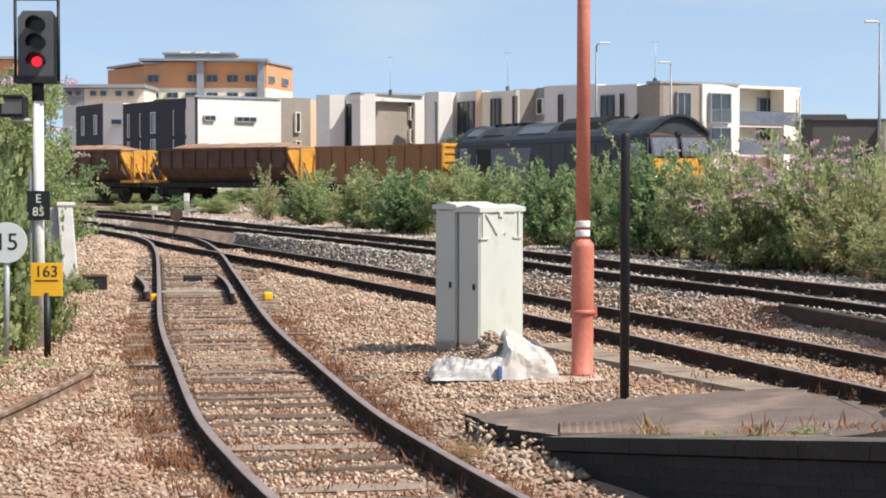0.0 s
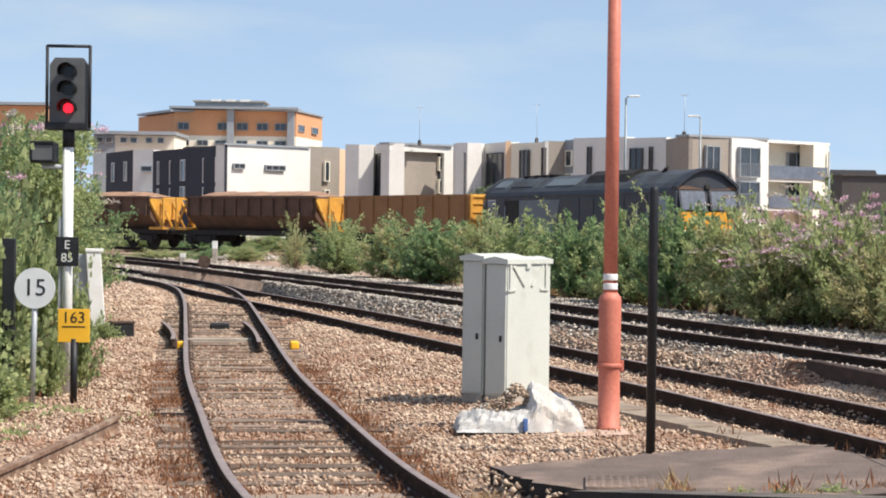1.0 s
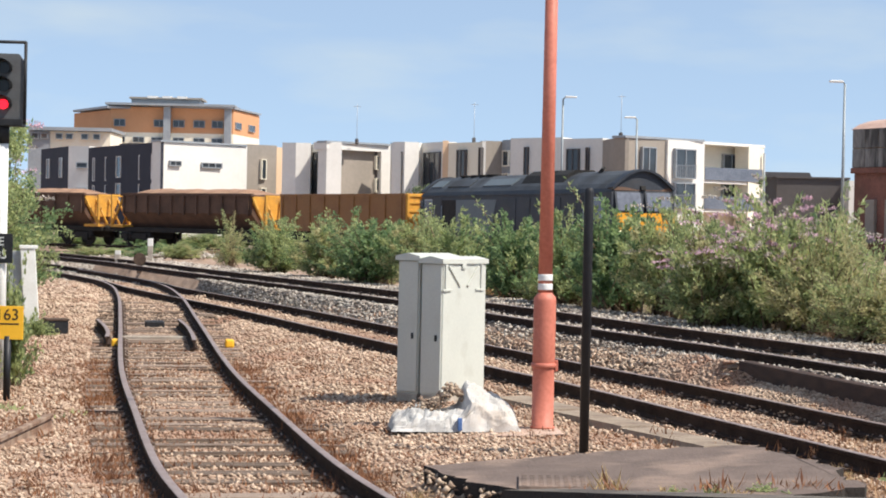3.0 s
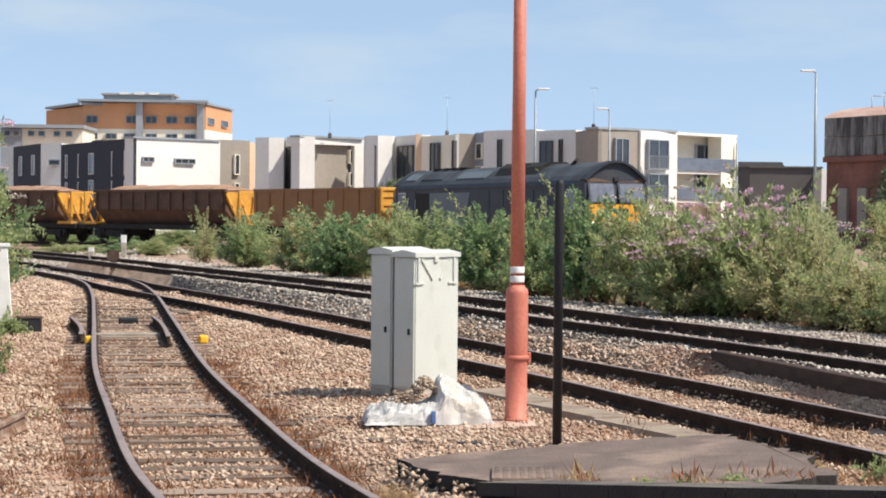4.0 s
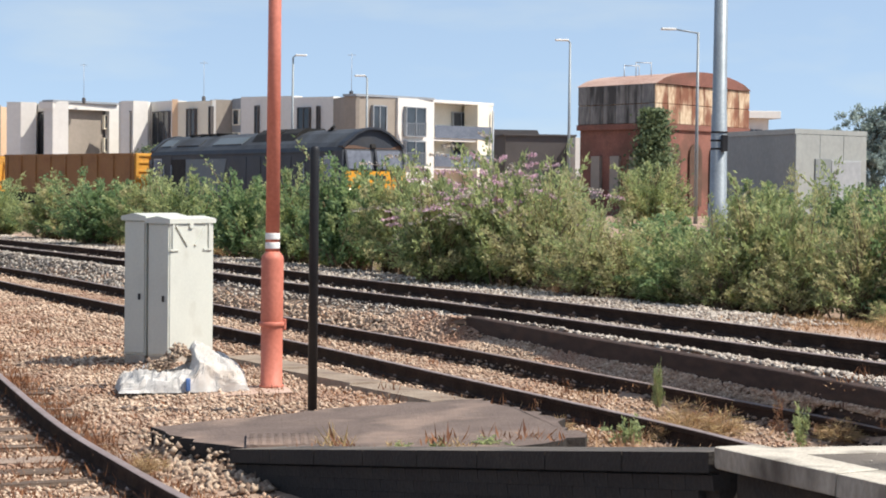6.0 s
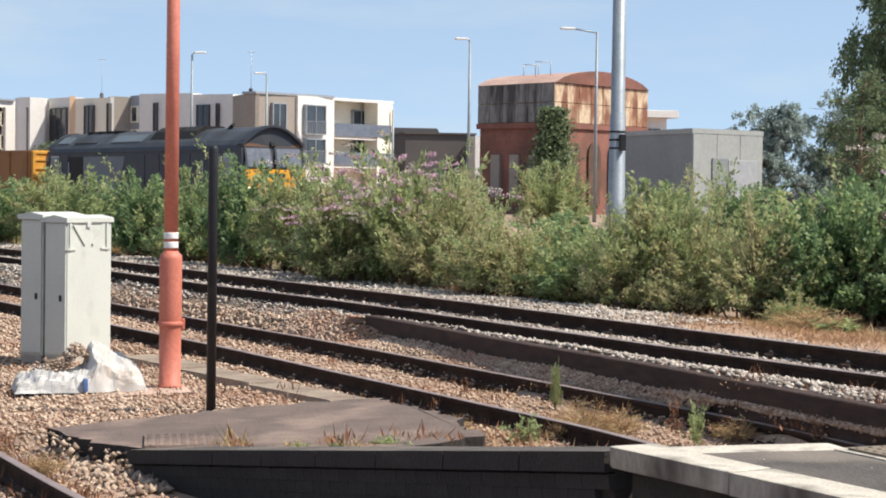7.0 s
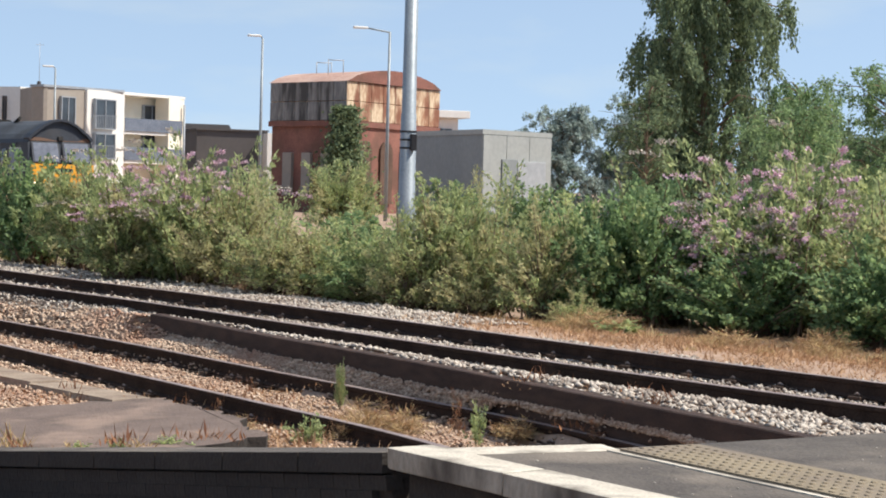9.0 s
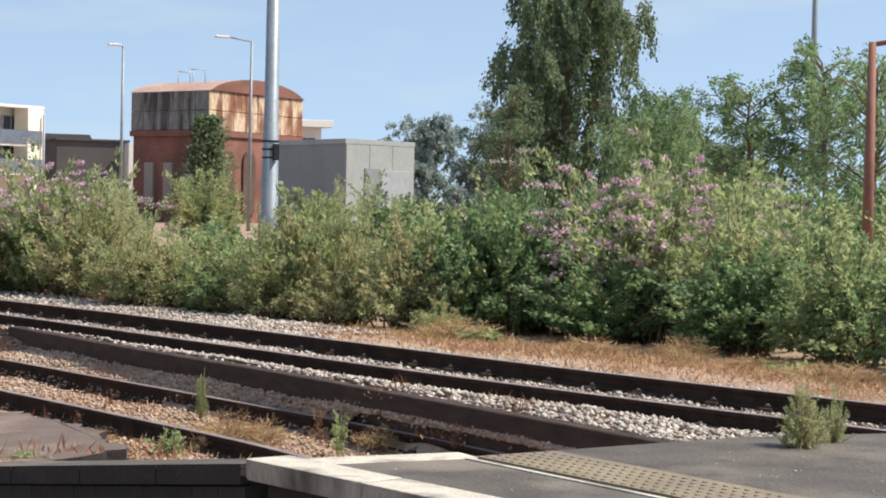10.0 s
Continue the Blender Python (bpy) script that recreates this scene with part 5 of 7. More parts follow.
window(fe, 0.0252, 173.7, 0.0295, 172.6, GZ + 1, 8.67, M_DARKGREY, 1)
window(fe, 0.0364, 171.1, 0.0376, 170.8, GZ + 1, 8.82, M_DARKGREY, 0)
wall(fe, 0.0378, 171, 0.0396, 171, 9.37, M_RENDER, "wall", 1.4)
ff = flats("charcoal and pale flats with long strip windows")
wall(ff, 0.0396, 171, 0.0479, 171.5, 9.42, M_TAUPE, "wall", 1.4)
wall(ff, 0.0479, 171.5, 0.0522, 170, 9.52, M_ZINC, "stair_bay", 1.4)
wall(ff, 0.0522, 170, 0.0781, 166, 9.63, M_RENDER, "wall", 1.4)
wall(ff, 0.0781, 166, 0.0992, 163, 9.50, M_RENDER, "wall", 1.4)
for z0 in (2.5, 5.2, 7.2):
    window(ff, 0.0485, 171.1, 0.0517, 170.0, z0, z0 + 1.4, M_CREAM, 0)
window(ff, 0.0594, 168.7, 0.0612, 168.4, GZ + 1, 8.86, M_DARKGREY, 0)
window(ff, 0.0810, 165.4, 0.0874, 164.5, GZ + 1, 8.64, M_DARKGREY, 1)
window(ff, 0.0908, 164.0, 0.0922, 163.8, GZ + 1, 8.74, M_DARKGREY, 0)
# end block with balconies
fg_ = flats("end block of taupe and white flats with glazed balconies")
zr = 9.32
wall(fg_, 0.0992, 163, 0.1107, 155, zr, M_TAUPE, "side_wall", 0.3)
wall(fg_, 0.1107, 155, 0.1325, 157.5, zr - 0.05, M_TAUPE, "front_wall")
wall(fg_, 0.1325, 157.2, 0.1513, 160, 9.23, M_RENDER, "front_wall")
for zc0, zc1 in ((6.13, 8.55), (3.75, 5.81)):
    window(fg_, 0.1193, 155.7, 0.1265, 156.5, zc0, zc1, M_ZINC, 1)
    window(fg_, 0.1363, 157.4, 0.1467, 159.0, zc0, zc1, M_ZINC, 1)
    bm = bmesh.new()
    for k in range(14):
        bb = 0.1357 + (0.1472 - 0.1357) * k / 13
        add_box(bm, (bb * 156.9 - 0.02, 156.88, zc0), (bb * 156.9 + 0.02, 156.92, zc0 + 1.05))
    add_box(bm, (0.1354 * 156.9, 156.86, zc0 + 1.02), (0.1475 * 156.9, 156.94, zc0 + 1.08))
    part("balcony_rail", bm, M_ZINC, fg_)
for px_z in (7.48, 5.14):
    window(fg_, 0.1032, 162.3, 0.1072, 159.9, px_z - 0.35, px_z + 0.2, M_ZINC, 0)
wall(fg_, 0.1513, 163, 0.1740, 166, 9.13, M_CREAM, "balcony_back_wall", 1.4)
wall(fg_, 0.1740, 163.5, 0.1818, 165, 9.12, M_CREAM, "corner_pier", 1.4)
wall(fg_, 0.1513, 160, 0.1823, 165, 9.27, M_RENDER, "roof_slab", 9, 9.04)
for zf in (6.14, 3.76):
    wall(fg_, 0.1513, 160.2, 0.1812, 164.8, zf + 0.02, M_RENDER, "balcony_floor", 4, zf - 0.25)
    wall(fg_, 0.1518, 160.1, 0.1812, 164.6, zf + 1.05, M_CAB_GLASS, "balcony_glass", 0.05, zf)
    window(fg_, 0.1608, 164.0, 0.1737, 165.7, zf + 0.05, zf + 2.3, M_ZINC, 2)
tube("downpipe", (0.1818 * 164.8, 164.6, GZ), (0.1818 * 164.8, 164.6, 8.56), 0.10, M_ZINC, fg_)
# deeper part of each block under its flat roof
wall(fa, -0.1234, 190, -0.0836, 195, 9.40, M_TAUPE, "rear_block", 9)
wall(fb, -0.1815, 226, -0.1637, 217, 9.60, M_TAUPE, "rear_block", 9)
wall(fc_, -0.0799, 197, -0.0635, 200, 9.40, M_TAUPE, "rear_block", 9)
wall(fd, -0.0548, 187, -0.0111, 186, 9.44, M_TAUPE, "rear_block", 9)
wall(fe, -0.0059, 184, 0.0367, 178, 9.43, M_TAUPE, "rear_block", 9)
wall(ff, 0.0416, 177, 0.0971, 170, 9.58, M_TAUPE, "rear_block", 9)
wall(fg_, 0.1127, 160, 0.1495, 164, 9.31, M_TAUPE, "rear_block", 9)
wall(fg_, 0.1530, 167, 0.1783, 169, 9.19, M_TAUPE, "rear_block", 9)
# roof edges, dishes and aerials
for (b0, d0, b1, d1, z, owner) in ((-0.1254, 185.8, -0.0816, 192.8, 9.37, fa), (0.1107, 154.8, 0.1513, 159.8, 9.27, fg_), (-0.0413, 177.8, -0.0088, 182.2, 9.31, fd)):
    wall(owner, b0, d0, b1, d1, z + 0.12, M_ZINC, "roof_edge", 1.6, z - 0.06)
for b, d, z, owner in ((0.1084, 160, 9.55, fg_), (0.0335, 174, 9.50, fe), (-0.0261, 179, 9.40, fd)):
    tube("aerial_mast", (b * d, d, z - 0.3), (b * d, d, z + 3.4), 0.02, M_GALV, owner)
    box("aerial", (b * d - 0.32, d - 0.02, z + 3.2), (b * d + 0.32, d + 0.02, z + 3.24), M_GALV, owner)
    box("vent", (b * d - 0.16, d, z - 0.2), (b * d + 0.16, d + 0.3, z + 0.32), M_DARKGREY, owner, 0.1)

# tall orange block behind
og = flats("tall orange-clad apartment building with white lower storey")
d = 350
wall(og, -0.1510, d, -0.0888, d, 21.82, M_ORANGE, "upper_wall", 20, 17.28)
wall(og, -0.1510, d - 0.1, -0.0888, d - 0.1, 17.28, M_CREAM, "lower_wall", 20)
wall(og, -0.0888, d, -0.0756, d + 18, 21.61, M_ORANGE, "side_upper_wall", 20, 17.28)
wall(og, -0.0888, d - 0.1, -0.0756, d + 17.9, 17.28, M_CREAM, "side_lower_wall", 20)
wall(og, -0.1694, d + 16, -0.1510, d, 21.21, M_ORANGE, "wing_wall", 14, 17.99)
wall(og, -0.1539, d - 2, -0.0882, d - 2, 22.42, M_ZINC, "roof", 24, 22.02)
wall(og, -0.0894, d - 2, -0.0747, d + 18, 22.22 - 0.2, M_ZINC, "roof", 22, 21.72)
wall(og, -0.1700, d + 15, -0.1527, d - 2, 21.82, M_ZINC, "wing_roof", 14, 21.41)
wall(og, -0.1406, d + 8, -0.1061, d + 8, 23.83, M_ZINC, "plant_room", 8, 22.22)
wall(og, -0.1418, d + 7, -0.1049, d + 7, 24.03, M_TAUPE, "plant_roof", 9, 23.73)
for a in (320, 346, 372):
    wall(og, a / 3474 - 0.2247, d + 6.8, (a + 16) / 3474 - 0.2247, d + 6.8, 24.23, M_RENDER, "roof_light", 6, 23.83)
for a in (349, 456):
    wall(og, a / 3474 - 0.2247, d - 1.2, (a + 12) / 3474 - 0.2247, d - 1.2, 22.02, M_ZINC, "fin", 2)
for a in (262, 332, 366, 402, 434):
    window(og, a / 3474 - 0.2247, d - 0.3, (a + 20) / 3474 - 0.2247, d - 0.3, 18.29, 19.60, M_ZINC, 1)
for a in (262, 296, 328, 366, 402, 434):
    window(og, a / 3474 - 0.2247, d - 0.4, (a + 20) / 3474 - 0.2247, d - 0.4, 15.47, 16.48, M_ZINC, 1)
for a, dd in ((476, 1), (500, 10)):
    window(og, a / 3474 - 0.2247, d + dd, (a + 10) / 3474 - 0.2247, d + dd + 4, 18.29, 19.50, M_ZINC, 0)
gb = flats("long pale grey flats with a flat zinc roof")
wall(gb, -0.1924, 332, -0.1510, 332, 16.41, M_CREAM, "wall", 14)
wall(gb, -0.1936, 331, -0.1504, 331, 17.08, M_ZINC, "roof", 16, 16.50)
wall(gb, -0.1924, 331.8, -0.1815, 331.8, 16.41, M_ZINC, "grey_bay", 3)
for a in (118, 134, 160, 178, 205, 226):
    window(gb, a / 3474 - 0.2247, 331.4, (a + 12) / 3474 - 0.2247, 331.4, 15.07, 16.02, M_ZINC, 0)
ob_ = flats("orange-roofed house end behind the trees")
wall(ob_, -0.2419, 300, -0.2172, 300, 19.35, M_ORANGE, "wall", 14)
wall(ob_, -0.2431, 299, -0.2166, 299, 19.86, M_ZINC, "roof", 16, 19.43)
# low dark houses at the right of the flats
lh = flats("low dark brick houses with a grey pitched roof")
wall(lh, 0.1823, 182, 0.2071, 182, 6.59, M_DARKGREY, "wall", 10)
prism("roof", [(0.1818 * 180, 6.59), (0.2071 * 182, 6.59), (0.2042 * 182, 7.53), (0.1818 * 180, 7.53)], 181, 190, M_DARKGREY, lh, "y")
wall(lh, 0.1887, 172, 0.2258, 172, 6.74, M_DARKGREY, "wall", 10)
wall(lh, 0.1881, 171.8, 0.2264, 171.8, 6.89, M_DARKGREY, "coping", 10.4, 6.74)
wall(lh, 0.2258, 170, 0.2316, 170, 6.59, M_RENDER, "white_gable", 8)

# ---- water tank on its brick house ----
TK = [Vector((28.75, 126.7)), Vector((32.08, 119.7)), Vector((40.75, 127.6))]
TK.append(TK[0] + TK[2] - TK[1])
tank = thing("water_tower", pose(0, 0, 0), "rusting panelled water tank on a red brick engine house with ivy", "water tower")
shrink = lambda k: [tuple(p + (sum(TK, Vector((0, 0))) / 4 - p) * k) for p in TK]
prism("brick_house", shrink(0.03), 0.3, 6.0, M_BRICK_RED, tank, "z")
prism("string_course", shrink(-0.015), 5.9, 6.25, M_BRICK_RED, tank, "z")
ZT0, ZT1 = 6.25, 8.75
for k, (p, q) in enumerate(zip(TK, TK[1:] + TK[:1])):
    n = 6 if k in (0, 2) else 8
    u = q - p
    ang = math.atan2(u.y, u.x)
    m = Matrix.Translation((p.x, p.y, 0)) @ Matrix.Rotation(ang, 4, "Z")
    for i in range(n):
        for j in range(2):
            bm = bmesh.new()
            w = u.length / n
            z0, z1 = ZT0 + j * (ZT1 - ZT0) / 2, ZT0 + (j + 1) * (ZT1 - ZT0) / 2
            add_box(bm, (i * w + 0.02, -0.02, z0 + 0.02), ((i + 1) * w - 0.02, 0.10, z1 - 0.02), 0.03, m)
            part("tank_plate", bm, M_TANK_GREY if k == 0 else M_TANK_RUST, tank)
prism("tank_core", shrink(0.012), ZT0, ZT1, M_TANK_RUST, tank, "z")
# arched tin roof: curved across its width
u_s, u_f = (TK[0] - TK[1]), (TK[2] - TK[1])
bm = bmesh.new()
rows = []
for i in range(13):
    a = i / 12
    zz = ZT1 + 0.95 * (1 - (2 * a - 1) ** 2) ** 0.75
    rows.append([bm.verts.new((*(TK[1] + u_f * a - u_s * 0.02), zz)), bm.verts.new((*(TK[0] + u_f * a + u_s * 0.02), zz))])
for p, q in zip(rows, rows[1:]):
    bm.faces.new((p[0], q[0], q[1], p[1]))
for e in (0, 1):
    bm.faces.new([r[e] for r in rows])
bmesh.ops.recalc_face_normals(bm, faces=list(bm.faces))
for fc in bm.faces:
    fc.material_index = 1 if abs(fc.normal.z) < 0.1 else 0
part("roof", bm, [M_TANK_ROOF, M_BRICK_RED], tank, "arched rusty tin roof")
for b_ in (0.30, 0.62):
    c = TK[1] + u_f * b_ * 0.4 + u_s * b_
    bm = bmesh.new()
    for dx in (-0.5, 0.5):
        add_tube(bm, (c.x + dx, c.y, ZT1 + 0.5), (c.x + dx, c.y, ZT1 + 1.5), 0.03, n=6)
    add_tube(bm, (c.x - 0.5, c.y, ZT1 + 1.45), (c.x + 0.5, c.y, ZT1 + 1.45), 0.03, n=6)
    part("roof_rail", bm, M_GALV, tank)
for i in range(3):
    c = TK[0].lerp(TK[1], 0.25 + 0.25 * i)
    m = Matrix.Translation((c.x, c.y, 0)) @ Matrix.Rotation(math.atan2(-u_s.y, -u_s.x), 4, "Z")
    box("blind_window", (-0.45, -0.06, 1.4), (0.45, 0.3, 4.2), M_TAUPE, tank, 0.02, "pale boarded window", m)
for i in range(4):
    c = TK[1].lerp(TK[2], 0.2 + 0.22 * i)
    m = Matrix.Translation((c.x, c.y, 0)) @ Matrix.Rotation(math.atan2(u_f.y, u_f.x), 4, "Z")
    out = [(-0.75, 1.0), (0.75, 1.0)] + [(0.75 * math.cos(a), 4.3 + 0.75 * math.sin(a)) for a in [math.pi * j / 8 for j in range(9)]]
    prism("arched_recess", out, -0.05, 0.4, M_WAGON_RUST, tank, "y", "dark arched opening", m)

# ---- shed, mast, street lamps ----
shed = thing("metal_shed", pose(0, 0, 0), "grey steel-clad flat-roofed shed beyond the goods line", "shed")
S0, S1, S2 = Vector((22.3, 72.6)), Vector((22.75, 66.1)), Vector((27.9, 72.8))
S1 = Vector((23.1, 67.0))
S2 = Vector((26.5, 69.0))
S3 = S0 + S2 - S1
prism("body", [tuple(S0), tuple(S1), tuple(S2), tuple(S3)], 0.3, 4.12, M_SHED_DARK, shed, "z")
ang = math.atan2((S2 - S1).y, (S2 - S1).x)
m = Matrix.Translation((S1.x, S1.y, 0)) @ Matrix.Rotation(ang, 4, "Z")
ln = (S2 - S1).length
for i in range(3):
    box("cladding_panel", (i * ln / 3 + 0.012, -0.05, 0.3), ((i + 1) * ln / 3 - 0.012, 0.05, 4.10), M_SHED, shed, 0.008, "", m)
box("door", (ln * 0.26, -0.11, 0.4), (ln * 0.48, -0.04, 3.25), M_SHED_DARK, shed, 0.01, "dark opening", m)
box("screen", (ln * 0.485, -0.12, 0.4), (ln * 0.9, -0.053, 3.2), M_GALV, shed, 0.01, "pale grey screen", m)
prism("roof_edge", [tuple(p + (p - (S0 + S2) / 2) * 0.02) for p in (S0, S1, S2, S3)], 4.12, 4.30, M_SHED, shed, "z")

mast = thing("floodlight_mast", pose(17.4, 57.4, 0.35), "thick galvanised steel lighting mast with a bracket", "mast")
bm = bmesh.new()
add_lathe(bm, [(0.30, 0), (0.30, 1.3), (0.26, 1.35), (0.235, 4.0), (0.22, 4.02), (0.17, 13.0)], 22)
part("shaft", bm, M_MAST, mast)
for z in (2.95, 3.2, 3.45):
    bm = bmesh.new()
    add_lathe(bm, [(0.245, z), (0.262, z + 0.01), (0.262, z + 0.05), (0.245, z + 0.06)], 22)
    part("strap", bm, M_DARK_METAL, mast)
box("bracket_box", (-0.02, -0.42, 2.9), (0.16, -0.24, 3.4), M_DARK_METAL, mast, 0.02)
for a in range(4):
    box("floodlight", (-0.35 + 0.7 * (a % 2) - 0.15, -0.3, 13.0 + 0.4 * (a // 2)), (-0.35 + 0.7 * (a % 2) + 0.15, 0.1, 13.3 + 0.4 * (a // 2)), M_DARK_METAL, mast, 0.03)


def street_lamp(x, y, h, arm, label, mtl=None):
    mtl = mtl or M_LAMP_POST
    sl = thing("street_lamp", pose(x, y, 0.3), label, "street lamp", "street lamps")
    tube("column", (0, 0, 0), (0, 0, h), 0.11, mtl, sl, 0.06, 12)
    tube("arm", (0, 0, h - 0.04), (arm, -0.1, h + 0.12), 0.04, mtl, sl, n=8)
    bm = bmesh.new()
    mm = Matrix.Translation((arm, -0.1, h + 0.12))
    add_box(bm, (min(0, 0.75 * (1 if arm > 0 else -1)), -0.14, -0.05), (max(0, 0.75 * (1 if arm > 0 else -1)), 0.14, 0.07), 0.04, mm)
    part("lantern", bm, M_WHITE, sl, "pale lantern head")


street_lamp(23.85, 107.3, 9.9, -0.12, "slim grey street lamp behind the bushes")
street_lamp(27.9, 95.9, 9.7, -1.2, "slim grey street lamp with a side arm")
street_lamp(10.15, 129.4, 10.2, 0.15, "slim grey street lamp in front of the flats")
street_lamp(15.6, 134.0, 9.2, -0.12, "slim grey street lamp in front of the flats")
street_lamp(17.98, 26.37, 4.5, 0.9, "rust-red lamp column among trees", M_RUST_POST)
street_lamp(32.2, 50.5, 14.0, 0.2, "tall slim grey pole above the trees")

# ---- white flat-roofed house showing past the tank house ----
wh = thing("house", pose(0, 0, 0), "white rendered flat-roofed house beyond the tank house", "house")
box("wall", (38.5, 140.0, 0.2), (46.2, 148.0, 7.4), M_RENDER, wh, 0.02)
box("roof", (38.1, 139.3, 7.4), (46.9, 148.5, 7.95), M_RENDER, wh, 0.03, "white overhanging flat roof")
for k in range(4):
    wi = box("window", (39.0 + 1.8 * k, 139.9, 4.9), (40.3 + 1.8 * k, 140.05, 6.6), M_GLASS, wh, 0.01)
    box("frame", (39.0 + 1.8 * k + 0.60, 139.86, 4.9), (39.0 + 1.8 * k + 0.70, 139.895, 6.6), M_ZINC, wi, 0.005)

# ---- plants ----
def leaf_mesh(name, pos, direc, length, width, material, rs, parent, droop=0.15, mats=None, mat_index=None):
    """Many small folded leaves: each a four-cornered blade at pos, pointing along direc."""
    n = len(pos)
    d = direc / (np.linalg.norm(direc, axis=1)[:, None] + 1e-9)
    d[:, 2] -= droop
    d /= np.linalg.norm(d, axis=1)[:, None]
    r = rs.normal(size=(n, 3))
    side = np.cross(d, r)
    side /= np.linalg.norm(side, axis=1)[:, None] + 1e-9
    up = np.cross(side, d)
    L = (length * rs.uniform(0.6, 1.3, n))[:, None]
    W = (width * rs.uniform(0.7, 1.3, n))[:, None]
    mid = pos + d * L * 0.45
    v = np.stack([pos, mid + side * W / 2 + up * W * 0.18, pos + d * L, mid - side * W / 2 + up * W * 0.18], 1)
    f = np.arange(n * 4).reshape(n, 4)
    me = bpy.data.meshes.new(name)
    me.vertices.add(n * 4)
    me.vertices.foreach_set("co", v.reshape(-1))
    me.loops.add(n * 4)
    me.loops.foreach_set("vertex_index", f.reshape(-1))
    me.polygons.add(n)
    me.polygons.foreach_set("loop_start", np.arange(0, n * 4, 4))
    for mm in (material if isinstance(material, (list, tuple)) else [material]):
        me.materials.append(mm)
    if mat_index is not None:
        me.polygons.foreach_set("material_index", np.asarray(mat_index, dtype=np.int32))
    me.update()
    ob = new(name, me)
    ob.parent = parent
    return ob


def add_stem(bm, pts, r0, r1, n=5):
    rings = []
    for k, p in enumerate(pts):
        t = k / (len(pts) - 1)
        r = r0 + (r1 - r0) * t
        d = (Vector(pts[min(k + 1, len(pts) - 1)]) - Vector(pts[max(k - 1, 0)])).normalized()
        a = d.orthogonal().normalized()
        b = d.cross(a)
        rings.append([bm.verts.new(Vector(p) + (a * math.cos(6.2832 * j / n) + b * math.sin(6.2832 * j / n)) * r) for j in range(n)])
    for p, q in zip(rings, rings[1:]):
        for j in range(n):
            bm.faces.new((p[j], p[(j + 1) % n], q[(j + 1) % n], q[j]))


def bush(m, label, leaf, seed, shoots=190, per=58, length=0.052, width=0.019, bloom=0, spread=1.0, bare=0.2, category="bush", group="bushes along the railway", second=None, share=0.0):
    """A shrub one metre high and about one wide: arching shoots in leaf, some ending in blooms."""
    rs = np.random.RandomState(seed)
    b = thing("bush", m, label, category, group)
    az = rs.uniform(0, 2 * np.pi, shoots)
    el = np.arcsin(rs.uniform(0.05, 1, shoots) ** 0.8)
    lump = 1 + 0.16 * np.sin(3 * az + seed) + 0.12 * np.sin(5 * az + 2 * seed + 3 * el)
    rad = rs.uniform(0.55, 1.0, shoots) * lump * np.where(rs.uniform(0, 1, shoots) < 0.22, rs.uniform(1.1, 1.38, shoots), 1.0)
    tip = np.stack([np.cos(az) * np.cos(el) * rad * 0.56 * spread, np.sin(az) * np.cos(el) * rad * 0.56 * spread, 0.10 + np.sin(el) * rad * 0.86], 1)
    root = np.stack([rs.normal(0, 0.09, shoots), rs.normal(0, 0.09, shoots), np.zeros(shoots)], 1)
    ctrl = root * 0.4 + tip * 0.6
    ctrl[:, 2] = tip[:, 2] * 0.85
    bm = bmesh.new()
    for k in range(0, shoots, 3):
        add_stem(bm, [tuple(root[k] * (1 - t) ** 2 + ctrl[k] * 2 * t * (1 - t) + tip[k] * t * t) for t in (0, 0.35, 0.7, 1.0)], 0.010, 0.003, 4)
    part("woody_stem", bm, M_STEM, b)
    t = np.clip(bare + (1 - bare) * rs.beta(1.7, 1.0, (shoots, per)), 0, 1.03)[..., None]
    p = root[:, None] * (1 - t) ** 2 + ctrl[:, None] * 2 * t * (1 - t) + tip[:, None] * t * t
    p = p + rs.normal(0, 0.019, p.shape)
    d = (tip - root)[:, None] * 0.9 + rs.normal(0, 0.42, p.shape)
    p[..., 2] = np.maximum(p[..., 2], 0.02)
    mi = np.repeat((rs.uniform(0, 1, shoots) < share).astype(int), per) if second else None
    leaf_mesh("foliage", p.reshape(-1, 3), d.reshape(-1, 3), length, width, [leaf, second] if second else leaf, rs, b, 0.15, None, mi)
    if bloom:
        hi = np.argsort(-tip[:, 2] + rs.uniform(0, 0.28, shoots))[:bloom]
        bp_, bd, bi = [], [], []
        for j, k in enumerate(hi):
            ax = (tip[k] - ctrl[k])
            ax = ax / np.linalg.norm(ax) + np.array([rs.uniform(-0.5, 0.5), rs.uniform(-0.5, 0.5), -0.25]) + np.array([tip[k][0], tip[k][1], -0.35]) * 1.1
            for q in rs.uniform(0, 1, 60):
                bp_.append(tip[k] + ax * 0.15 * q + rs.normal(0, 0.012 * (1.15 - q), 3))
                bd.append(rs.normal(0, 1, 3))
                bi.append(0 if j % 3 else 1)
        leaf_mesh("blossom", np.array(bp_), np.array(bd), 0.020, 0.015, [M_FLOWER, M_FLOWER_PALE], rs, b, 0.0, None, bi)
    return b


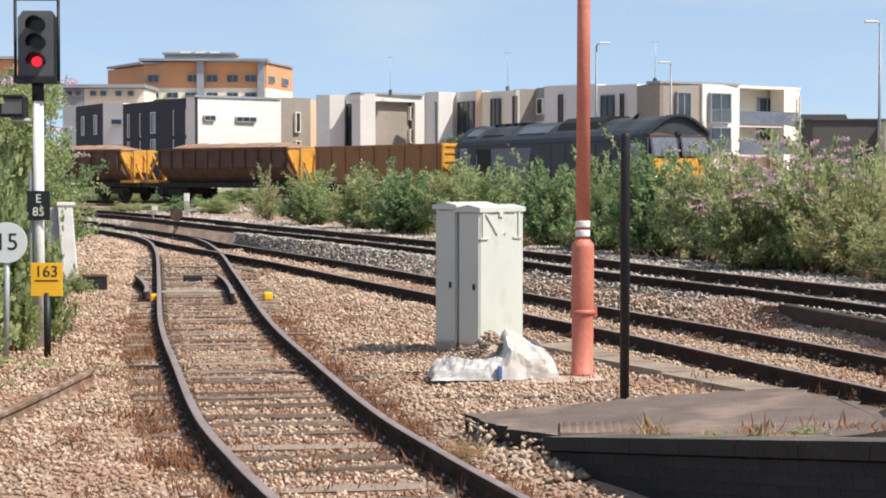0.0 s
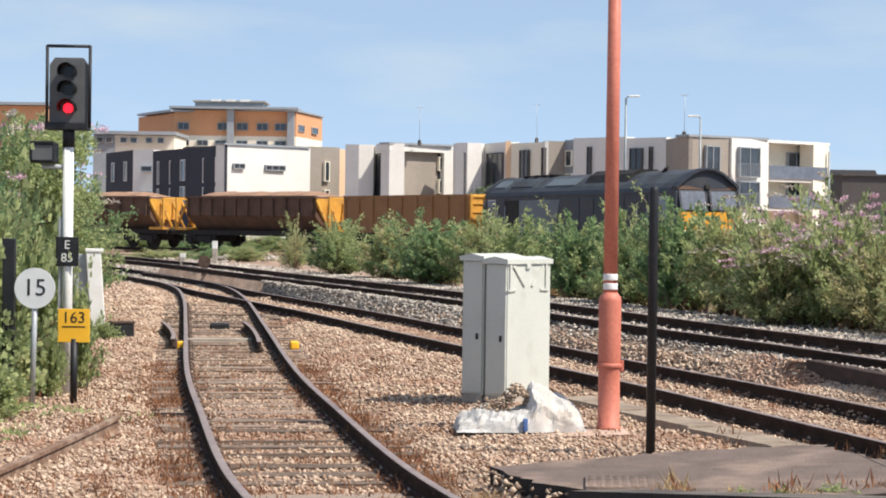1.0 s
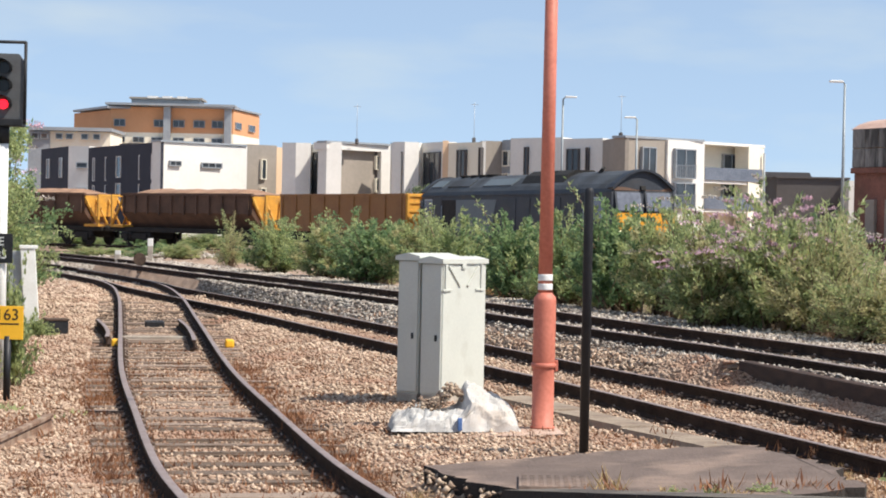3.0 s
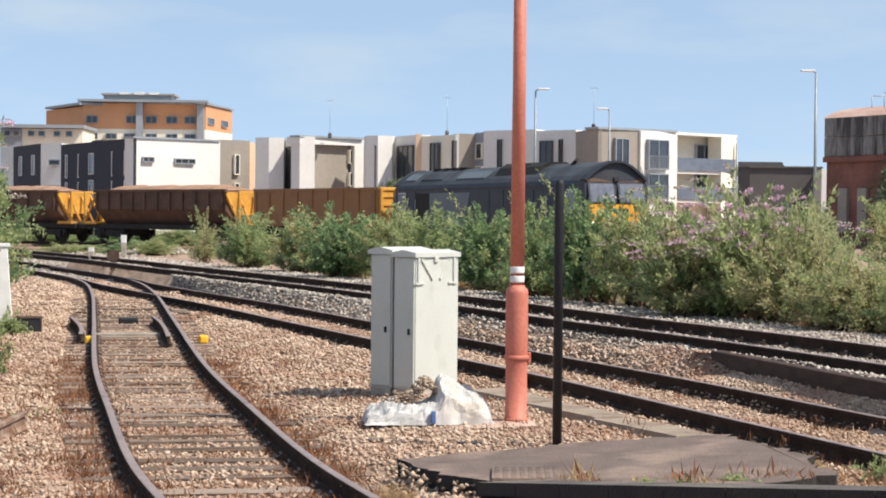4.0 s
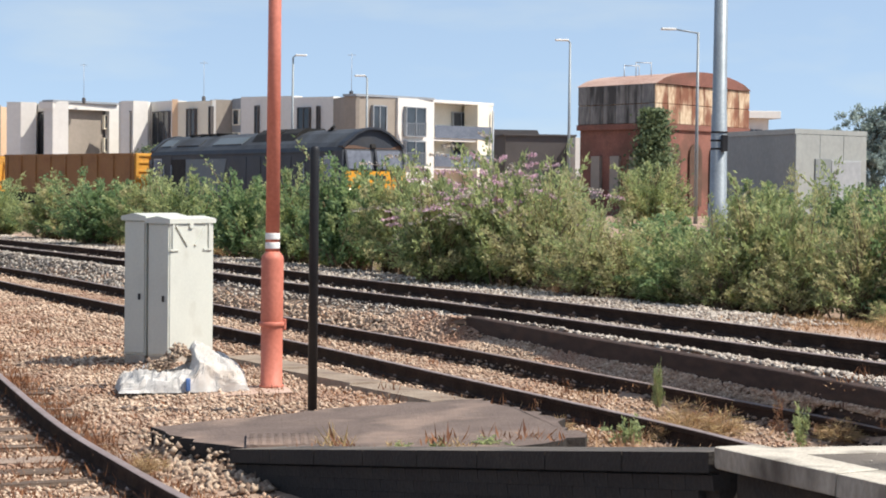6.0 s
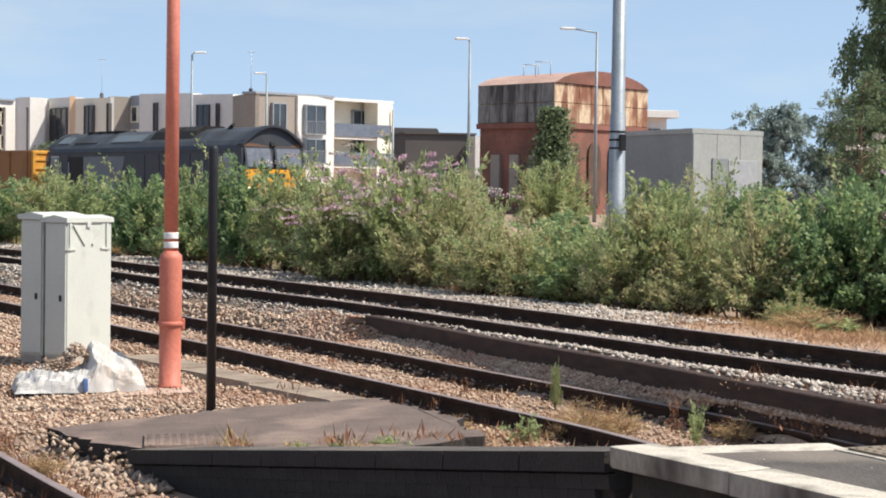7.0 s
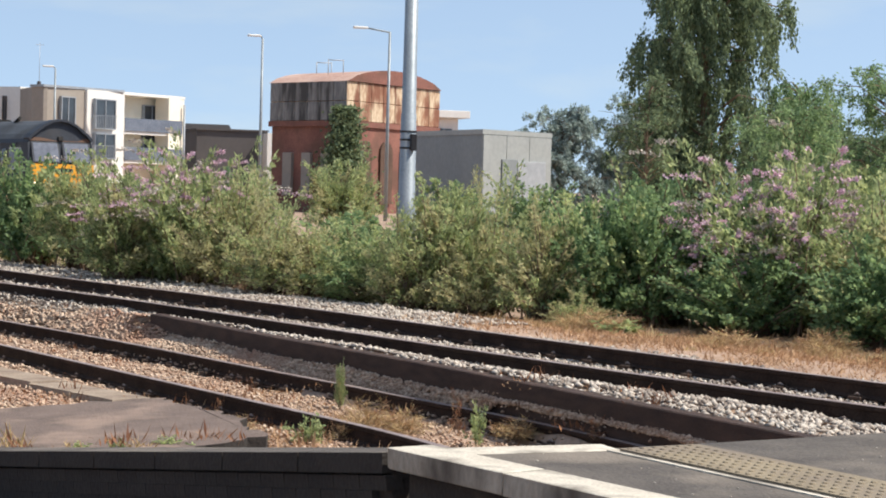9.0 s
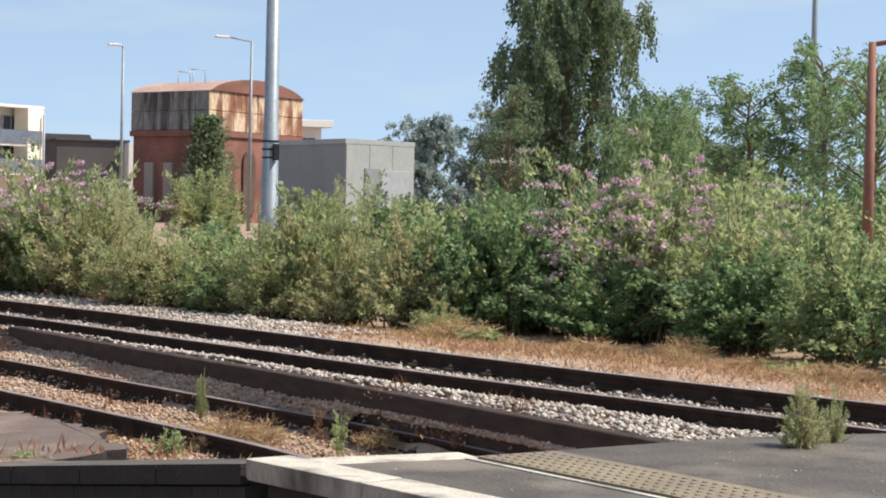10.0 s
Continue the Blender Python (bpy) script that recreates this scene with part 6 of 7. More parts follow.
AWAY = Matrix.Translation((0, 0, 0))
KINDS = {
    "g": [bush(AWAY, "green leafy buddleia shrub with arching shoots", M_LEAF, 1, second=M_LEAF_DRY, share=0.3), bush(AWAY, "green leafy buddleia shrub with arching shoots", M_LEAF, 2, second=M_LEAF_DEEP, share=0.2)],
    "p": [bush(AWAY, "green buddleia shrub with purple and faded flower spikes", M_LEAF, 3, bloom=110, second=M_LEAF_DEEP, share=0.2), bush(AWAY, "green buddleia shrub with purple and faded flower spikes", M_LEAF, 4, bloom=90, second=M_LEAF_DRY, share=0.15)],
    "d": [bush(AWAY, "dense deep green bramble shrub", M_LEAF_DEEP, 5, 190, 56, 0.042, 0.029, second=M_LEAF, share=0.15), bush(AWAY, "dense deep green bramble shrub", M_LEAF_DEEP, 6, 190, 56, 0.042, 0.029, spread=1.15)],
    "y": [bush(AWAY, "yellowing thin shrub with bare lower stems", M_LEAF_DRY, 7, 170, 46, 0.045, 0.017, bare=0.3, second=M_LEAF, share=0.45), bush(AWAY, "yellowing thin shrub with bare lower stems", M_LEAF_DRY, 8, 160, 42, 0.045, 0.017, bare=0.35, second=M_LEAF, share=0.5)],
    "s": [bush(AWAY, "wispy red-brown seeding weed stalks", M_WEED, 12, 16, 60, 0.05, 0.014, spread=0.6, bare=0.1, category="weed", group="single weeds", second=M_DRY, share=0.4)],
    "e": [bush(AWAY, "leafy green weed with broad leaves", M_LEAF, 13, 26, 12, 0.17, 0.065, spread=0.9, bare=0.1, category="weed", group="single weeds")],
    "t": [bush(AWAY, "tangled straw-coloured dry grass clump", M_STRAW, 14, 120, 10, 0.26, 0.012, spread=1.0, bare=0.0, category="weed", group="single weeds", second=M_DRY, share=0.4)],
    "w": [bush(AWAY, "dry brown weed clump", M_DRY, 9, 130, 34, 0.05, 0.012, bare=0.15, second=M_LEAF_DRY, share=0.35)],
}
used = set()
b_rnd = random.Random(11)


def plant(kind, x, y, h, r, z=None):
    src = b_rnd.choice(KINDS[kind])
    z = ground_z(x, y) if z is None else z
    m = pose(x, y, z - 0.03, 0, 0, b_rnd.uniform(0, 360)) @ Matrix.Diagonal((r * 2, r * 2, h * 0.93, 1))
    if src.name in used:
        return copy_thing(src, m @ Matrix.Diagonal([1 / c for c in src.scale] + [1]))
    used.add(src.name)
    src.matrix_basis = m
    return src


FAR_BUSHES = [("y", -5.9, 65.8, 1.86, 0.6), ("g", -4.0, 60.0, 1.85, 1.0), ("g", -2.3, 56.0, 2.05, 1.1), ("d", -0.9, 51.5, 1.95, 1.1), ("g", 0.3, 50.0, 2.2, 1.0), ("g", 1.3, 46.4, 2.0, 1.1), ("d", 2.4, 43.4, 2.1, 1.0),
              ("g", 3.3, 40.3, 2.1, 1.0), ("d", 4.1, 38.2, 2.4, 1.0), ("g", 4.8, 36.2, 2.35, 0.95), ("p", 5.5, 34.2, 2.1, 0.95), ("p", 6.2, 33.0, 2.3, 1.0), ("g", 6.9, 32.2, 2.2, 0.9)]
NEAR_BUSHES = [("g", 5.0, 32.2, 2.0, 0.85), ("p", 5.95, 31.6, 2.3, 0.95), ("y", 6.5, 30.4, 2.05, 0.9), ("y", 6.7, 28.7, 1.5, 0.8), ("y", 7.2, 28.3, 1.30, 0.85), ("g", 7.6, 27.0, 1.22, 0.8), ("y", 7.9, 25.9, 1.5, 0.6), ("g", 8.5, 25.8, 1.95, 0.75),
               ("y", 9.0, 25.4, 2.0, 0.75), ("y", 9.3, 24.2, 1.75, 0.75), ("d", 9.95, 24.0, 1.9, 0.75), ("d", 10.6, 23.8, 2.1, 0.85), ("d", 11.2, 24.3, 1.9, 0.9), ("p", 11.75, 23.3, 2.35, 1.0), ("p", 12.4, 22.6, 2.5, 1.0), ("p", 12.1, 22.0, 1.95, 0.9), ("d", 11.4, 22.2, 1.35, 0.85), ("g", 12.5, 20.9, 2.1, 0.9), ("d", 12.0, 20.0, 1.5, 0.9),
               ("g", 12.5, 18.6, 1.65, 0.9), ("d", 12.6, 16.9, 1.6, 0.9), ("g", 12.7, 15.2, 1.7, 1.0)]
BACK_BUSHES = [("g", 7.6, 36.0, 1.7, 1.3), ("d", 9.2, 33.0, 1.4, 1.3), ("g", 10.4, 30.2, 1.3, 1.2), ("g", 11.5, 27.6, 1.7, 1.3), ("d", 13.2, 25.5, 2.0, 1.2), ("g", 14.5, 22.8, 2.1, 1.2), ("g", 15.0, 20.0, 1.7, 1.2), ("d", 15.3, 17.2, 1.6, 1.2),
               ("g", 2.6, 50.0, 1.8, 1.4), ("d", 5.0, 44.5, 1.8, 1.4), ("g", 6.5, 39.5, 1.8, 1.4), ("g", -0.6, 58.0, 1.8, 1.5),
               ("g", 19.5, 32.5, 2.6, 1.3), ("d", 20.6, 30.4, 2.5, 1.3), ("g", 20.6, 27.6, 2.5, 1.3), ("g", 17.6, 23.6, 1.9, 1.2), ("d", 23.5, 52.0, 2.3, 1.6), ("g", 19.6, 60.0, 2.2, 1.5), ("g", 17.0, 63.5, 3.0, 1.3), ("d", 21.0, 56.0, 2.2, 1.5), ("g", 26.0, 48.0, 2.8, 1.6)]
for row in FAR_BUSHES + NEAR_BUSHES + BACK_BUSHES:
    plant(*row)
# low scrub on the far ground between and beyond the lines
for x, y, h, r, kind in ((-9.6, 84, 0.8, 1.0, 'g'), (-6.5, 82, 0.6, 1.2, 'd'), (-3.8, 79, 0.7, 1.0, 'w'), (-12.0, 96, 0.9, 1.6, 'd'), (-15.5, 99, 0.7, 1.6, 'g'), (-1.5, 76, 0.6, 1.2, 'w'), (-8.4, 90, 0.5, 1.4, 'w'), (-8, 122, 1.3, 2.6, 'd'), (-12, 124, 1.5, 2.6, 'g'), (-3, 120, 1.3, 2.6, 'd'), (-17, 128, 1.4, 2.8, 'd'), (-22, 131, 1.5, 2.8, 'g'), (2, 116, 1.4, 2.6, 'g'), (-27, 136, 1.5, 2.8, 'd')):
    plant(kind, x, y, h, r)
# low dry growth along the foot of the bushes
for k in range(30):
    y = 23.4 + k * 1.2 + b_rnd.uniform(-0.4, 0.4)
    x = float(x_on(MAIN, y)) + 3.75 + b_rnd.uniform(0, 0.7)
    plant(b_rnd.choice("tyytyg"), x, y, b_rnd.uniform(0.5, 1.1), b_rnd.uniform(0.35, 0.6))
for k in range(16):
    y = 15.0 + k * 0.5 + b_rnd.uniform(-0.2, 0.2)
    x = float(x_on(MAIN, y)) + 3.5 + b_rnd.uniform(0, 1.5)
    plant("tttttse"[k % 7], x, y, b_rnd.uniform(0.16, 0.34), b_rnd.uniform(0.25, 0.5))

# creeper and shrubs round the signal
LEFT = [bush(AWAY, "rambling creeper with broad pale green leaves", M_LEAF, 21, 170, 30, 0.06, 0.05, spread=1.0, bare=0.05, group="shrubs by the signal"),
        bush(AWAY, "tall shrub with purple buddleia spikes behind the signal", M_LEAF_DEEP, 22, 200, 56, 0.036, 0.018, bloom=9, group="shrubs by the signal", second=M_LEAF, share=0.4)]
for src, rows in ((LEFT[0], [(-5.75, 23.4, 2.6, 0.75), (-5.55, 24.7, 2.2, 0.55), (-5.6, 22.0, 1.6, 0.6), (-5.3, 21.3, 0.7, 0.5), (-5.9, 20.2, 0.8, 0.6), (-5.0, 24.9, 1.5, 0.33), (-5.12, 23.7, 0.95, 0.24), (-6.5, 34.7, 0.4, 0.28)]), (LEFT[1], [(-7.5, 29.5, 3.0, 1.0), (-8.7, 38.5, 3.4, 1.3), (-9.6, 46, 3.2, 1.4), (-8.5, 33.5, 3.2, 1.3), (-7.7, 27.5, 3.1, 1.1), (-9.9, 40.5, 3.6, 1.7), (-6.8, 24.6, 2.3, 0.9)])):
    for k, (x, y, h, r) in enumerate(rows):
        m = pose(x, y, ground_z(x, y) - 0.03, 0, 0, 70 * k) @ Matrix.Diagonal((r * 2, r * 2, h, 1))
        if k == 0:
            src.matrix_basis = m
        else:
            copy_thing(src, m @ Matrix.Diagonal([1 / c for c in src.scale] + [1]))


def tree(x, y, h, seed, label, crown_r, weep=0.5, leaves=15000, size=0.14, leaf=None, low=0.25):
    rs = np.random.RandomState(seed)
    t = thing("tree", pose(x, y, 0.3), label, "tree", "trees behind the line")
    bm = bmesh.new()
    lean = rs.uniform(-0.04, 0.04, 2)
    trunk = [(lean[0] * h * k / 6 + rs.normal(0, 0.05), lean[1] * h * k / 6 + rs.normal(0, 0.05), h * 0.92 * k / 6) for k in range(7)]
    add_stem(bm, trunk, 0.020 * h, 0.004 * h, 8)
    tips, dirs = [], []
    n_l = 46
    for k in range(n_l):
        u = low + (1 - low) * (k + rs.uniform(0, 1)) / n_l
        i = min(5, int(u * 6))
        f = u * 6 - i
        base = np.array(trunk[i]) * (1 - f) + np.array(trunk[i + 1]) * f
        a = rs.uniform(0, 2 * np.pi)
        reach = crown_r * rs.uniform(0.45, 1.1) * (1.15 - 0.9 * abs(u - low - 0.25) ** 1.2)
        rise = rs.uniform(0.15, 0.6) * reach
        end = base + np.array([math.cos(a) * reach, math.sin(a) * reach, rise])
        mid = base * 0.45 + end * 0.55 + np.array([0, 0, 0.18 * reach])
        add_stem(bm, [tuple(base), tuple(mid), tuple(end)], 0.0045 * h, 0.0012 * h, 5)
        for _ in range(9):
            q = rs.uniform(0.35, 1.05)
            p = base * (1 - q) ** 2 + mid * 2 * q * (1 - q) + end * q * q
            off = rs.normal(0, 0.10 * crown_r, 3)
            tips.append(p + off)
            dirs.append(np.array([off[0] * 1.2, off[1] * 1.2, -weep * crown_r * rs.uniform(0.4, 1.4) + (1 - weep) * off[2]]))
    part("trunk", bm, M_STEM, t)
    tips, dirs = np.array(tips), np.array(dirs)
    per = max(8, leaves // len(tips))
    u = rs.uniform(0, 1, (len(tips), per, 1))
    p = tips[:, None] + dirs[:, None] * u * 0.8 + rs.normal(0, 0.035 * crown_r, (len(tips), per, 3))
    d = dirs[:, None] + rs.normal(0, 0.6, p.shape)
    leaf_mesh("crown", p.reshape(-1, 3), d.reshape(-1, 3), size, size * 0.5, leaf or M_LEAF_FAR, rs, t, 0.3 * weep)
    return t


tree(38.1, 79.6, 16.6, 31, "tall weeping birch with hanging dark green twigs", 3.7, 0.8, 80000, 0.20, None, 0.06)
tree(32.2, 60.5, 6.0, 32, "slender birch beside the tall one", 1.5, 0.5, 14000, 0.13, M_LEAF_DEEP)
tree(29.0, 54.0, 4.6, 33, "young green willow tree", 2.0, 0.25, 14000, 0.11, M_LEAF_DEEP)
tree(24.8, 38.0, 5.6, 34, "young light green willow with upright shoots", 1.4, 0.15, 14000, 0.09, M_LEAF_DEEP)
tree(23.2, 39.0, 4.8, 35, "young light green willow with upright shoots", 1.4, 0.15, 12000, 0.09, M_LEAF_DEEP)
tree(22.6, 33.0, 5.0, 36, "weeping young birch by the rusty lamp column", 1.5, 0.5, 10000, 0.09, M_LEAF_DEEP)
tree(30.9, 70.5, 6.4, 37, "slim young poplar beside the shed", 1.3, 0.1, 6000, 0.14)
tree(-8.0, 36.0, 3.5, 38, "dense green sapling behind the signal", 1.25, 0.25, 24000, 0.075, M_LEAF, 0.08)
tree(-9.3, 40.5, 4.0, 39, "dense green sapling behind the signal", 1.5, 0.25, 24000, 0.08, M_LEAF_DEEP, 0.08)
# trees beyond 100 m take the leaf with haze in its colour
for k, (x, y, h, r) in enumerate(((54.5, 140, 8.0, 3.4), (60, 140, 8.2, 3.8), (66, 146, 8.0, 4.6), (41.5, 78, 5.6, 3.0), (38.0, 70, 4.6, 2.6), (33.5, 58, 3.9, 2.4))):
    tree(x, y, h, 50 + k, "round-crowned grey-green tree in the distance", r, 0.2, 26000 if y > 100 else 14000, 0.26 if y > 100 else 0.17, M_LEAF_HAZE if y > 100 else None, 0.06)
for k, (x, y, h) in enumerate(((1.0, 140, 4.5), (0.2, 140.5, 3.0), (7.5, 130, 4.0), (-1.5, 150, 3.2), (10.8, 122, 4.2), (-8.4, 150, 3.0))):
    tree(x, y, h, 70 + k, "small garden tree in front of the flats", 1.4, 0.2, 3500, 0.18, None, 0.1)
# ivy on the tank house corner
iv = thing("ivy", pose(32.0, 119.6, 0.3), "dark ivy climbing the corner of the brick tank house", "ivy")
rs = np.random.RandomState(80)
n = 8000
hz = rs.uniform(0, 1, n) ** 0.8 * 6.8
wd = (1.9 - 0.18 * hz)
p = np.stack([rs.normal(0, 0.5, n) * wd, rs.normal(0, 0.35, n) * wd - 0.1, hz], 1)
leaf_mesh("foliage", p, rs.normal(0, 1, (n, 3)), 0.24, 0.2, M_LEAF_FAR, rs, iv)

# ---- loose ground cover ----
rs = np.random.RandomState(17)
brown, grey = [], []


def open_ground(x, y):
    """False where the platform, the ramp and its cap stand."""
    if y < 9.3 and x > 2.3:
        return False
    s = (x - R0.x) * (R1.y - R0.y) - (y - R0.y) * (R1.x - R0.x)
    if 8.8 < y < 14.6 and s > -2.6 and x < 3.4 and s < 2.6:
        return s < -0.9
    return not (max(0.25, 0.2 + (16.2 - y) * 0.36) < x < 3.3 and 14.3 < y < 16.9)


def scatter(bucket, n, y0, y1, xa, xb, s0, s1):
    k = 0
    while k < n:
        y = y0 + (y1 - y0) * rs.uniform()
        x = xa(y) + (xb(y) - xa(y)) * rs.uniform()
        k += 1
        if open_ground(x, y):
            size = rs.uniform(s0, s1)
            if abs(x - X_S(y)) < 1.25:
                size = min(size, 0.055) if y < 24 else size * 0.75
            elif abs(x - X_L(y)) < 0.95 or abs(x - X_M(y)) < 0.95:
                size *= 0.82
            bucket.append((x, y, ground_z(x, y) + (0.012 if y < 24 and X_L(y) + 0.8 < x < EDGE(y) else 0.0) + 0.27 * size + 0.03 * noise.noise(Vector((x * 0.9, y * 0.9, 0))) + 0.012 * noise.noise(Vector((x * 4, y * 4, 3))), size))


X_S = lambda y: float(x_on(SIDING, y))
X_L = lambda y: float(x_on(LOOP, y))
X_M = lambda y: float(x_on(MAIN, y))
EDGE = lambda y: float(np.interp(y, EDGE_Y, EDGE_X)) if y < 23.8 else X_M(y) - 1.15
scatter(brown, 50000, 11.5, 24, lambda y: X_S(y) - 4.2, lambda y: X_L(y) + 0.9, 0.022, 0.066)
scatter(brown, 9000, 11.5, 24, lambda y: X_L(y) + 0.8, lambda y: EDGE(y) - 0.1, 0.025, 0.06)
scatter(brown, 34000, 24, 42, lambda y: X_S(y) - 4.5, EDGE, 0.035, 0.085)
scatter(brown, 6000, 24, 42, lambda y: X_L(y) + 0.7, EDGE, 0.045, 0.10)
scatter(brown, 11000, 42, 62, lambda y: X_L(y) - 5.0, EDGE, 0.06, 0.12)
scatter(grey, 30000, 11, 30, EDGE, lambda y: X_M(y) + 3.1 - (1.35 if y < 22.5 else 0.0), 0.035, 0.08)
scatter(grey, 9000, 62, 84, lambda y: X_M(y) - 2.8, lambda y: X_M(y) + 3.0, 0.08, 0.16)
scatter(grey, 3500, 84, 112, lambda y: X_M(y) - 3, lambda y: X_M(y) + 14.0, 0.16, 0.3)
scatter(grey, 20000, 30, 62, EDGE, lambda y: X_M(y) + 3.2, 0.05, 0.11)
scatter(brown, 3500, 23.9, 25.8, lambda y: X_L(y) + 0.8, lambda y: X_M(y) - 1.0, 0.035, 0.075)
scatter(grey, 9000, 34, 66, lambda y: X_L(y) + 0.8, lambda y: X_M(y) - 0.9, 0.06, 0.12)
for _ in range(6000):
    y = rs.uniform(11.2, 24)
    x = X_L(y) + 0.82 + (EDGE(y) - 0.1 - X_L(y) - 0.82) * rs.uniform()
    brown.append((x, y, ground_z(x, y) + 0.02, rs.uniform(0.03, 0.06)))
rub = [(rs.uniform(0.1, 0.95), rs.uniform(13.6, 16.0), 0, rs.uniform(0.035, 0.11)) for _ in range(700)]
rub = [(x, y, ground_z(x, y) + 0.25 * c, c) for x, y, _, c in rub if 0.18 < x + (y - 16.2) * 0.34 + 0.35 < 0.72 and x < 0.74 + (14.52 - y) * 0.35 + 0.3]
for _ in range(150):
    u = rs.uniform()
    x, y = 0.10 + 0.74 * u + rs.normal(0, 0.07), 16.25 - 1.75 * u + rs.normal(0, 0.10)
    rub.append((x, y, rs.uniform(-0.02, 0.07), rs.uniform(0.025, 0.08)))
tagged(stones("broken_concrete", rub, M_RUBBLE, None, 9, 0.8), "broken concrete lumps crumbled from the ramp end", "rubble", kind="stuff")
grit = []
for _ in range(420):
    p = plat_pt(rs.uniform(0.3, 9), rs.uniform(0.3, 2.6))
    if p.y < 8.6:
        grit.append((p.x, p.y, PZ - 0.003, rs.uniform(0.006, 0.016)))
tagged(stones("grit", grit, M_COPING, None, 12, 0.6), "pale grit scattered over the platform asphalt", "grit", kind="stuff")
tagged(stones("ballast_stones", brown, M_BALLAST, None, 2), "rust-stained tan ballast stones between the tracks", "ballast", kind="stuff")
tagged(stones("ballast_stones", grey, M_BALLAST_GREY, None, 4), "pale grey ballast stones round the main line", "ballast", kind="stuff")


def weeds(name, spots, label, material, blades=26, h=0.22, spread=0.10, seed=1, w=0.012, lean=0.6):
    """Tufts of thin upright blades."""
    r = np.random.RandomState(seed)
    sp = np.asarray(spots, dtype=float)
    n = len(sp)
    base = np.repeat(sp[:, :3], blades, 0) + np.concatenate([r.normal(0, spread, (n * blades, 2)), np.zeros((n * blades, 1))], 1)
    hh = np.repeat(sp[:, 3], blades) * h * r.uniform(0.4, 1.2, n * blades)
    d = np.stack([r.normal(0, lean, n * blades), r.normal(0, lean, n * blades), np.ones(n * blades)], 1)
    ob = new(name)
    tagged(ob, label, "weeds", kind="stuff")
    me = leaf_mesh(name, base, d, 1.0, w, material, r, None, 0.0)
    co = np.empty(len(me.data.vertices) * 3)
    me.data.vertices.foreach_get("co", co)
    co = co.reshape(-1, 4, 3)
    co = base[:, None] + (co - base[:, None]) * np.stack([hh, hh, hh], 1)[:, None] * np.array([1.0, 1.0, 1.0])
    off = r.normal(0, 1, (n * blades, 3)) * (w / 2)
    off[:, 2] = 0
    co[:, 1] += off
    co[:, 3] -= off
    me.data.vertices.foreach_set("co", co.reshape(-1))
    me.data.update()
    bpy.data.objects.remove(ob)
    me.name = name
    return tagged(me, label, "weeds", kind="stuff")


def tufts(n, y0, y1, xf, width, h0, h1):
    out = []
    for _ in range(n):
        y = rs.uniform(y0, y1)
        x = xf(y) + rs.normal(0, width)
        if open_ground(x, y):
            out.append((x, y, ground_z(x, y) - 0.01, rs.uniform(h0, h1)))
    return out


dry = tufts(420, 12, 30, lambda y: X_S(y) + 0.95, 0.18, 0.5, 1.3) + tufts(380, 12, 30, lambda y: X_S(y) - 1.0, 0.22, 0.5, 1.2) + tufts(420, 12, 34, X_S, 0.55, 0.2, 0.9) + tufts(40, 13, 20, lambda y: X_L(y) - 0.4, 0.9, 0.5, 1.7) + tufts(650, 12, 38, lambda y: X_S(y) - 2.3, 0.9, 0.2, 1.0) + tufts(500, 13, 34, lambda y: (X_S(y) + X_L(y)) / 2, 1.0, 0.15, 0.8) + tufts(80, 13, 30, X_L, 0.8, 0.2, 0.9) + [(1.2 + 0.13 * k + 0.05 * (k % 2), 14.28 - 0.06 * k + 0.12 * (k % 3), 0.13 + 0.012 * k, 0.5 + 0.35 * (k % 3)) for k in (0, 2, 3, 7, 8, 11, 13)]
weeds("dry_weeds", dry, "rusty dry weeds growing along the siding rails", M_WEED, 26, 0.12, 0.09, 21, 0.009)
straw = tufts(120, 13, 20, lambda y: X_L(y) - 0.4, 0.9, 0.3, 1.1) + tufts(1100, 14.0, 24, lambda y: X_M(y) + 3.6, 0.9, 0.35, 1.0) + tufts(60, 14.2, 15.6, lambda y: 3.6, 0.5, 0.5, 1.4)
weeds("straw_grass", straw, "orange-brown dry grass at the foot of the bushes", M_DRY, 46, 0.12, 0.20, 22, 0.009, 1.5)
yel = tufts(120, 14.5, 24, lambda y: X_M(y) + 3.9, 0.5, 0.4, 1.0) + [(1.45, 14.5, 0.14, 1.1), (1.55, 14.45, 0.14, 0.9), (1.9, 14.3, 0.16, 0.5), (2.35, 14.1, 0.18, 0.6), (5.7, 8.75, 0.86, 0.8)] + tufts(40, 18, 24, lambda y: X_S(y) - 3.4, 0.5, 0.4, 1.0)
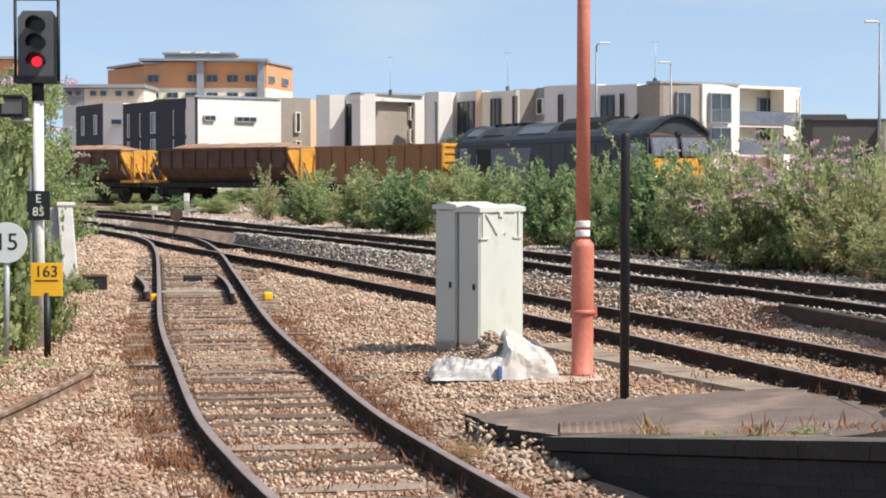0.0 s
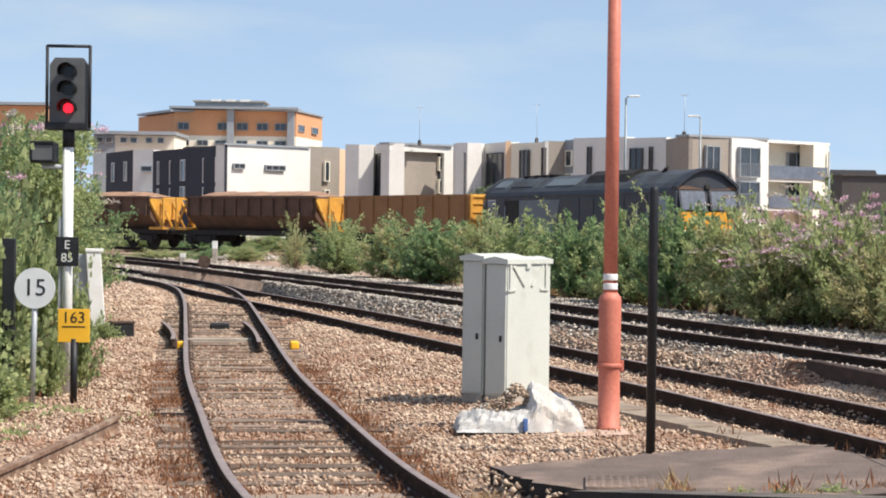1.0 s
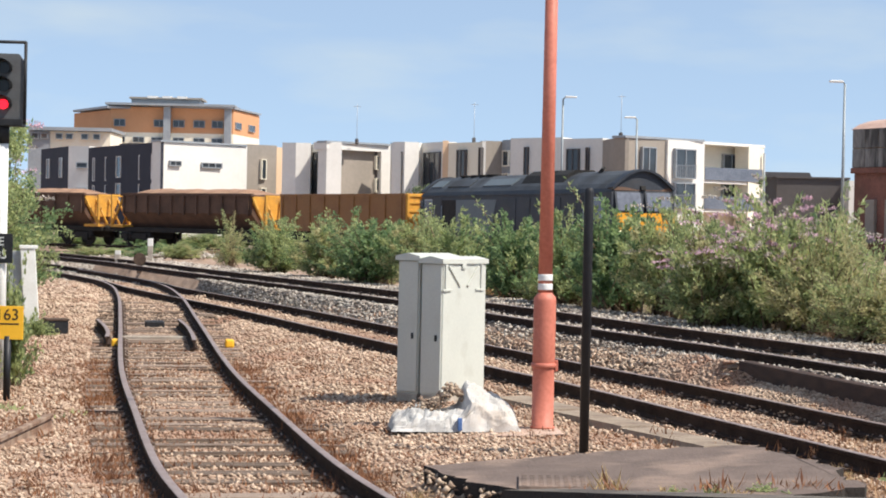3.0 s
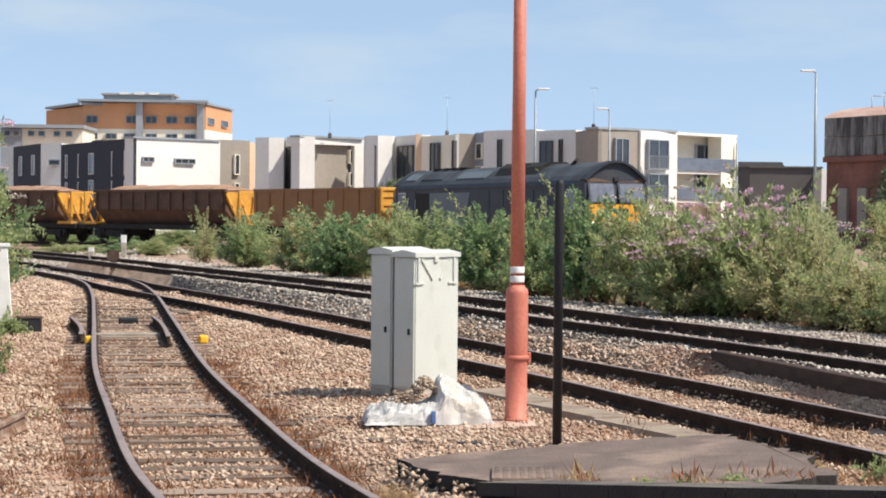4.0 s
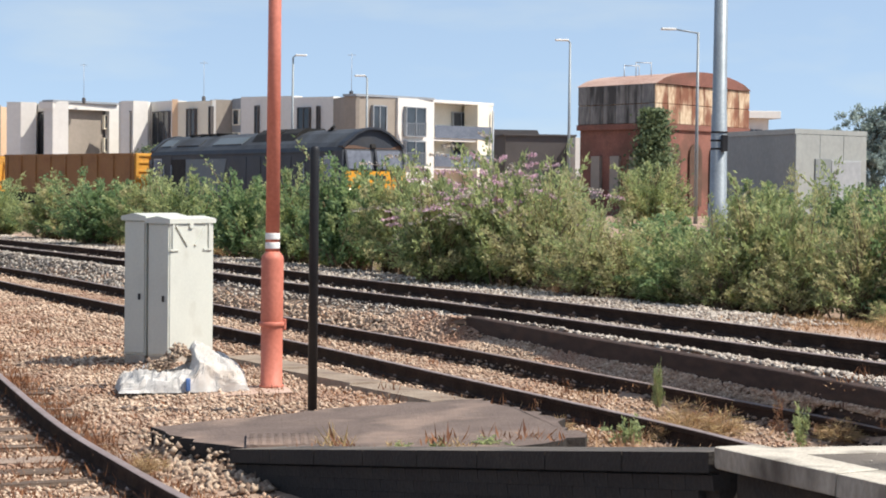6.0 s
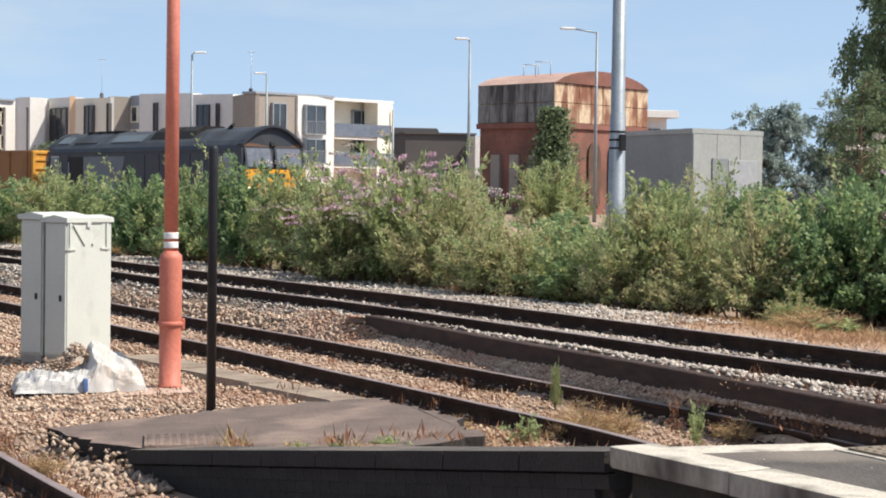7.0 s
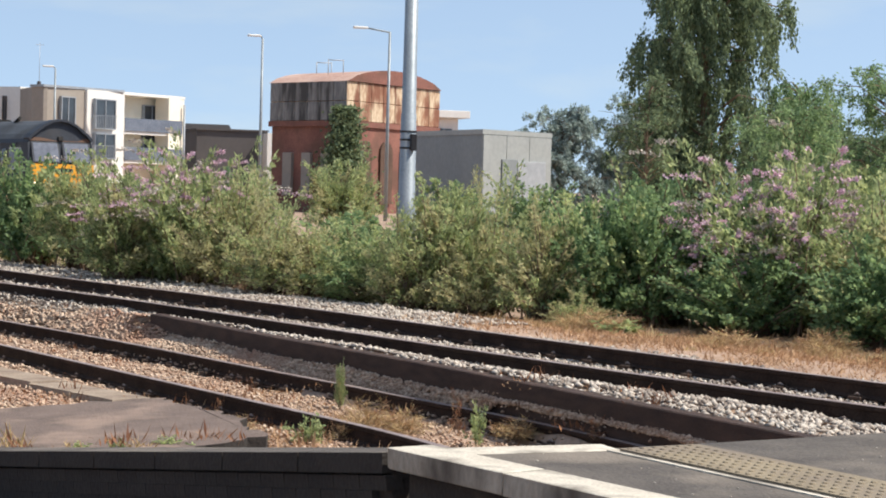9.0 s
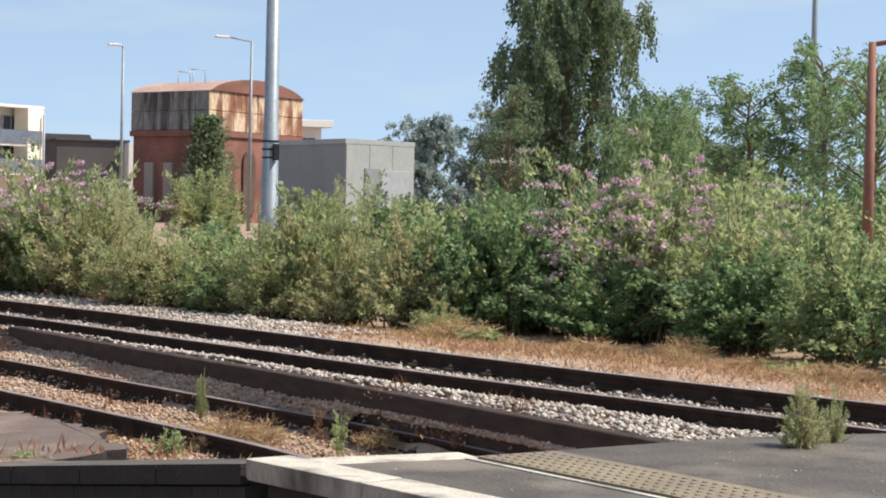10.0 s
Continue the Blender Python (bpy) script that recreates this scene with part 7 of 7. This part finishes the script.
weeds("pale_grass", yel, "pale straw grass tufts on the ramp edge", M_STRAW, 34, 0.16, 0.045, 23, 0.008)
grn = tufts(40, 18.5, 22.5, lambda y: -4.9, 0.4, 0.5, 1.1)
weeds("green_weeds", grn, "small green weeds in the cracks", M_LEAF, 26, 0.11, 0.06, 24, 0.024)
# upright single weeds between platform end and loop
for (x, y, z, h, r, kind) in ((4.82, 17.7, 0.05, 0.50, 0.055, "g"), (3.93, 15.3, 0.03, 0.30, 0.15, "e"), (5.27, 15.0, 0.05, 0.42, 0.10, "e"), (6.3, 15.3, 0.2, 0.34, 0.08, "s"), (6.43, 13.9, 0.36, 0.14, 0.05, "e"),
                              (5.32, 15.75, 0.05, 0.42, 0.14, "s"), (3.79, 17.3, 0.02, 0.36, 0.13, "s"), (3.62, 17.35, 0.02, 0.26, 0.10, "s"), (3.5, 18.7, 0.02, 0.28, 0.12, "s"), (4.56, 15.9, 0.03, 0.34, 0.26, "t"), (4.9, 15.9, 0.03, 0.26, 0.22, "t"), (4.3, 15.4, 0.03, 0.24, 0.2, "t"),
                              (5.7, 8.72, 0.86, 0.42, 0.13, "y"), (5.98, 8.85, 0.86, 0.36, 0.07, "y"), (2.61, 14.2, 0.17, 0.13, 0.16, "e"), (2.2, 14.1, 0.17, 0.13, 0.09, "e"), (1.95, 14.25, 0.16, 0.09, 0.10, "e"), (2.95, 14.4, 0.16, 0.17, 0.16, "s"), (2.4, 14.2, 0.17, 0.08, 0.2, "s"), (3.3, 14.6, 0.1, 0.16, 0.14, "e"),
                              (5.95, 14.9, 0.1, 0.28, 0.16, "s"), (5.7, 15.2, 0.08, 0.2, 0.2, "t"), (6.0, 14.2, 0.2, 0.22, 0.16, "s"), (3.4, 15.6, 0.1, 0.16, 0.16, "t"), (-2.95, 15.5, -0.06, 0.2, 0.2, "s"), (-0.2, 15.2, -0.02, 0.2, 0.18, "s"), (0.1, 14.6, -0.02, 0.16, 0.15, "t")):
    plant(kind, x, y, h, r, z)
